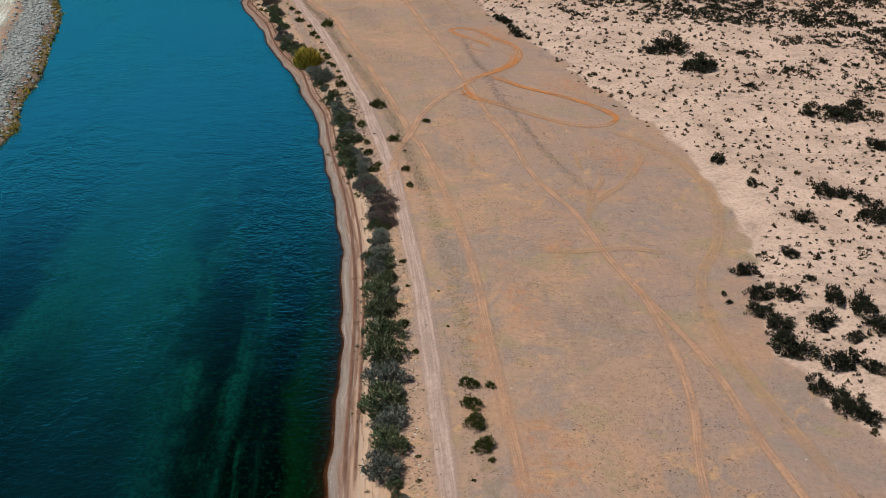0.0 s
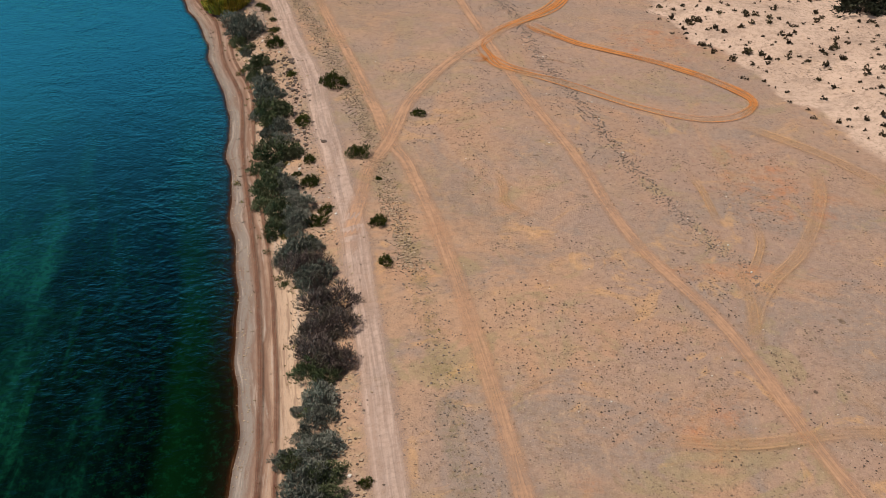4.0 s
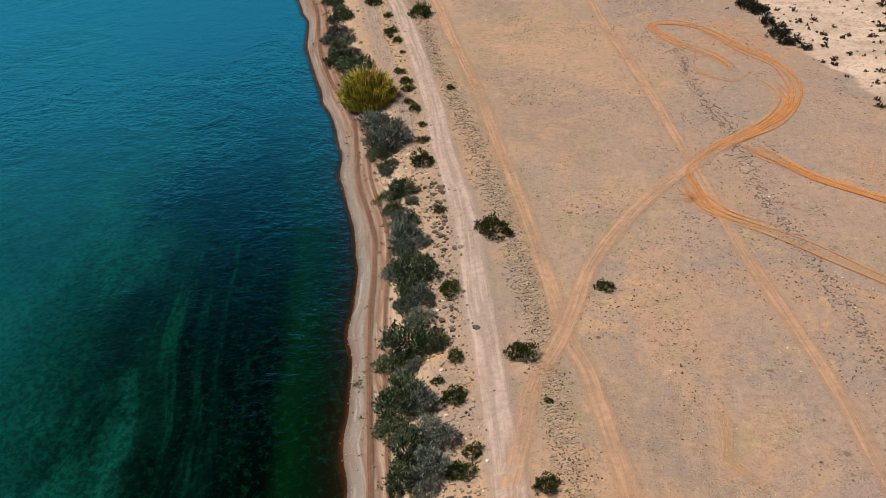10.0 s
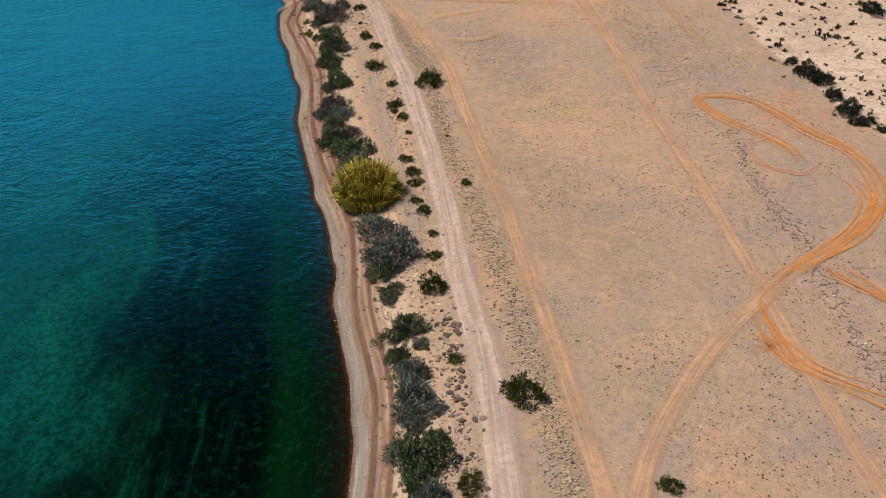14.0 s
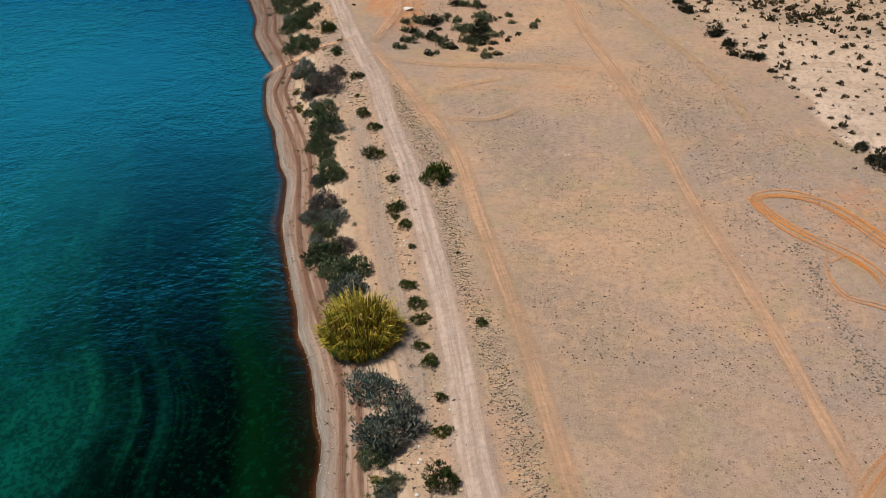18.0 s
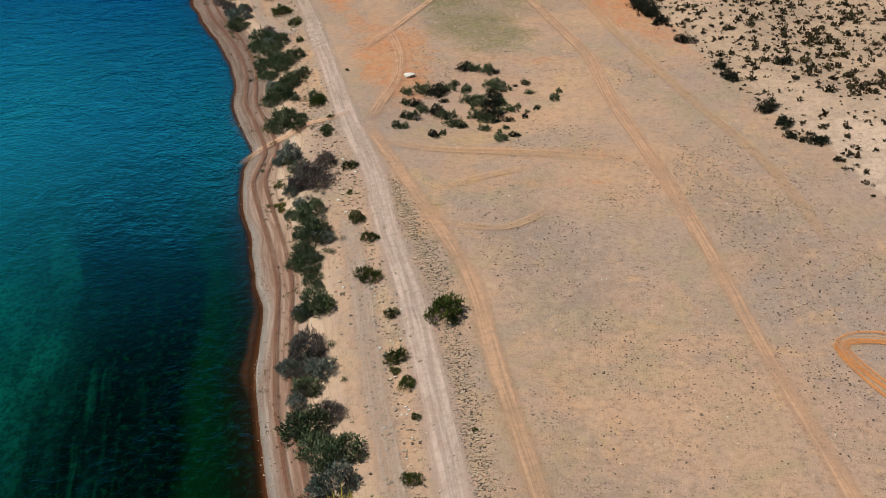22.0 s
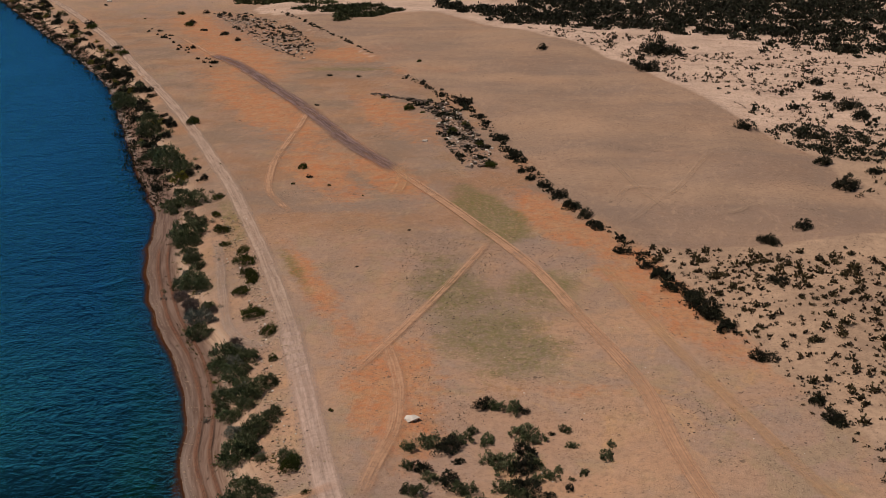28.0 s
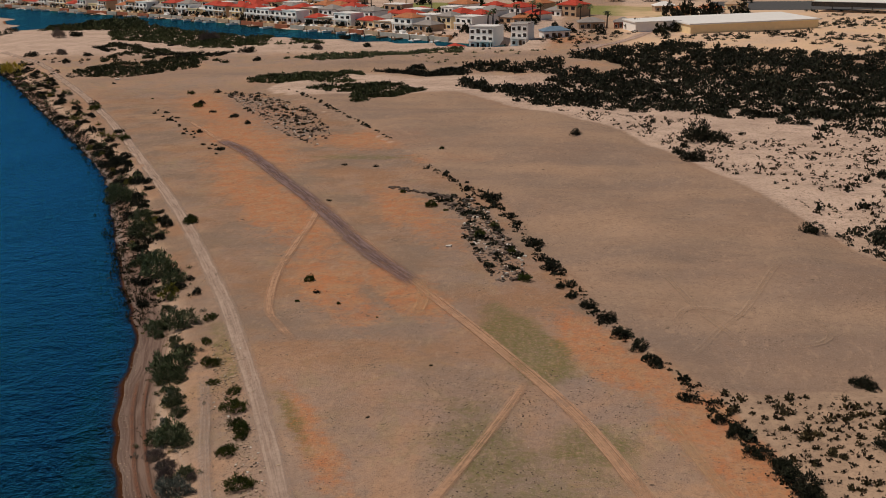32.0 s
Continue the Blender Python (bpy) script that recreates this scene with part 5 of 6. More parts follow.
# bushes of the far river bank, up to the bend
for k in range(210):
    y = 266 + 190 * rng.rand() ** 1.2
    u = np.interp(y, shore_y, shore_x)
    w = float(np.interp(y, road_y, road_x)) - u
    x = u + w * rng.uniform(0.18, 0.8)
    kind = 2 if rng.rand() < 0.12 else 0
    mesh = dark_shrub[k % 6] if kind == 0 and rng.rand() < 0.7 else low_tamarisk[kind][k % 4]
    plant("bank_shrub", mesh, float(x), y, rng.uniform(0.45, 1.2), "dark green shrub on the steep far river bank", "shrub", "shrubs on the far bank")


def reed_clump(x, y, r):
    """A fountain of tall golden cane blades."""
    g = np.random.RandomState(8)
    root = tagged(new("reed_clump"), "tall golden-yellow giant reed clump on the river bank", "reeds")
    root.matrix_basis = pose(x, y, ground_z(x, y) - 0.05)
    # a ring of separate tufts, each a spray of arching canes, golden outside and greener at the foot
    tufts = [(0.0, 0.0, 1.0)] + [(math.cos(a) * 0.42, math.sin(a) * 0.42, 0.95) for a in np.arange(5) * 1.257 + 0.3] + [(math.cos(a) * 0.78, math.sin(a) * 0.8, 0.74) for a in np.arange(11) * 0.571] + [(math.cos(a), math.sin(a) * 1.02, 0.42) for a in np.arange(16) * 0.3927 + 0.2]
    for k, (tx, ty, tall) in enumerate(tufts):
        tx, ty, tall = tx + g.normal(0, 0.07), ty + g.normal(0, 0.07), tall * g.uniform(0.82, 1.12)
        lean = np.array([tx * 0.5 - 0.10, ty * 0.5 - 0.08, 0]) + g.normal(0, 0.12, 3) * [1, 1, 0]
        for label, n, tone, low in (("golden arching canes", 150, REED_LEAF, 0.6), ("green lower blades", 55, LIME_LEAF, 0.35), ("dry brown canes", 22, DRY_REED, 0.4)):
            v, f = [], []
            for j in range(n):
                a, q = g.uniform(0, 2 * math.pi), math.sqrt(g.rand())
                b = np.array([tx * r * 0.9 + math.cos(a) * q * r * 0.2, ty * r * 0.9 + math.sin(a) * q * r * 0.2, 0])
                out = lean + np.array([math.cos(a), math.sin(a), 0]) * q * 0.42 + g.normal(0, 0.14, 3) * [1, 1, 0]
                h = r * tall * 1.75 * g.uniform(low, 1.12)
                turn = g.uniform(0, 6.28)
                s = np.array([math.cos(turn), math.sin(turn), 0]) * g.uniform(0.016, 0.034)
                p1 = b + out * h * 0.16 + [0, 0, h * 0.5]
                p2 = b + out * h * 0.34 + [0, 0, h * 0.88]
                p3 = b + out * h * 0.66 + [0, 0, h * g.uniform(0.86, 1.04)]
                i = len(v)
                v += [b - s * 0.6, b + s * 0.6, p1 - s, p1 + s, p2 - s * 0.9, p2 + s * 0.9, p3]
                f += [(i, i + 1, i + 3, i + 2), (i + 2, i + 3, i + 5, i + 4), (i + 4, i + 5, i + 6)]
            part("reed_tuft", mesh_from("reed_tuft", v, f, tone), root, label)


reed_clump(*REED_CLUMP)
reed_far = tagged(new("reed_clump"), "yellow reed clump at the river bend", "reeds")
reed_far.matrix_basis = pose(-176, 440, ground_z(-176, 440)) @ Matrix.Diagonal((3.2, 3.2, 3.0, 1))
part("reed_tuft", shrub_variants("reed", REED_LEAF, 1, 300, 60, 18, 1.0, 0.3, 0.05, upright=1.0)[0][0], reed_far)


# ---------------------------------------------------------------- uncountable growth and stones
def stuff_shrubs(name, pts, mat, quads, label, category, seed, length=0.5, width=0.28, tall=0.8):
    """Many small shrubs in one mesh: pts holds x, y, radius."""
    g = np.random.RandomState(seed)
    p = np.array(pts)
    n = len(p)
    z = height(p[:, 0], p[:, 1])
    d = g.normal(0, 1, (n, quads, 3))
    d /= np.linalg.norm(d, axis=2, keepdims=True)
    d[..., 2] = np.abs(d[..., 2])
    c = d * g.uniform(0.15, 0.85, (n, quads, 1)) * p[:, 2][:, None, None]
    c[..., 2] *= tall
    c[..., 0] += p[:, 0][:, None]
    c[..., 1] += p[:, 1][:, None]
    c[..., 2] += z[:, None]
    ln = np.repeat(p[:, 2] * length, quads)
    nor = d.reshape(-1, 3) + [0, 0, 0.5]
    v, f = leaf_quads(c.reshape(-1, 3), nor, ln, ln * width / length, g)
    return tagged(new(name, mesh_from(name, v.tolist(), f.tolist(), mat)), label, category, kind="stuff")


def inside(x, y, poly):
    px, py = np.array([p[0] for p in poly]), np.array([p[1] for p in poly])
    hit = np.zeros(len(x), bool)
    j = len(poly) - 1
    for i in range(len(poly)):
        c = ((py[i] > y) != (py[j] > y)) & (x < (px[j] - px[i]) * (y - py[i]) / (py[j] - py[i] + 1e-12) + px[i])
        hit ^= c
        j = i
    return hit


def scatter(poly, count, rmin, rmax, seed, gaps=0.0, gap_size=9.0, power=2.0):
    g = np.random.RandomState(seed)
    xs, ys = [p[0] for p in poly], [p[1] for p in poly]
    x, y = g.uniform(min(xs), max(xs), count * 14), g.uniform(min(ys), max(ys), count * 14)
    ok = inside(x, y, poly)
    if gaps:
        ok &= value_noise(x, y, gap_size, seed) + 0.6 * value_noise(x, y, gap_size * 0.35, seed + 1) > gaps
    x, y = x[ok][:count], y[ok][:count]
    r = rmin + (rmax - rmin) * g.rand(len(x)) ** power
    return np.column_stack([x, y, r])


for kind, tone, text in ((0, GREEN_LEAF, "low green growth between the bank shrubs"), (1, GREY_LEAF, "low silvery growth between the bank shrubs"),
                         (2, LIME_LEAF, "low yellow-green growth at the foot of the bank"), (3, BROWN_LEAF, "low bare brown growth on the bank")):
    stuff_shrubs("bank_undergrowth", low_growth[kind], tone, 120, text, "scrub", 420 + kind, 0.26, 0.12, 0.95)


def off_plain(pts):
    """Only the places on the sandy side of the plain's edge."""
    return pts[across(pts[:, 0], pts[:, 1], edge_x, edge_y) > 0.4]


DUNES = [(44, 40), (34, 68), (31, 80), (31.5, 95), (38, 105), (37.5, 118), (29, 134), (19, 158), (14, 176), (9, 190), (4, 203), (0, 216), (-7, 234), (-11, 246), (14, 249), (90, 262), (110, 200), (110, 60)]
stuff_shrubs("dune_tufts", off_plain(scatter(DUNES, 9000, 0.13, 0.5, 31, -0.9, 9.0, 2.4)), TUFT_LEAF, 18, "small dry bursage tufts dotted over pale sand", "desert scrub", 41, 0.75, 0.5, 1.1)
stuff_shrubs("dune_scrub", off_plain(scatter(DUNES, 900, 0.2, 0.7, 32, -0.6, 10.0)), OLIVE_LEAF, 44, "scattered dark low scrub on the dunes", "desert scrub", 42, 0.5, 0.34, 1.05)
NEAR_FIELD = [(-12, 222), (-1, 212), (30, 214), (40, 247), (-10, 247), (-13, 243)]
stuff_shrubs("dune_scrub", off_plain(scatter(NEAR_FIELD, 560, 0.22, 0.62, 33, -0.3, 3.5, 1.1)), OLIVE_LEAF, 46, "olive-brown scrub bushes on rippled sand", "desert scrub", 43, 0.5, 0.34, 1.15)
stuff_shrubs("dune_tufts", off_plain(scatter(NEAR_FIELD, 1700, 0.07, 0.28, 34, -0.9, 5.0, 1.5)), TUFT_LEAF, 12, "brown dry tufts between the scrub", "desert scrub", 44, 0.75, 0.5, 1.1)
SCRUB_BELT = [(-54, 430), (-47, 435), (-32, 440), (-30, 424), (-14, 422), (-13, 428), (-30, 446), (-30, 458), (-17, 474), (-2, 478), (18, 458), (46, 446), (140, 420), (140, 316), (28, 342), (18, 348), (10, 355), (1, 360), (-9, 368), (-22, 369), (-33, 374), (-50, 398), (-52, 410), (-43, 400), (-36, 400), (-33, 416), (-46, 419), (-53, 418)]
stuff_shrubs("dark_scrub", scatter(SCRUB_BELT, 5200, 1.0, 2.2, 35, -0.9, 7.0, 1.2), DARK_LEAF, 46, "dense dark scrub thicket on the flat", "scrub", 45, 0.30, 0.26, 0.85)
EAST_SCRUB = [(35, 200), (48, 186), (60, 178), (69, 173), (73, 167), (150, 160), (150, 260), (44, 240)]
stuff_shrubs("dark_scrub", scatter(EAST_SCRUB, 3600, 0.7, 1.7, 36, -0.55, 10.0, 1.2), DARK_LEAF, 38, "dense dark scrub thicket behind the dunes", "scrub", 46, 0.28, 0.24, 0.75)
EAST_LOOSE = [(20, 199), (24, 188), (40, 178), (50, 164), (52, 141), (61, 135), (74, 168), (60, 180), (35, 200)]
stuff_shrubs("dark_scrub", scatter(EAST_LOOSE, 420, 0.4, 1.25, 37, 0.05, 6.0), DARK_LEAF, 34, "loose dark shrubs at the edge of the thicket", "scrub", 47, 0.30, 0.24, 0.75)
SOUTH_EAST = [(33, 96), (40, 98), (60, 104), (60, 60), (42, 62), (36, 74), (33, 86)]
stuff_shrubs("dark_scrub", scatter(SOUTH_EAST, 46, 0.4, 1.1, 38, -0.1, 8.0), DARK_LEAF, 40, "dark olive shrubs on orange sand", "scrub", 48, 0.26, 0.16, 0.75)
MIDDLE_PATCH = [(4.4, 288), (9, 294), (14, 293), (24, 289), (40, 284), (40, 270), (17, 276), (11, 278), (7, 281)]
stuff_shrubs("dark_scrub", scatter(MIDDLE_PATCH, 420, 0.6, 1.4, 39), DARK_LEAF, 34, "dark shrub thicket on pale sand", "scrub", 49, 0.30, 0.25, 0.7)
PALE_SAND = [(10, 262), (14, 270), (4, 300), (-8, 330), (-17, 349), (-30, 368), (-10, 362), (30, 340), (70, 320), (60, 260)]
stuff_shrubs("dune_tufts", scatter(PALE_SAND, 2600, 0.2, 0.6, 40, -0.4, 9.0), TUFT_LEAF, 10, "small tufts dotted over the pale sand", "desert scrub", 50, 0.75, 0.5, 1.1)
stuff_shrubs("dune_scrub", scatter(PALE_SAND, 120, 0.4, 1.4, 51, 0.0, 9.0), DARK_LEAF, 30, "dark rounded scrub on pale sand", "desert scrub", 52, 0.42, 0.32, 0.9)
HEDGE_A = [(-154, 430), (-150, 442), (-150, 458), (-154, 448), (-161, 462), (-156, 476), (-172, 486), (-174, 499), (-147, 475), (-132, 460), (-118, 445), (-124, 436), (-130, 426), (-136, 418), (-147, 421)]
HEDGE_B = [(-102, 414), (-100, 422), (-80, 427), (-76, 419), (-76, 409), (-92, 407), (-100, 408)]
HEDGE_C = [(-85, 398), (-76, 405), (-69, 406), (-58, 393), (-64, 385), (-70, 379), (-73, 383), (-72, 392)]
CANAL_BANK = [(-195, 540), (-186, 556), (-155, 528), (-146, 520), (-121, 510), (-104, 490), (-103, 478), (-126, 480), (-141, 482), (-157, 495), (-178, 506)]
BEND_PATCH = [(-176, 486), (-160, 494), (-130, 476), (-115, 458), (-122, 448), (-136, 455), (-152, 460)]
SPIT = [(-226, 548), (-224, 562), (-218, 580), (-212, 588), (-203, 584), (-190, 560), (-182, 545), (-200, 540)]
for poly, n, rmax, gap, tone, text in ((HEDGE_A, 620, 1.7, -0.55, OLIVE_SCRUB, "dark green hedge-like scrub strip"), (HEDGE_B, 330, 1.7, -0.7, OLIVE_SCRUB, "green scrub strip on sand"),
                                       (HEDGE_C, 300, 1.7, -0.5, OLIVE_SCRUB, "green scrub patches on sand"), (CANAL_BANK, 900, 2.0, -0.5, OLIVE_SCRUB, "green scrub along the channel bank"),
                                       ([(-106, 454), (-96, 464), (-87, 459), (-61, 474), (-59, 462), (-78, 454), (-94, 449)], 330, 1.6, -0.6, GREEN_LEAF, "green scrub edging the pale sand flat"),
                                       ([(-76, 428), (-66, 430), (-55, 432), (-52, 414), (-63, 418)], 240, 1.6, -0.35, DARK_LEAF, "dark scrub joining the thicket"),
                                       (BEND_PATCH, 200, 1.5, 0.1, DARK_LEAF, "patchy scrub at the river bend"), (SPIT, 460, 3.0, -0.9, OLIVE_SCRUB, "green thicket on a spit by the channel"),
                                       ([(-250, 560), (-236, 552), (-226, 536), (-250, 530), (-270, 550)], 60, 2.4, 0, DARK_LEAF, "dark thicket beside the channel mouth"),
                                       ([(-160, 395), (-142, 412), (-150, 450), (-180, 470), (-200, 470)], 60, 1.0, 0.2, DARK_LEAF, "loose scrub above the river bend"),
                                       ([(-60, 440), (-40, 462), (-36, 472), (-110, 466), (-100, 458)], 40, 1.1, 0, GREEN_LEAF, "low scrub edging the sand flat"),
                                       ([(-18, 456), (10, 445), (60, 400), (120, 420), (110, 560), (45, 580), (40, 512), (0, 512), (-8, 490)], 800, 1.7, 0.05, DARK_LEAF, "scattered desert scrub below the long building"),
                                       ([(-44, 490), (-30, 470), (-22, 486), (-12, 512), (-30, 520)], 70, 1.6, 0, DARK_LEAF, "scrub on the slope by the street")):
    stuff_shrubs("far_scrub", scatter(poly, int(n * 1.35), 0.5, rmax * 0.9, 60 + n, gap, 11.0, 1.3), tone, 40, text, "scrub", 70 + n, 0.32, 0.27, 0.75)


def stone_mesh(seed, flat=0.6, small=False):
    g = np.random.RandomState(seed)
    bm = bmesh.new()
    bmesh.ops.create_icosphere(bm, subdivisions=1, radius=1)
    if small:
        bm.clear()
        bmesh.ops.create_cube(bm, size=1.3)
    for v in bm.verts:
        v.co *= g.uniform(0.72, 1.15)
        v.co.z *= flat
    return bm


stone_bases = []
for k in range(5):
    bm = stone_mesh(500 + k, small=k > 1)
    bm.verts.ensure_lookup_table()
    bmesh.ops.triangulate(bm, faces=bm.faces[:])
    bm.verts.index_update()
    stone_bases.append((np.array([v.co[:] for v in bm.verts]), np.array([[v.index for v in fc.verts] for fc in bm.faces])))
    bm.free()


def stuff_stones(name, pts, mat, label, seed):
    g = np.random.RandomState(seed)
    p = np.array(pts)
    z = height(p[:, 0], p[:, 1])
    V, F, base = [], [], 0
    for (x, y, r), zz in zip(p, z):
        bv, bf = stone_bases[g.randint(5)]
        a = g.uniform(0, 6.28)
        c, s = math.cos(a), math.sin(a)
        v = bv * r * [g.uniform(0.8, 1.4), g.uniform(0.7, 1.1), 1]
        V.append(np.column_stack([v[:, 0] * c - v[:, 1] * s + x, v[:, 0] * s + v[:, 1] * c + y, v[:, 2] + zz + r * 0.25]))
        F.append(bf + base)
        base += len(bv)
    return tagged(new(name, mesh_from(name, np.vstack(V).tolist(), np.vstack(F).tolist(), mat)), label, "stones", kind="stuff")


def along(pts, count, spread, rmin, rmax, seed, power=2.5):
    g = np.random.RandomState(seed)
    c = curve_points(pts, 0.5)
    q = c[g.randint(len(c), size=count)] + g.normal(0, spread, (count, 2))
    return np.column_stack([q, rmin + (rmax - rmin) * g.rand(count) ** power])


PLAIN = [(3, 50), (30, 50), (26, 90), (30, 122), (16, 158), (6, 188), (-6, 222), (-20, 250), (-34, 250), (-25, 205), (-14, 175), (-6, 145), (2, 105)]
GRAVEL_A = [(-24.9, 194), (-22.1, 187.4), (-20.2, 182.6), (-18, 175), (-15.7, 166), (-13.8, 160.9), (-12.3, 155.4), (-11.4, 152.4), (-9.2, 145), (-7, 137), (-4.5, 125), (-2, 112), (0.5, 98), (2, 80), (3, 60)]
LINE = [(4, 172.2), (5.3, 162.5), (7, 156), (8.6, 145), (10.9, 136), (12.5, 128.3), (14.5, 121), (18.6, 110)]
LINE_B = [(-5.2, 202.5), (-3.8, 197.2), (-1.1, 185.4), (0.1, 182.1)]
SLOPE = [(r - 2.0, y) for r, y in zip(np.interp(np.arange(56, 260, 6), road_y, road_x), np.arange(56, 260, 6))]
stuff_stones("plain_pebbles", scatter(PLAIN, 14000, 0.022, 0.07, 81, 0.12, 7.0, 2.2), STONE_DARK, "small dark pebbles scattered over the soil", 82)
stuff_stones("plain_pebbles", scatter(PLAIN, 320, 0.03, 0.07, 83, -1.0, 6.0, 3.0), STONE_WHITE, "few pale pebbles on the soil", 84)
stuff_stones("gravel_strip", along(GRAVEL_A[:12], 7500, 0.42, 0.03, 0.10, 85), STONE, "tan gravel strip between road and track", 86)
stuff_stones("gravel_strip", along(GRAVEL_A[:12], 3200, 0.5, 0.025, 0.075, 87, 1.8), STONE_DARK, "dark stones in the gravel strip", 88)
stuff_stones("gravel_strip", along(GRAVEL_A[11:], 1500, 0.8, 0.025, 0.08, 164), STONE_GREY, "thin grey gravel between road and track", 165)
stuff_stones("stone_line", along(LINE, 2300, 0.4, 0.03, 0.10, 89), STONE_GREY, "line of grey rubble across the plain", 90)
stuff_stones("stone_line", along(LINE_B, 220, 0.4, 0.03, 0.12, 91), STONE, "line of pale rubble across the plain", 92)
stuff_stones("stone_line", along(LINE, 34, 0.4, 0.04, 0.11, 93), STONE_WHITE, "white stones in the rubble line", 94)
stuff_stones("slope_stones", along(SLOPE, 5200, 0.85, 0.035, 0.15, 95, 3.0), STONE, "tan stones on the slope below the road", 96)
stuff_stones("slope_stones", along(SLOPE, 2600, 0.8, 0.03, 0.11, 97, 2.6), STONE_DARK, "dark stones on the slope below the road", 98)
stuff_stones("slope_stones", along(SLOPE, 260, 0.7, 0.05, 0.14, 99, 2.0), STONE_WHITE, "white stones on the slope", 100)
ROCK_ROW = [(-13.6, 146.9), (-12.2, 141.7), (-11.5, 138.6), (-10.8, 135.7), (-10.1, 131.2), (-9.6, 129.2)]
stuff_stones("slope_rocks", along(ROCK_ROW, 90, 0.35, 0.09, 0.24, 160, 1.4), STONE_DARK, "row of dark rocks on the slope below the road", 161)
stuff_stones("slope_rocks", along(ROCK_ROW, 60, 0.45, 0.07, 0.2, 162, 1.4), STONE_GREY, "grey rocks among the dark ones", 163)
BEACH = [(u + 1.0, y) for u, y in zip(np.interp(np.arange(50, 262, 5), shore_y, shore_x), np.arange(50, 262, 5))]
stuff_stones("beach_gravel", along(BEACH, 3800, 0.4, 0.02, 0.07, 101), STONE, "grey gravel along the water's edge", 102)
ROCKS_A = [(-101, 394), (-93, 394), (-78, 376), (-66, 350), (-66, 338), (-75, 349), (-91, 376)]
ROCKS_B = [(-42.5, 307), (-37, 305.5), (-32.4, 295), (-27.5, 279), (-27.2, 271.6), (-30, 271.5), (-34.5, 283), (-37.4, 297)]
ROCKS_ROW = [(-48.5, 310.5), (-44, 307.8), (-39, 305)]
for poly, n in ((ROCKS_A, 760), (ROCKS_B, 720)):
    stuff_stones("rock_mound", scatter(poly, n // 3, 0.12, 0.4, 103 + n, -0.2, 3, 2.0), STONE_DARK, "dark broken rocks heaped on the plain", 110 + n)
    stuff_stones("rock_mound", scatter(poly, n, 0.06, 0.2, 108 + n, -0.5, 3, 2.0), STONE_GREY, "grey broken rubble heaped on the plain", 111 + n)
    stuff_stones("rock_mound", scatter(poly, n // 6, 0.06, 0.28, 109 + n, 0, 5, 2.0), STONE_WHITE, "pale rubble in the heap", 112 + n)
    stuff_shrubs("mound_scrub", scatter(poly, n // 5, 0.24, 0.75, 120 + n), DARK_LEAF, 28, "dark scrub growing among the rubble", "desert scrub", 121, 0.55, 0.4)
stuff_stones("rock_mound", along(ROCKS_ROW, 160, 0.3, 0.08, 0.4, 130), STONE_DARK, "row of dark rocks beside the mound", 131)
DOTS = [(-88.3, 398), (-78, 383), (-66.5, 363.5), (-55.4, 345)]
stuff_shrubs("scrub_line", along(DOTS, 60, 0.25, 0.3, 0.55, 132), DARK_LEAF, 26, "line of small dark bushes along an old ditch", "desert scrub", 133, 0.6, 0.45)
DOTS_B = [(-106, 371), (-96.6, 357.6), (-89, 346), (-77.7, 329.5)]
stuff_shrubs("scrub_line", along(DOTS_B, 30, 0.7, 0.35, 0.75, 134), DARK_LEAF, 30, "row of small dark bushes on the flat", "desert scrub", 135, 0.6, 0.45)
EDGE_ROW = [(p[0] + 0.3, p[1]) for p in PLAIN_EDGE if 225 < p[1] < 330]
EDGE_SOUTH = [(p[0] + 0.3, p[1]) for p in PLAIN_EDGE if 120 < p[1] < 240]
stuff_shrubs("edge_scrub", along(EDGE_SOUTH, 110, 0.6, 0.1, 0.4, 166), TUFT_LEAF, 22, "brown dry tufts along the edge of the plain", "desert scrub", 167, 0.5, 0.36)
stuff_shrubs("edge_scrub", along(EDGE_ROW, 400, 0.45, 0.15, 0.75, 136), DARK_LEAF, 26, "dark scrub along the edge of the plain", "desert scrub", 137, 0.5, 0.36)
BELT_FOOT = [(x - r * 1.15 - 0.2, y) for x, y, r, k in sorted(TAMARISKS, key=lambda e: e[1]) if y < 262]
stuff_shrubs("bank_weeds", along(BELT_FOOT, 900, 0.4, 0.1, 0.4, 138), LIME_LEAF, 14, "yellow-green weeds at the foot of the shrubs", "weeds", 139, 0.5, 0.2, 0.7)
stuff_shrubs("bank_weeds", along(BELT_FOOT, 900, 0.8, 0.06, 0.26, 140), TUFT_LEAF, 12, "brown dry weeds on the bank", "weeds", 141, 0.5, 0.2, 0.7)
stuff_shrubs("road_weeds", along(GRAVEL_A, 420, 0.5, 0.05, 0.16, 142), LIME_LEAF, 9, "sparse yellow weeds in the gravel", "weeds", 143, 0.6, 0.25, 0.6)
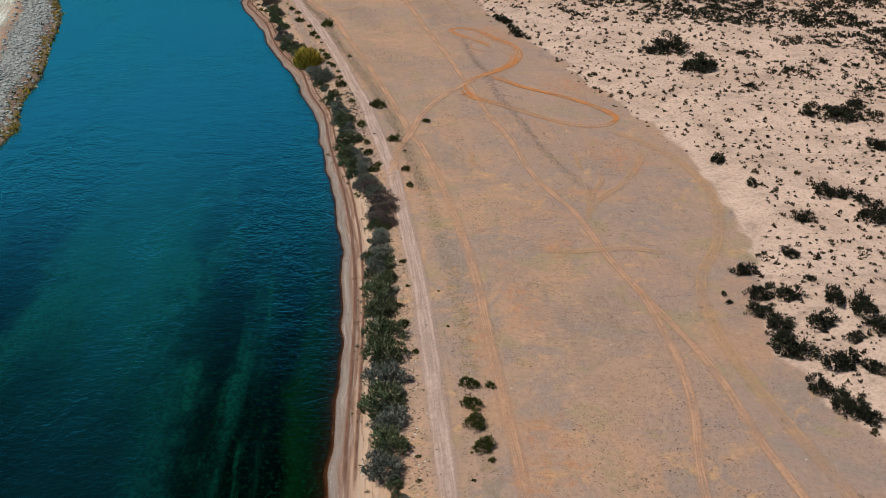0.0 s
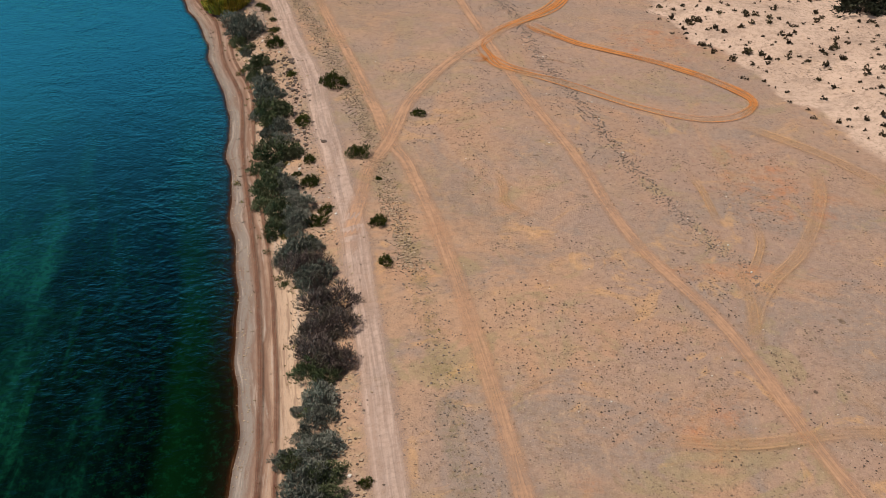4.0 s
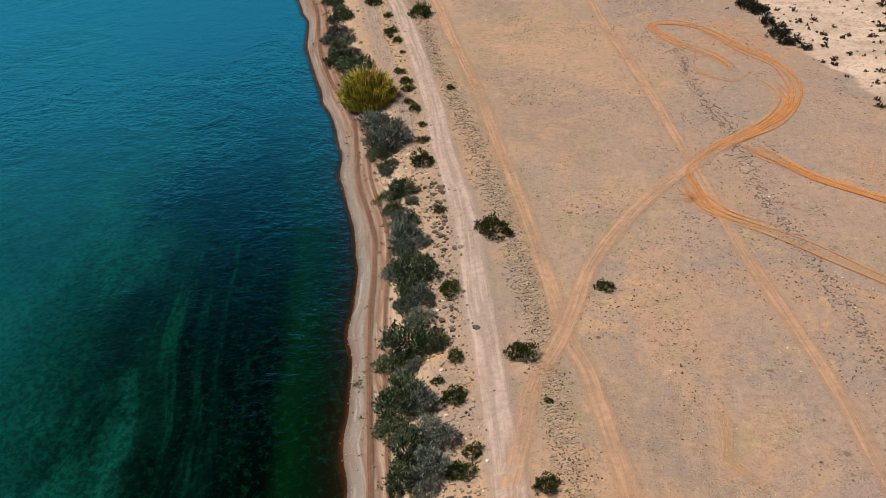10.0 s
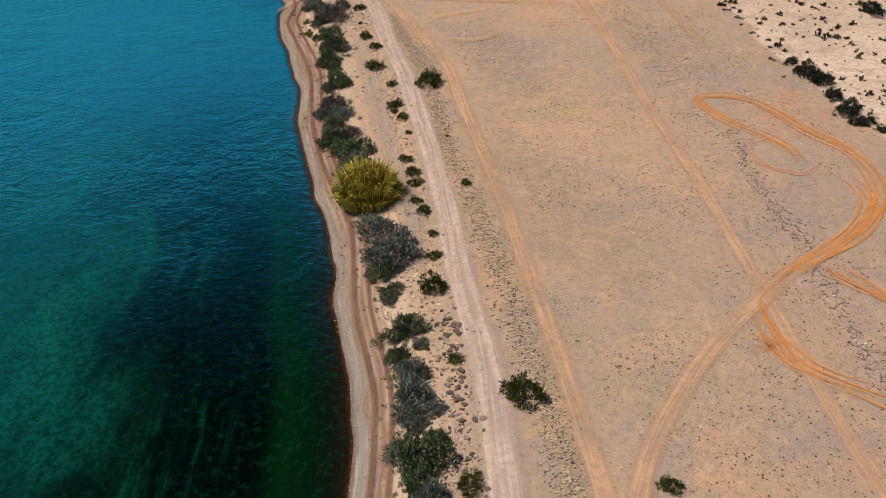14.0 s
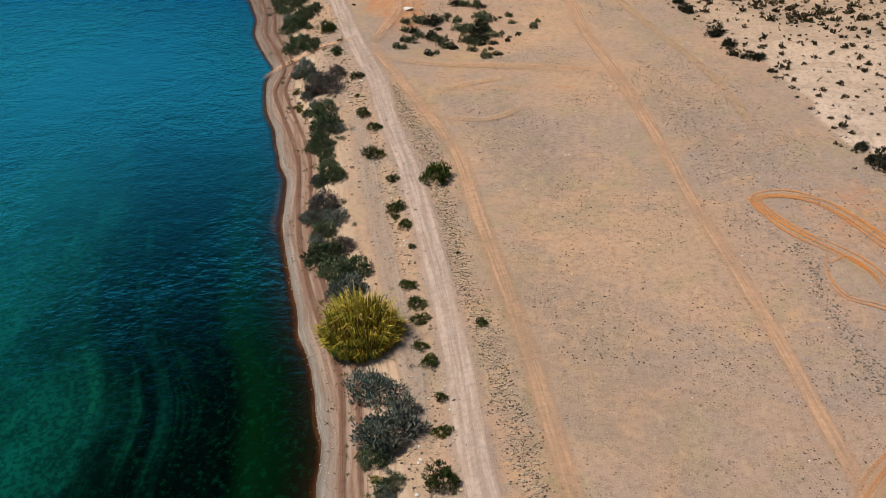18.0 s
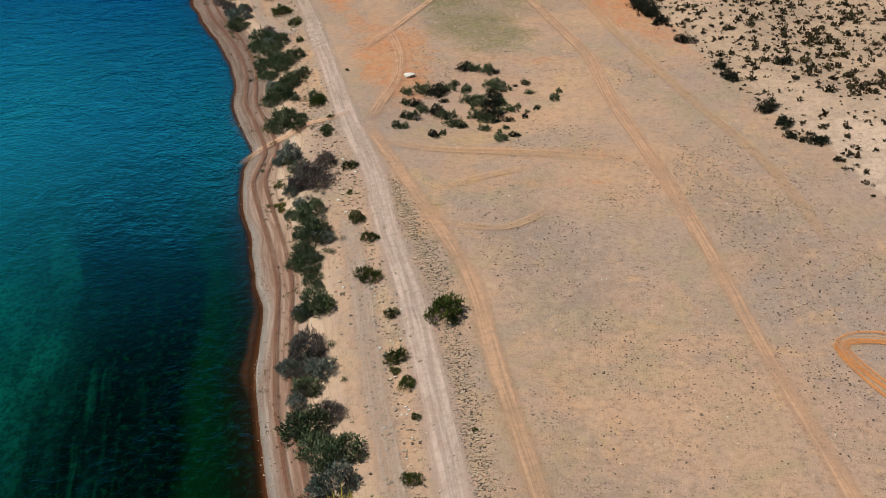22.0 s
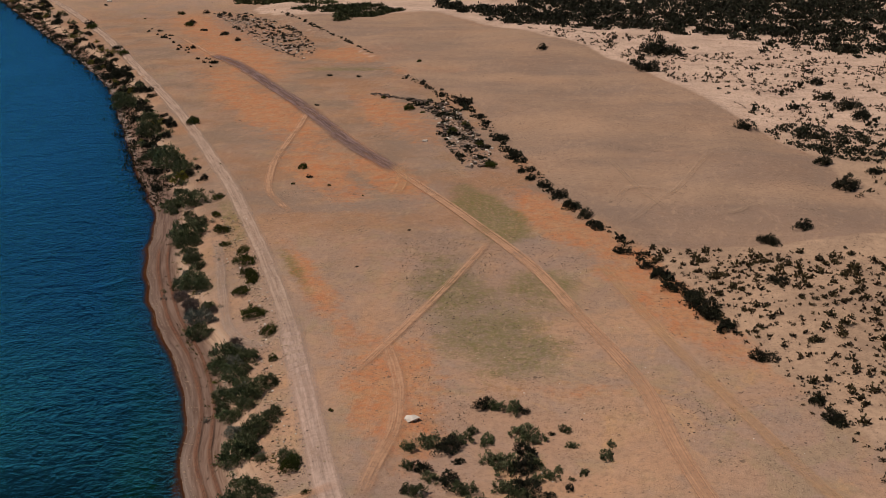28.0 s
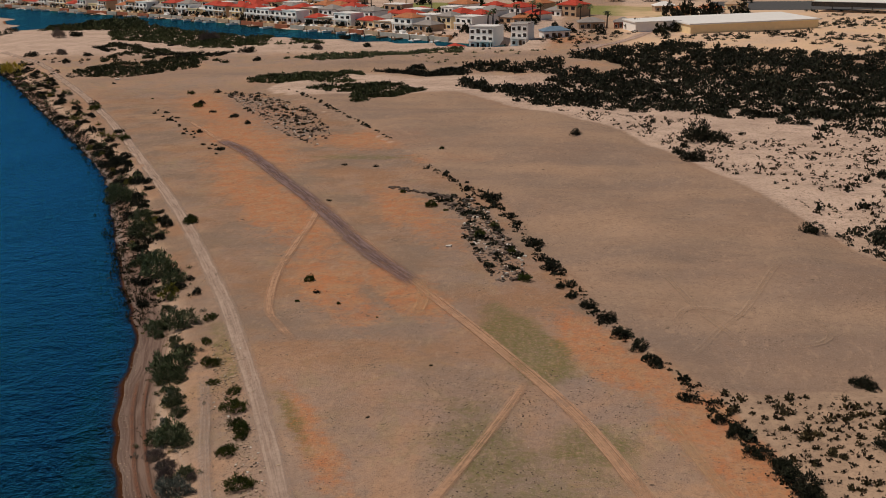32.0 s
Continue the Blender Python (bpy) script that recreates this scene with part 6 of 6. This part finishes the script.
for k, (x, y, r) in enumerate([(-49, 271, 0.8), (-41, 302, 0.9), (-39, 299, 0.45), (-34, 288, 0.95), (-33, 293, 0.9), (-30, 282, 0.75), (-27, 272, 1.1), (-46, 308, 0.6), (-48, 264, 0.4), (-44, 264, 0.4), (-40, 261, 0.35), (-33, 250, 0.18), (-47, 267, 0.35), (-55, 303, 0.35), (-58, 324, 0.4), (-53, 323, 0.4), (-36, 240, 0.16), (-101, 379, 1.0), (-124, 380, 0.9), (-120, 375, 1.0), (-105, 350, 0.9), (-114, 387, 0.6), (-108, 393, 1.0), (-133, 409, 0.5), (-103, 395, 0.8), (-95, 370, 0.6), (-89, 365, 0.9), (-84, 358, 0.7)]):
    if min(math.hypot(x - e[0], y - e[1]) for e in CREOSOTES) < 2.5:
        continue
    plant("creosote_bush", dark_shrub[k % 6], x, y, r * 0.95, "dark rounded creosote bush on bare tan soil", "bush", "bushes round the rubble mounds")
for k, (x, y, r) in enumerate([(-144, 502, 3.0), (-101, 502, 1.8), (-121, 469, 1.9), (-102, 474, 1.6), (-89, 480, 1.5), (-112, 450, 1.2), (-202, 517, 2.4), (-198, 521, 2.2), (-183, 464, 1.8), (-176, 468, 1.6), (-165, 449, 1.4), (-166, 464, 1.2)]):
    plant("mesquite_shrub", (dark_shrub[k % 6] if k % 3 else tamarisk[3][k % 4]), x, y, r, "dark brownish mesquite bush near the channel", "shrub", "bushes near the channel")
OPPOSITE = [(x - 1.0, y) for x, y in FAR_BANK[2:12]]
stuff_shrubs("opposite_bank_grass", along(OPPOSITE, 1500, 0.6, 0.25, 0.7, 144), REED_LEAF, 18, "golden dry grass at the opposite waterline", "grass", 145, 0.6, 0.15, 0.9)
stuff_shrubs("opposite_bank_grass", along(OPPOSITE, 110, 0.9, 0.3, 0.9, 146), DARK_LEAF, 24, "dark bushes on the opposite bank", "grass", 147, 0.5, 0.2, 0.9)
RIP = [(x - 4.2, y) for x, y in FAR_BANK[2:12]]
ribbon("path", [(x - 4.6, y) for x, y in FAR_BANK[1:13]], 6.5, track_material("grey_riprap_bed", (0.34, 0.36, 0.345), (0.25, 0.265, 0.255), (0.42, 0.44, 0.42), 1.0, 0.4, 1.0, 0.9), "grey rubble bed of the opposite bank", "embankment")
stuff_stones("riprap", along(RIP, 7000, 1.4, 0.12, 0.40, 148, 1.5), RIPRAP, "pale grey riprap rock on the opposite bank", 149)
ribbon("path", [(x - 10.5, y) for x, y in FAR_BANK[1:13]], 7.0, track_material("pale_levee_gravel", (0.66, 0.72, 0.62), (0.58, 0.63, 0.54), (0.74, 0.78, 0.70), 1.0, 0.4, 1.0), "pale greenish gravel levee road on the opposite bank", "road")
# a few single stones and scraps
for k, (x, y, r, tone) in enumerate(((-26.9, 213.6, 0.6, STONE_WHITE), (-25.2, 205.9, 0.22, STONE_WHITE), (-36.5, 283.2, 0.5, STONE_WHITE), (-135, 415.5, 0.9, STONE_WHITE))):
    bv, bf = stone_bases[k]
    ob = tagged(new("boulder", mesh_from("boulder", (bv * [r, r * 0.8, r * 0.55]).tolist(), bf.tolist(), tone)), "pale weathered boulder lying on tan soil", "boulder")
    ob.location = (x, y, ground_z(x, y) + r * 0.15)

BANK_FAR = [(u + 1.6, y) for u, y in zip(np.interp(np.arange(262, 450, 6), shore_y, shore_x), np.arange(262, 450, 6))]
stuff_shrubs("bank_weeds", along(BANK_FAR, 2000, 1.5, 0.2, 0.8, 150), OLIVE_LEAF, 16, "olive and yellowish weeds on the far bank", "weeds", 151, 0.5, 0.2, 0.8)
stuff_shrubs("bank_weeds", along(BANK_FAR, 1300, 1.7, 0.25, 0.9, 152), DARK_LEAF, 18, "dark scrub on the far bank", "weeds", 153, 0.5, 0.2, 0.8)

# ---------------------------------------------------------------- waterfront town
WHITE_WALL = plain_material("white_stucco", (0.93, 0.92, 0.90), 0.8, 0.05)
CREAM_WALL = plain_material("cream_stucco", (0.90, 0.72, 0.44), 0.85, 0.08)
TAN_WALL = plain_material("tan_stucco", (0.52, 0.36, 0.24), 0.85, 0.15)
BRICK_WALL = plain_material("red_brown_wall", (0.38, 0.12, 0.06), 0.85, 0.2)
RED_ROOF = plain_material("red_clay_tiles", (0.55, 0.06, 0.03), 0.8, 0.3)
ORANGE_ROOF = plain_material("orange_clay_tiles", (0.52, 0.19, 0.08), 0.8, 0.3)
WHITE_ROOF = plain_material("white_roof", (0.88, 0.87, 0.84), 0.7, 0.08)
GREY_ROOF = plain_material("grey_roof", (0.32, 0.29, 0.27), 0.8, 0.2)
BLUE_ROOF = plain_material("blue_grey_roof", (0.16, 0.26, 0.36), 0.6, 0.2)
DARK_PANE = plain_material("dark_window_glass", (0.015, 0.018, 0.022), 0.15, 0.2, spec=0.6)
WOOD = plain_material("brown_wood", (0.20, 0.11, 0.06), 0.8)
CONCRETE = plain_material("pale_concrete", (0.46, 0.42, 0.37), 0.9, 0.2)
TERRACE = plain_material("terracotta_terrace", (0.46, 0.25, 0.13), 0.9, 0.3)
ASPHALT = plain_material("grey_asphalt", (0.10, 0.10, 0.10), 0.9)
HULL = plain_material("white_boat_hull", (0.80, 0.80, 0.80), 0.3, 0.1)


def box_mesh(name, w, d, h, mat, x=0.0, y=0.0, z=0.0, bevel=0.0):
    bm = bmesh.new()
    bmesh.ops.create_cube(bm, size=1)
    for v in bm.verts:
        v.co = Vector((v.co.x * w + x, v.co.y * d + y, (v.co.z + 0.5) * h + z))
    if bevel:
        bmesh.ops.bevel(bm, geom=bm.edges[:], offset=bevel, segments=1, affect="EDGES")
    me = bpy.data.meshes.new(name)
    bm.to_mesh(me)
    bm.free()
    me.materials.append(mat)
    return me


def roof_mesh(w, d, rise, mat, z, hip=True, over=0.45):
    a, b = w / 2 + over, d / 2 + over
    k = max(a - b, 0.3) if hip else a
    v = [(-a, -b, z), (a, -b, z), (a, b, z), (-a, b, z), (-k, 0, z + rise), (k, 0, z + rise),
         (-a, -b, z - 0.18), (a, -b, z - 0.18), (a, b, z - 0.18), (-a, b, z - 0.18)]
    f = [(0, 1, 5, 4), (1, 2, 5), (2, 3, 4, 5), (3, 0, 4), (6, 7, 1, 0), (7, 8, 2, 1), (8, 9, 3, 2), (9, 6, 0, 3), (9, 8, 7, 6)]
    return mesh_from("roof", v, f, mat)


STOREY = 2.0


def house(name, label, x, y, turn, w, d, storeys, wall, roof, flat=False, bays=4, balcony=True, chimney=False, plain=False):
    """A stucco house: its water side faces -y before the turn."""
    root = tagged(new(name), label, "house", "waterfront houses")
    root.matrix_basis = pose(x, y, ground_z(x, y) - 0.3, 0, 0, turn)
    h = STOREY * storeys + 0.4
    part("wall", box_mesh("house_wall", w, d, h, wall), root)
    if flat:
        r = part("roof", box_mesh("house_roof", w + 0.3, d + 0.3, 0.2, roof, z=h), root)
        if not plain:
            part("parapet", box_mesh("house_parapet", w + 0.4, 0.2, 0.3, wall, y=-d / 2 - 0.12, z=h + 0.1), r)
    else:
        r = part("roof", roof_mesh(w, d, 0.17 * d + 0.3, roof, h, over=0.3), root)
    if chimney:
        part("chimney", box_mesh("chimney", 0.45, 0.45, 1.1, wall, w * 0.3, d * 0.2, h + 0.2), r)
    step = w / bays
    for s in range(storeys):
        for b in range(bays):
            wx = -w / 2 + step * (b + 0.5)
            tall = 1.15 if (b + s) % 2 else 0.85
            if plain:
                part("window", box_mesh("window_pane", step * 0.52, 0.08, tall, DARK_PANE, wx, -d / 2 - 0.03, s * STOREY + 0.7), root)
                continue
            win = part("window", box_mesh("window_frame", step * 0.66, 0.08, tall + 0.16, WHITE_WALL, wx, -d / 2 - 0.03, s * STOREY + 0.55), root)
            part("pane", box_mesh("window_pane", step * 0.56, 0.05, tall, DARK_PANE, wx, -d / 2 - 0.08, s * STOREY + 0.63), win)
    if balcony and storeys > 1 and not plain:
        bal = part("balcony", box_mesh("balcony_slab", w * 0.96, 1.1, 0.15, wall, 0, -d / 2 - 0.56, STOREY + 0.25), root)
        for b in range(3):
            part("post", box_mesh("balcony_post", 0.2, 0.2, STOREY + 0.5, WHITE_WALL, -w * 0.44 + w * 0.44 * b, -d / 2 - 0.98, -0.25), bal)
        part("railing", box_mesh("balcony_railing", w * 0.96, 0.06, 0.45, WHITE_WALL, 0, -d / 2 - 1.06, STOREY + 0.4), bal)
    if not plain:
        part("door", box_mesh("house_door", 0.75, 0.08, 1.45, WOOD, w * 0.08, -d / 2 - 0.14, 0.3), root)
    return root


town = random.Random(12)
TONES = [(WHITE_WALL, "white"), (CREAM_WALL, "cream"), (TAN_WALL, "tan"), (WHITE_WALL, "white"), (WHITE_WALL, "white")]
ROOFS = [(RED_ROOF, "red tile"), (RED_ROOF, "red tile"), (ORANGE_ROOF, "orange tile"), (WHITE_ROOF, "flat white"), (GREY_ROOF, "grey"), (WHITE_ROOF, "flat white")]
ROW = curve_points([(-330, 701), (-297, 678), (-260, 652), (-218, 624), (-173, 593), (-137, 563), (-110, 545), (-81, 520), (-65, 509)], 1.0)
count = 0
for back, depth, gap in ((4.0, 6.5, 9.0), (15.0, 6.5, 9.8), (27.0, 6.8, 10.5), (40.0, 7.0, 11.0), (54.0, 7.0, 11.5), (70.0, 7.0, 12.0)):
    s = 0.0
    while s < len(ROW) - 12:
        i = int(s)
        t = ROW[min(i + 3, len(ROW) - 1)] - ROW[max(i - 3, 0)]
        t /= np.linalg.norm(t)
        nrm = np.array([-t[1], t[0]])
        if nrm[1] < 0:
            nrm = -nrm
        p = ROW[i] + nrm * (back + town.uniform(-1.0, 1.5))
        turn = math.degrees(math.atan2(t[1], t[0])) + town.uniform(-4, 4)
        wall, wn = town.choice(TONES)
        roof, rn = town.choice(ROOFS)
        st = 2 if town.random() < 0.7 else 1
        if not (back > 30 and -125 < p[0] < 0 and p[1] > 590):
            house("house", f"{wn} stucco {'two-storey' if st == 2 else 'single-storey'} house with {rn} roof", p[0], p[1], turn, town.uniform(6.4, 9.6), depth * town.uniform(0.85, 1.1), st, wall, roof,
                  "flat" in rn, 3, back < 10 or town.random() < 0.4, town.random() < 0.25, back > 20)
            count += 1
        s += gap * town.uniform(0.92, 1.15)
# single houses at the head of the channel
house("house", "tall white three-storey house with arched front", -57, 499, -22, 8, 6.5, 3, WHITE_WALL, WHITE_ROOF, True, 4, True)
house("house", "white house with red tile roof at the waterline", -66, 495, -22, 5, 5, 1, WHITE_WALL, RED_ROOF)
house("house", "white and dark grey three-storey house with balconies", -46, 496, -15, 5, 6, 3, WHITE_WALL, GREY_ROOF, True, 3, True)
house("house", "low house with blue-grey roof above orange bank", -37, 501, 20, 8, 5, 1, WHITE_WALL, BLUE_ROOF)
house("house", "tan house with pitched grey roof", -27, 527, 8, 8, 6, 1, TAN_WALL, GREY_ROOF)
house("house", "red-brown house with dark garage door", -17, 527, 0, 5.5, 5.5, 1, BRICK_WALL, GREY_ROOF)
house("house", "white house with pale pitched roof", -9.5, 527, 0, 7, 6, 1, WHITE_WALL, TAN_WALL)
for x, y in ((4, 572), (14, 576), (-2, 590), (24, 592), (-50, 548), (-66, 552), (-84, 560)):
    house("house", "tan stucco house with pale tile roof", x, y, town.uniform(-15, 15), 7.5, 6, 1, town.choice([TAN_WALL, WHITE_WALL, CREAM_WALL]), town.choice([ORANGE_ROOF, WHITE_ROOF, TAN_WALL]))

# terraces, retaining walls and docks at the water
for k in range(0, len(ROW) - 8, 8):
    p, t = ROW[k + 4], ROW[min(k + 7, len(ROW) - 1)] - ROW[k + 1]
    turn = math.degrees(math.atan2(t[1], t[0]))
    terrace = tagged(new("terrace"), "terraced garden with retaining wall above the channel", "terrace", "terraces at the water")
    terrace.matrix_basis = pose(p[0], p[1], WATER_Z, 0, 0, turn)
    tone = town.choice([TERRACE, CREAM_WALL, WHITE_WALL, TERRACE, TAN_WALL])
    part("retaining_wall", box_mesh("terrace_wall", 7.6, 0.5, 1.5, town.choice([CONCRETE, TAN_WALL, BRICK_WALL, CONCRETE]), 0, -3.6, 0), terrace)
    for side in (-2.4, 2.2):
        part("stair", box_mesh("terrace_stair", town.uniform(1.0, 2.0), town.uniform(1.2, 2.4), town.uniform(1.7, 2.3), town.choice([WHITE_WALL, TERRACE, TAN_WALL, CREAM_WALL]), side, -1.4, 0), terrace)
    part("deck", box_mesh("terrace_deck", 7.6, 6.4, 1.2, tone, 0, -0.1, 0.2), terrace)
    if town.random() < 0.75:
        dock = tagged(new("boat_dock"), "small pale floating boat dock on the channel", "dock", "docks at the water")
        dock.matrix_basis = pose(p[0], p[1], WATER_Z, 0, 0, turn)
        part("deck", box_mesh("dock_deck", town.uniform(1.2, 2.6), 3.6, 0.3, WHITE_ROOF if town.random() < 0.6 else WOOD, 0, -5.6, 0.05), dock)
        for sx in (-1, 1):
            part("post", box_mesh("dock_post", 0.25, 0.25, 1.6, WOOD, sx * 0.8, -7.2, -0.6), dock)
    if town.random() < 0.35:
        boat = tagged(new("motor_boat"), "white motor boat moored at a dock", "boat", "boats at the docks")
        boat.matrix_basis = pose(p[0], p[1], WATER_Z, 0, 0, turn)
        bm = bmesh.new()
        bmesh.ops.create_cube(bm, size=1)
        for v in bm.verts:
            taper = 0.35 if v.co.y < 0 else 1.0
            v.co = Vector((v.co.x * 1.4 * taper * (1.0 if v.co.z > 0 else 0.7) + 2.6, v.co.y * 4.0 - 6.2, v.co.z * 0.7 + 0.3))
        me = bpy.data.meshes.new("boat_hull")
        bm.to_mesh(me)
        bm.free()
        me.materials.append(HULL)
        part("hull", me, boat)
        part("windscreen", box_mesh("boat_windscreen", 0.9, 0.1, 0.4, DARK_PANE, 2.6, -6.0, 0.6), boat)

# long store building and car shelter
store = tagged(new("store_building"), "long low cream building with white roof", "building")
store.matrix_basis = pose(17.5, 523, ground_z(17.5, 523) - 0.3, 0, 0, 18)
part("wall", box_mesh("store_wall", 40, 26, 3.0, CREAM_WALL), store)
part("roof", box_mesh("store_roof", 40.8, 26.8, 0.4, WHITE_ROOF, z=3.0), store)
part("annex", box_mesh("store_annex", 14, 12, 3.2, WHITE_WALL, -26, 4, 0), store)
part("annex_roof", box_mesh("store_annex_roof", 14.6, 12.6, 0.35, WHITE_ROOF, -26, 4, 3.2), store)
shed = tagged(new("car_shelter"), "long car shelter with white roof and black fascia", "shelter")
shed.matrix_basis = pose(78, 566, ground_z(78, 566), 0, 0, -30)
part("roof", box_mesh("shelter_roof", 62, 12, 0.4, WHITE_ROOF, z=3.4), shed)
part("fascia", box_mesh("shelter_fascia", 62.4, 0.3, 1.6, DARK_PANE, y=-6.1, z=2.0), shed)
for k in range(9):
    part("post", box_mesh("shelter_post", 0.3, 0.3, 3.4, CONCRETE, -28 + 7 * k, 5.4, 0), shed)
yard = tagged(new("parking_lot", box_mesh("parking_lot", 110, 40, 0.12, ASPHALT)), "grey asphalt parking lot", "parking lot", kind="structure")
yard.matrix_basis = pose(70, 602, ground_z(70, 602) - 0.02, 0, 0, -8)


# ---------------------------------------------------------------- town trees
def palm(x, y, h):
    g = np.random.RandomState(int(abs(x) * 7 + y))
    root = tagged(new("palm_tree"), "tall fan palm with slim trunk beside houses", "palm tree", "palms in the town")
    root.matrix_basis = pose(x, y, ground_z(x, y) - 0.2)
    v, f = [], []
    for k in range(5):
        z, r = h * k / 4, 0.28 - 0.03 * k
        v += [(math.cos(a) * r + 0.05 * k, math.sin(a) * r, z) for a in np.arange(6) * math.pi / 3]
    for k in range(4):
        f += [(k * 6 + i, k * 6 + (i + 1) % 6, k * 6 + 6 + (i + 1) % 6, k * 6 + 6 + i) for i in range(6)]
    part("trunk", mesh_from("palm_trunk", v, f, BARK), root)
    v, f = [], []
    for k in range(26):
        a, up = g.uniform(0, 6.28), g.uniform(-0.7, 1.0)
        d, s = np.array([math.cos(a), math.sin(a), 0]), np.array([-math.sin(a), math.cos(a), 0]) * 0.32
        b = np.array([0.2, 0, h])
        p1, p2 = b + d * 0.9 + [0, 0, up * 0.8], b + d * 1.7 + [0, 0, up * 0.8 - 0.5]
        i = len(v)
        v += [b - s * 0.2, b + s * 0.2, p1 - s, p1 + s, p2]
        f += [(i, i + 1, i + 3, i + 2), (i + 2, i + 3, i + 4)]
    part("crown", mesh_from("palm_crown", v, f, GREEN_LEAF), root)


for k in range(20):
    i = town.randrange(30, len(ROW))
    palm(ROW[i][0] + town.uniform(4, 30), ROW[i][1] + town.uniform(16, 60), town.uniform(4, 6))
for x, y, h in ((-31, 545, 6), (-28, 548, 5.5), (-22, 525, 5), (-48, 560, 6), (-90, 600, 5.5)):
    palm(x, y, h)
tree_mesh = shrub_variants("garden_tree", DARK_LEAF, 4, 400, 46, 14, 1.5, 0.32, 0.13, stems=6)
garden = [(ROW[i][0] + town.uniform(-1, 30), ROW[i][1] + town.uniform(0, 55), town.uniform(1.0, 2.3)) for i in (town.randrange(10, len(ROW)) for k in range(270))]
garden += [(-61.5, 494, 1.6), (-51, 494, 1.4), (-24, 508, 1.6), (-33, 512, 1.8), (4, 556, 4), (12, 560, 4), (-1, 566, 3), (22, 556, 3.2), (-6, 500, 2.6), (-2, 512, 2.2), (-14, 520, 2.0),
           (-75, 625, 3), (-60, 640, 3), (-36, 628, 3.4), (-20, 640, 4), (-5, 636, 4), (8, 640, 5), (-100, 640, 3), (20, 650, 5), (40, 640, 4), (30, 620, 3), (-40, 600, 2.5)]
for k in range(90):
    i = town.randrange(0, len(ROW) - 4)
    garden.append((ROW[i][0] + town.uniform(-1.5, 1.5), ROW[i][1] + town.uniform(-3.2, 0.5), town.uniform(0.6, 1.3)))
for k, (x, y, r) in enumerate(garden):
    plant("garden_tree", tree_mesh[k % 4], x, y, r, "dark leafy garden tree among the houses", "tree", "trees in the town", squash=1.0)
